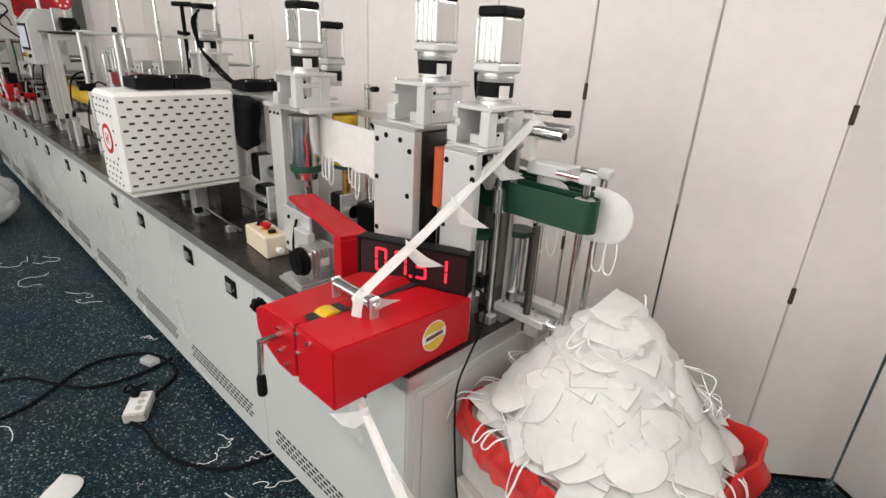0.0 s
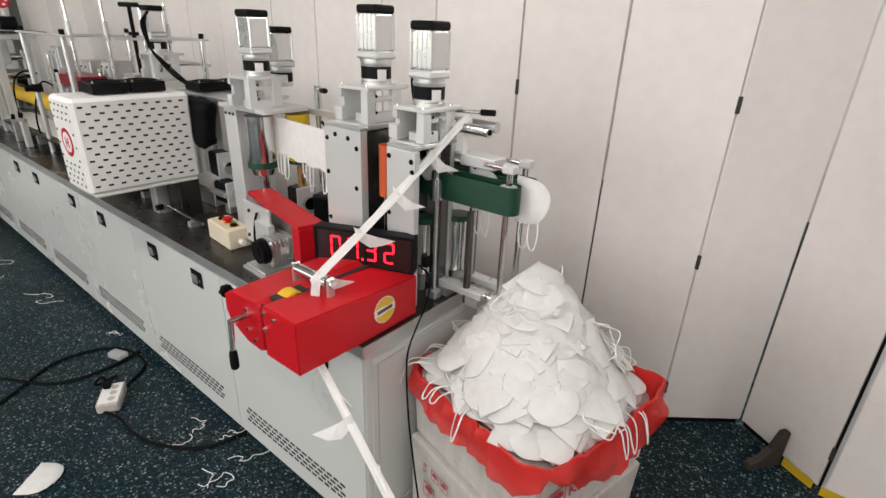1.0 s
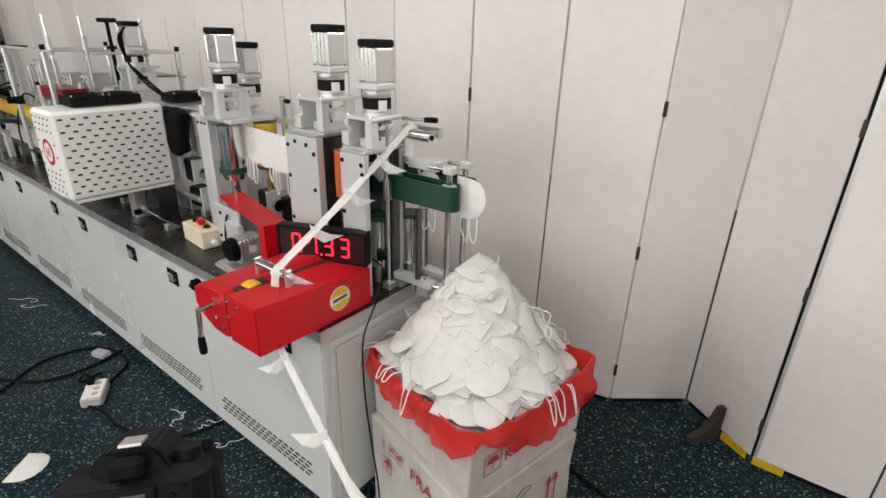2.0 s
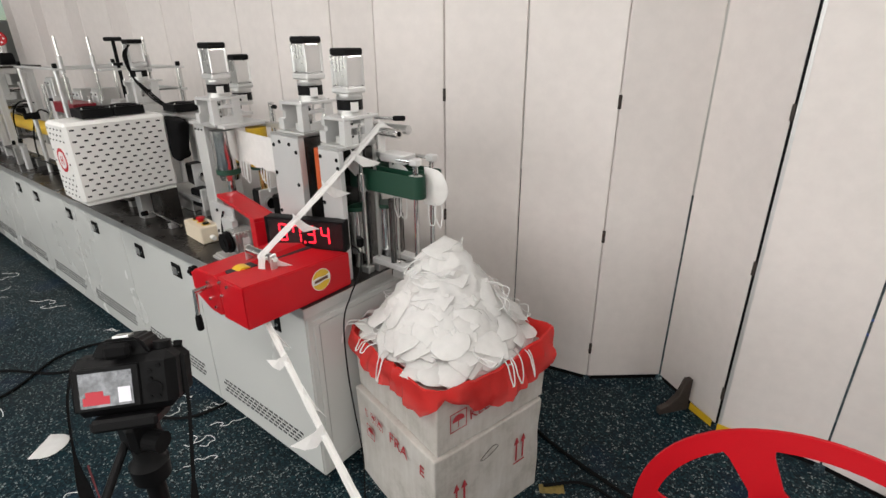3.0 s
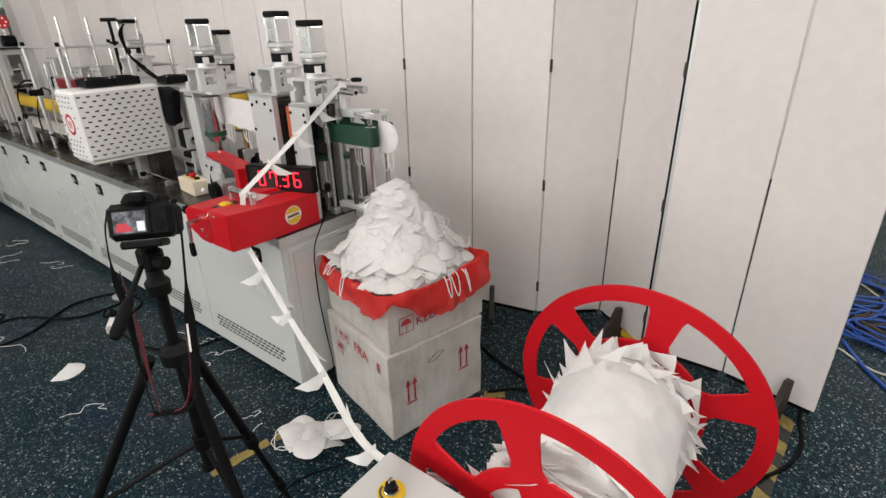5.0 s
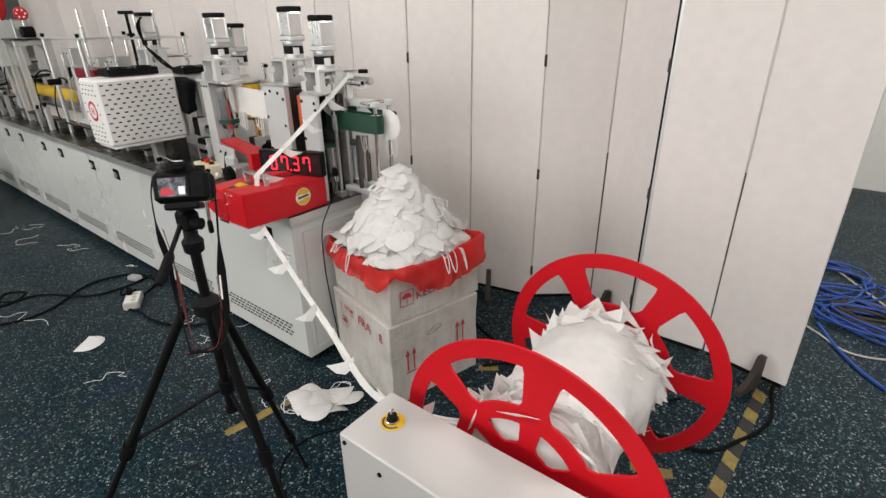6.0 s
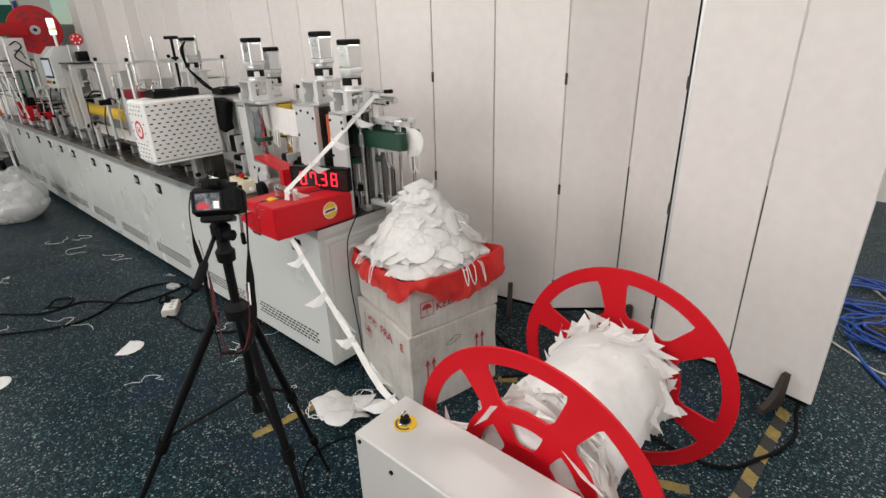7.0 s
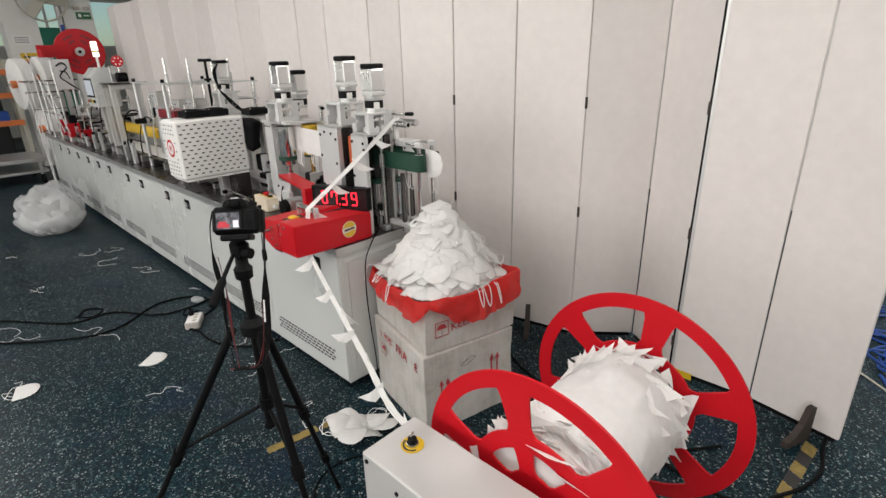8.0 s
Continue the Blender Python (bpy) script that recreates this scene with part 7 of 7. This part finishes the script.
# yellow tape along the foot of the partition at the hinge
for (xa, ya), (xb, yb) in (((0.43, 2.296), (0.548, 2.222)), ((0.575, 2.208), (0.70, 2.208))):
    d = Vector((xb - xa, yb - ya, 0))
    bm = bx(bmesh.new(), 0, d.length, -0.0035, -0.0005, 0.008, 0.050)
    o = part("trim", bm, YELLOW)
    o.matrix_basis = pose(xa, ya - 0.004, 0, 0, 0, math.degrees(math.atan2(d.y, d.x)))
    tagged(o, "yellow tape along the foot of the partition", "tape", kind="structure")


# ---- the bag of masks and the far hall ----
def mask_bag():
    t = thing("clear_bag", "clear plastic sack half full of white masks on the floor", "sack", (-5.85, 0.36, 0))
    def blob(r, h, k, seed):
        bm = bmesh.new()
        bmesh.ops.create_icosphere(bm, subdivisions=4, radius=1)
        for v in bm.verts:
            d = 1 + k * noise.noise(v.co * 2.2 + Vector((seed, 0, 0))) + k * 0.5 * noise.noise(v.co * 6 + Vector((0, seed, 0)))
            v.co = Vector((v.co.x * r * d, v.co.y * r * d, max(0.0, (v.co.z * 0.62 + 0.5) * h * d)))
        return bm
    part("filling", blob(0.29, 0.34, 0.16, 2), MASK, t, smooth=True)
    part("film", blob(0.33, 0.46, 0.22, 5), CLEAR, t, smooth=True)


mask_bag()


def far_hall():
    for y0, y1, lab in ((1.17, 1.68, "off-white square hall column with notices"), (2.10, 2.60, "off-white square hall column with an exit sign")):
        o = part("column", B((-11.5, -11.0, y0, y1, 0, 4.3), bev=0.004), HALL)
        tagged(o, lab, "column", kind="structure")
    t = thing("notice", "white paper notice on the column", "notice", (-10.998, 1.40, 2.20))
    part("sheet", B((0, 0.004, -0.16, 0.12, 0, 0.16)), LABEL, t)
    part("text_bar", B(*[(0.004, 0.005, -0.13, 0.08, 0.03 + k * 0.03, 0.04 + k * 0.03) for k in range(4)]), INKB, t)
    t = thing("warning_sign", "yellow and orange warning label on the column", "sign", (-10.998, 1.44, 1.94))
    part("plate", B((0, 0.004, -0.15, 0.12, 0, 0.12)), YELLOW, t)
    part("lower_band", B((0, 0.004, -0.15, 0.12, -0.12, -0.002)), ORW, t)
    part("text_bar", B((0.004, 0.005, -0.11, 0.08, 0.04, 0.07), (0.004, 0.005, -0.11, 0.08, -0.07, -0.04)), INKB, t)
    t = thing("exit_sign", "dark green exit sign with white symbols", "exit sign", (-10.998, 2.42, 2.66))
    part("plate", B((0, 0.02, -0.10, 0.14, 0, 0.12)), EXIT, t)
    part("symbol", B((0.02, 0.021, -0.07, -0.02, 0.03, 0.09), (0.02, 0.021, 0.02, 0.11, 0.05, 0.07)), LABEL, t)
    part("lamp_pair", B((0, 0.03, -0.12, -0.02, 0.16, 0.22), (0, 0.03, 0.04, 0.14, 0.16, 0.22), bev=0.01), GREYC, t)
    t = thing("wall_fan", "grey industrial fan on a bracket", "fan", (-10.85, 1.80, 2.98))
    bm = bmesh.new()
    tube(bm, [(0.0, 0.38 * math.cos(k * math.pi / 16), 0.38 * math.sin(k * math.pi / 16)) for k in range(33)], 0.018, 6)
    part("ring", bm, GREYC, t)
    for k in range(3):
        b = part("blade", bx(bmesh.new(), -0.012, 0.012, -0.09, 0.09, 0.05, 0.38, bev=0.008), GREYC, t)
        b.matrix_basis = Matrix.Rotation(k * 2 * math.pi / 3 + 0.4, 4, "X") @ Matrix.Rotation(0.4, 4, "Z")
    part("motor", C(((-0.12, 0, 0), (0.03, 0, 0), 0.08), seg=20), GREYC, t)
    part("arm", B((-0.14, -0.08, -0.05, 0.25, -0.03, 0.03)), GREYC, t)
    t = thing("cable_conduit", "blue-white cable conduit on the column", "conduit", (-10.99, 2.04, 0))
    part("pipe", C(((0, 0, 2.1), (0, 0, 2.9), 0.035), seg=12), LABEL, t)
    part("label", B((0.03, 0.04, -0.03, 0.03, 2.35, 2.55)), BLUEC, t)
    t = thing("green_machine", "large green machine housing at the hall's far side", "machine", (-13.2, 2.3, 0))
    part("housing", B((-1.0, 0, -0.75, 0.6, 0.3, 2.62), bev=0.03), GREENM, t)
    part("base", B((-1.1, 0.1, -0.8, 0.65, 0, 0.3), bev=0.02), ALU, t)
    t = thing("green_machine", "green machine with a pale cover at the hall's far side", "machine", (-13.0, 0.4, 0))
    part("housing", B((-0.8, 0, -0.6, 0.75, 1.7, 2.5), bev=0.03), GREENM, t)
    part("stand", B((-0.7, -0.1, -0.5, 0.65, 0, 1.7), bev=0.02), DARK, t)
    t = thing("orange_rack", "grey storage rack with orange beams", "rack", (-10.4, 0.35, 0))
    for x in (-0.5, 0.0):
        for y in (-1.2, 0.62):
            part("post", B((x - 0.035, x + 0.035, y - 0.035, y + 0.035, 0, 1.95)), GREYC, t)
    for z in (0.86, 1.32, 1.70):
        part("beam", B((0.036, 0.075, -1.2, 0.62, z, z + 0.09), bev=0.004), ORW, t)
        part("shelf", B((-0.5, 0.03, -1.15, 0.57, z + 0.02, z + 0.05)), GREYC, t)
    for k in range(5):
        b = part("stored_box", B((-10.8, -10.45, -0.65 + k * 0.30, -0.40 + k * 0.30, 0.91 + (k % 2) * 0.46, 1.10 + (k % 2) * 0.46), bev=0.006), DARK if k % 2 else BLUEC)
        tagged(b, "dark box stored on the orange rack", "box", "boxes on the rack")
    t = thing("pallet_cart", "low grey steel cart on wheels", "cart", (-9.6, 0.55, 0))
    part("deck", B((-0.55, 0.45, -0.6, 0.4, 0.36, 0.42), (-0.55, 0.45, -0.6, 0.4, 0.18, 0.22), bev=0.006), ALU, t)
    for x in (-0.5, 0.4):
        for y in (-0.5, 0.3):
            part("wheel", C(((x, y - 0.025, 0.075), (x, y + 0.025, 0.075), 0.075), seg=18), RUBBER, t)
            part("fork", B((x - 0.02, x + 0.02, y - 0.02, y + 0.02, 0.15, 0.36)), ALU, t)


far_hall()


# ---- the offcut web and the masks on the belt ----
WEB_TOP, WEB_NIP = Vector((-0.700, 1.25, 1.507)), Vector((-0.805, 0.742, 1.119))
WEB_OUT, WEB_END = Vector((-0.742, 0.665, 0.905)), Vector((0.402, 0.240, 0.765))


def web_run(name, pts, w, label, seed):
    bm = bmesh.new()
    P = smooth_path(pts, 10)
    prev = None
    for i, p in enumerate(P):
        d = (P[min(i + 1, len(P) - 1)] - P[max(i - 1, 0)]).normalized()
        side = d.cross(Vector((0.25, -0.55, 0.8))).normalized()
        side = (side + 0.18 * Vector((noise.noise(p * 9 + Vector((seed, 0, 0))), noise.noise(p * 9), 0))).normalized()
        n = side.cross(d).normalized()
        ww = w * (1 + 0.18 * noise.noise(p * 24 + Vector((0, seed, 0))))
        prof = [(-1, 0.0), (-0.45, 0.30), (0.1, 0.16), (0.5, 0.34), (1, 0.0), (0.4, -0.22), (-0.5, -0.26)]
        q = [bm.verts.new(p + side * ww * a + n * ww * b) for a, b in prof]
        if prev:
            for k in range(len(q)):
                bm.faces.new((prev[k], prev[(k + 1) % len(q)], q[(k + 1) % len(q)], q[k]))
        prev = q
    bmesh.ops.recalc_face_normals(bm, faces=bm.faces[:])
    o = part(name, bm, MASK, smooth=True)
    tagged(o, label, "web")


web_run("offcut_web", [(-0.690, 1.275, 1.46), (-0.697, 1.268, 1.497), WEB_TOP, WEB_TOP.lerp(WEB_NIP, 0.3) - Vector((0, 0, 0.004)), WEB_TOP.lerp(WEB_NIP, 0.65) - Vector((0, 0, 0.006)), WEB_NIP, (-0.803, 0.725, 1.10), (-0.80, 0.712, 1.04)], 0.0145, "white crumpled offcut web drawn down into the red unit", 1)
web_run("offcut_web", [(-0.760, 0.675, 0.93), WEB_OUT, WEB_OUT.lerp(WEB_END, 0.35) - Vector((0, 0, 0.012)), WEB_OUT.lerp(WEB_END, 0.7) - Vector((0, 0, 0.012)), WEB_END, (0.60, 0.30, 0.735), (0.74, 0.40, 0.72)], 0.0105, "white crumpled offcut web running out to the reel", 2)

FLAP_PITCH = 0.165
FLAPS = []
# the way of a flap: out of the feed head, over the bar, down, through the unit, out to the reel
WAY = [Vector((-0.80, 1.16, 1.36)), Vector((-0.74, 1.20, 1.44)), WEB_TOP, WEB_NIP, Vector((-0.79, 0.72, 1.02)), Vector((-0.76, 0.72, 0.99)), Vector((-0.77, 0.70, 0.96)), WEB_OUT, WEB_END, Vector((0.70, 0.36, 0.745))]
CUM = [0.0]
for a, b in zip(WAY, WAY[1:]):
    CUM.append(CUM[-1] + (b - a).length)
S_TOP = CUM[2]


def way_at(s):
    s = max(0.0, min(CUM[-1] - 1e-6, s))
    for i in range(len(WAY) - 1):
        if s <= CUM[i + 1]:
            return WAY[i].lerp(WAY[i + 1], (s - CUM[i]) / max(1e-9, CUM[i + 1] - CUM[i]))
    return WAY[-1]


def flap_meshes():
    out = []
    for seed in range(4):
        rnd = random.Random(seed + 60)
        L = 0.100 * rnd.uniform(0.85, 1.12)
        dz = rnd.uniform(-0.010, 0.010)
        pts = [Vector((-0.006, 0, 0.026)), Vector((0.0, 0, -0.014)), Vector((0.034, 0.006, -0.046)), Vector((L * 0.62, 0.010, -0.040 + dz)), Vector((L, 0.002, -0.026 + dz)), Vector((L * 0.55, 0.0, -0.014)), Vector((0.026, 0.0, 0.002))]
        bm = bmesh.new()
        A = [bm.verts.new(p) for p in pts]
        Bv = [bm.verts.new(p + Vector((0, 0.0014, 0))) for p in pts]
        for q in ((0, 1, 2, 6), (6, 2, 3, 5), (5, 3, 4)):
            bm.faces.new([A[i] for i in q])
            bm.faces.new([Bv[i] for i in q][::-1])
        n = len(pts)
        for i in range(n):
            j = (i + 1) % n
            bm.faces.new((A[i], Bv[i], Bv[j], A[j]))
        me = bpy.data.meshes.new("offcut_flap")
        bm.to_mesh(me)
        bm.free()
        me.materials.append(MASK)
        out.append(me)
    return out


FLAP_ME = flap_meshes()
N_FLAPS = int((CUM[-1] - S_TOP) / FLAP_PITCH)
for k in range(-8, N_FLAPS + 1):
    o = new("offcut_flap", FLAP_ME[k % 4])
    tagged(o, "pointed white flap on the moving offcut web", "flap", "flaps on the offcut web")
    FLAPS.append((k, o))

# masks carried out between the belts, one each second
BELT_Y = 1.2725
DROPS = []
for k in range(-1, 10):
    ob = new("face_mask", MASKS[(k + 2) % 6])
    tagged(ob, "white mask delivered by the green belts, dropping on the pile", "face mask", "masks on the belt")
    bm = bmesh.new()
    rnd = random.Random(200 + k)
    for s in (-0.012, 0.020):
        # loops hang from the mask's lower edge
        x0 = s
        tube(bm, smooth_path([(x0 - 0.018, -0.060, 0.004), (x0 - 0.020, -0.105, 0.006), (x0 - 0.006 + rnd.uniform(-.008, .008), -0.150, 0.004), (x0 + 0.006, -0.148, 0.002), (x0 + 0.012, -0.100, 0.0), (x0 + 0.010, -0.060, 0.003)], 5), 0.0024, 5, 0.7)
    part("ear_loop", bm, LOOP, ob, smooth=True)
    DROPS.append((k, ob))


# ---- what moves ----
REEL_ANGLE_AT_6, REEL_RATE = 4.0, 40.0


def count_at(t):
    """The last digit: it steps up each second, first at 0.25 s."""
    return 1 + max(0, math.floor(t + 0.75))


def along(ph):
    """A mask's place on the belts, phase by phase, till it stands out past their ends."""
    return -0.445 + 0.18 * min(0.0, ph)


def motions():
    walk(REEL, [(k * 0.5, pose(RX, RY0, RZ, 0, -(REEL_ANGLE_AT_6 + REEL_RATE * (k * 0.5 - 6)), 0)) for k in range(17)])
    # flaps of the offcut web
    for k, o in FLAPS:
        rows = []
        for i in range(33):
            t = i * 0.25
            s = S_TOP + FLAP_PITCH * (k + t)
            p = way_at(s)
            nip = (s - CUM[3]) / (CUM[7] - CUM[3])
            turn = 38 + (315 if k % 2 else 165) * max(0.0, min(1.0, nip))
            sway = 14 * math.sin(3.1 * t + k * 2.0)
            if s < S_TOP:
                turn += 20
            tip = 3 + 8 * math.sin(2.3 * t + k) if nip < 0.5 else 6 + 8 * math.sin(2.7 * t + k)
            rows.append((t, Matrix.Translation(p) @ Matrix.Rotation(radians(turn + sway), 4, "Z") @ Matrix.Rotation(radians(tip), 4, "Y")))
        walk(o, rows)
    # masks: along the belt, off its end, down on the pile and into its side
    for k, o in DROPS:
        up = Matrix.Rotation(radians(90), 4, "X")
        rows = []
        side = 1 if k % 2 else -1
        land = Vector((-0.358 + 0.02 * side, 1.200, 1.108))
        rest = Vector((-0.366 + 0.012 * side, 1.180, 1.090))
        sunk = Vector((-0.346, 1.190, 1.055))
        marks = [(n + f, Vector((along(n + f), BELT_Y, 1.293)), 0, 0, 0) for n in (-4, -2) for f in (0.5, 1.0)]
        marks += [(0.0, Vector((along(0), BELT_Y, 1.293)), 0, 0, 0), (0.28, Vector((along(0.28) + 0.006, BELT_Y, 1.291)), 4, 0, 0),
                  (0.40, Vector((-0.362, 1.262, 1.225)), 17, 4, 6), (0.50, land, 14 if side > 0 else -8, -20, 14), (0.68, land + Vector((0.004, -0.006, -0.006)), 16 if side > 0 else -6, -28, 16),
                  (0.90, rest, 30, -54, 20), (1.15, sunk, 36, -78, 24)]
        ts = sorted(set([0.0, 8.0] + [round(k + m[0], 3) for m in marks if 0 < k + m[0] < 8]))
        for t in ts:
            ph = t - k
            if ph <= marks[0][0]:
                p, a, b, c = Vector((along(-3.5), BELT_Y, 1.293)), 0, 0, 0
            elif ph >= marks[-1][0]:
                _, p, a, b, c = marks[-1]
            else:
                for m0, m1 in zip(marks, marks[1:]):
                    if m0[0] <= ph <= m1[0]:
                        u = (ph - m0[0]) / (m1[0] - m0[0])
                        p = m0[1].lerp(m1[1], u)
                        a, b, c = (m0[i] + (m1[i] - m0[i]) * u for i in (2, 3, 4))
                        break
            rows.append((t, Matrix.Translation(p) @ Matrix.Rotation(radians(c), 4, "Z") @ Matrix.Rotation(radians(b), 4, "X") @ Matrix.Rotation(radians(a), 4, "Y") @ up))
        walk(o, rows)
    # the counter's last digit: segments that are off sink behind the dark face
    steps = [(0.0, 1)] + [(0.25 + n, n + 2) for n in range(8)]
    for name, o in MOVING_SEGMENTS.items():
        rows = []
        for i, (t, n) in enumerate(steps):
            y = 0.0 if name in SEG[str(n)] else 0.0035
            if t > 0:
                prev = 0.0 if name in SEG[str(steps[i - 1][1])] else 0.0035
                rows.append((t - 0.034, pose(0, prev, 0)))
            rows.append((t, pose(0, y, 0)))
        rows.append((8.0, rows[-1][1]))
        walk(o, rows)


motions()
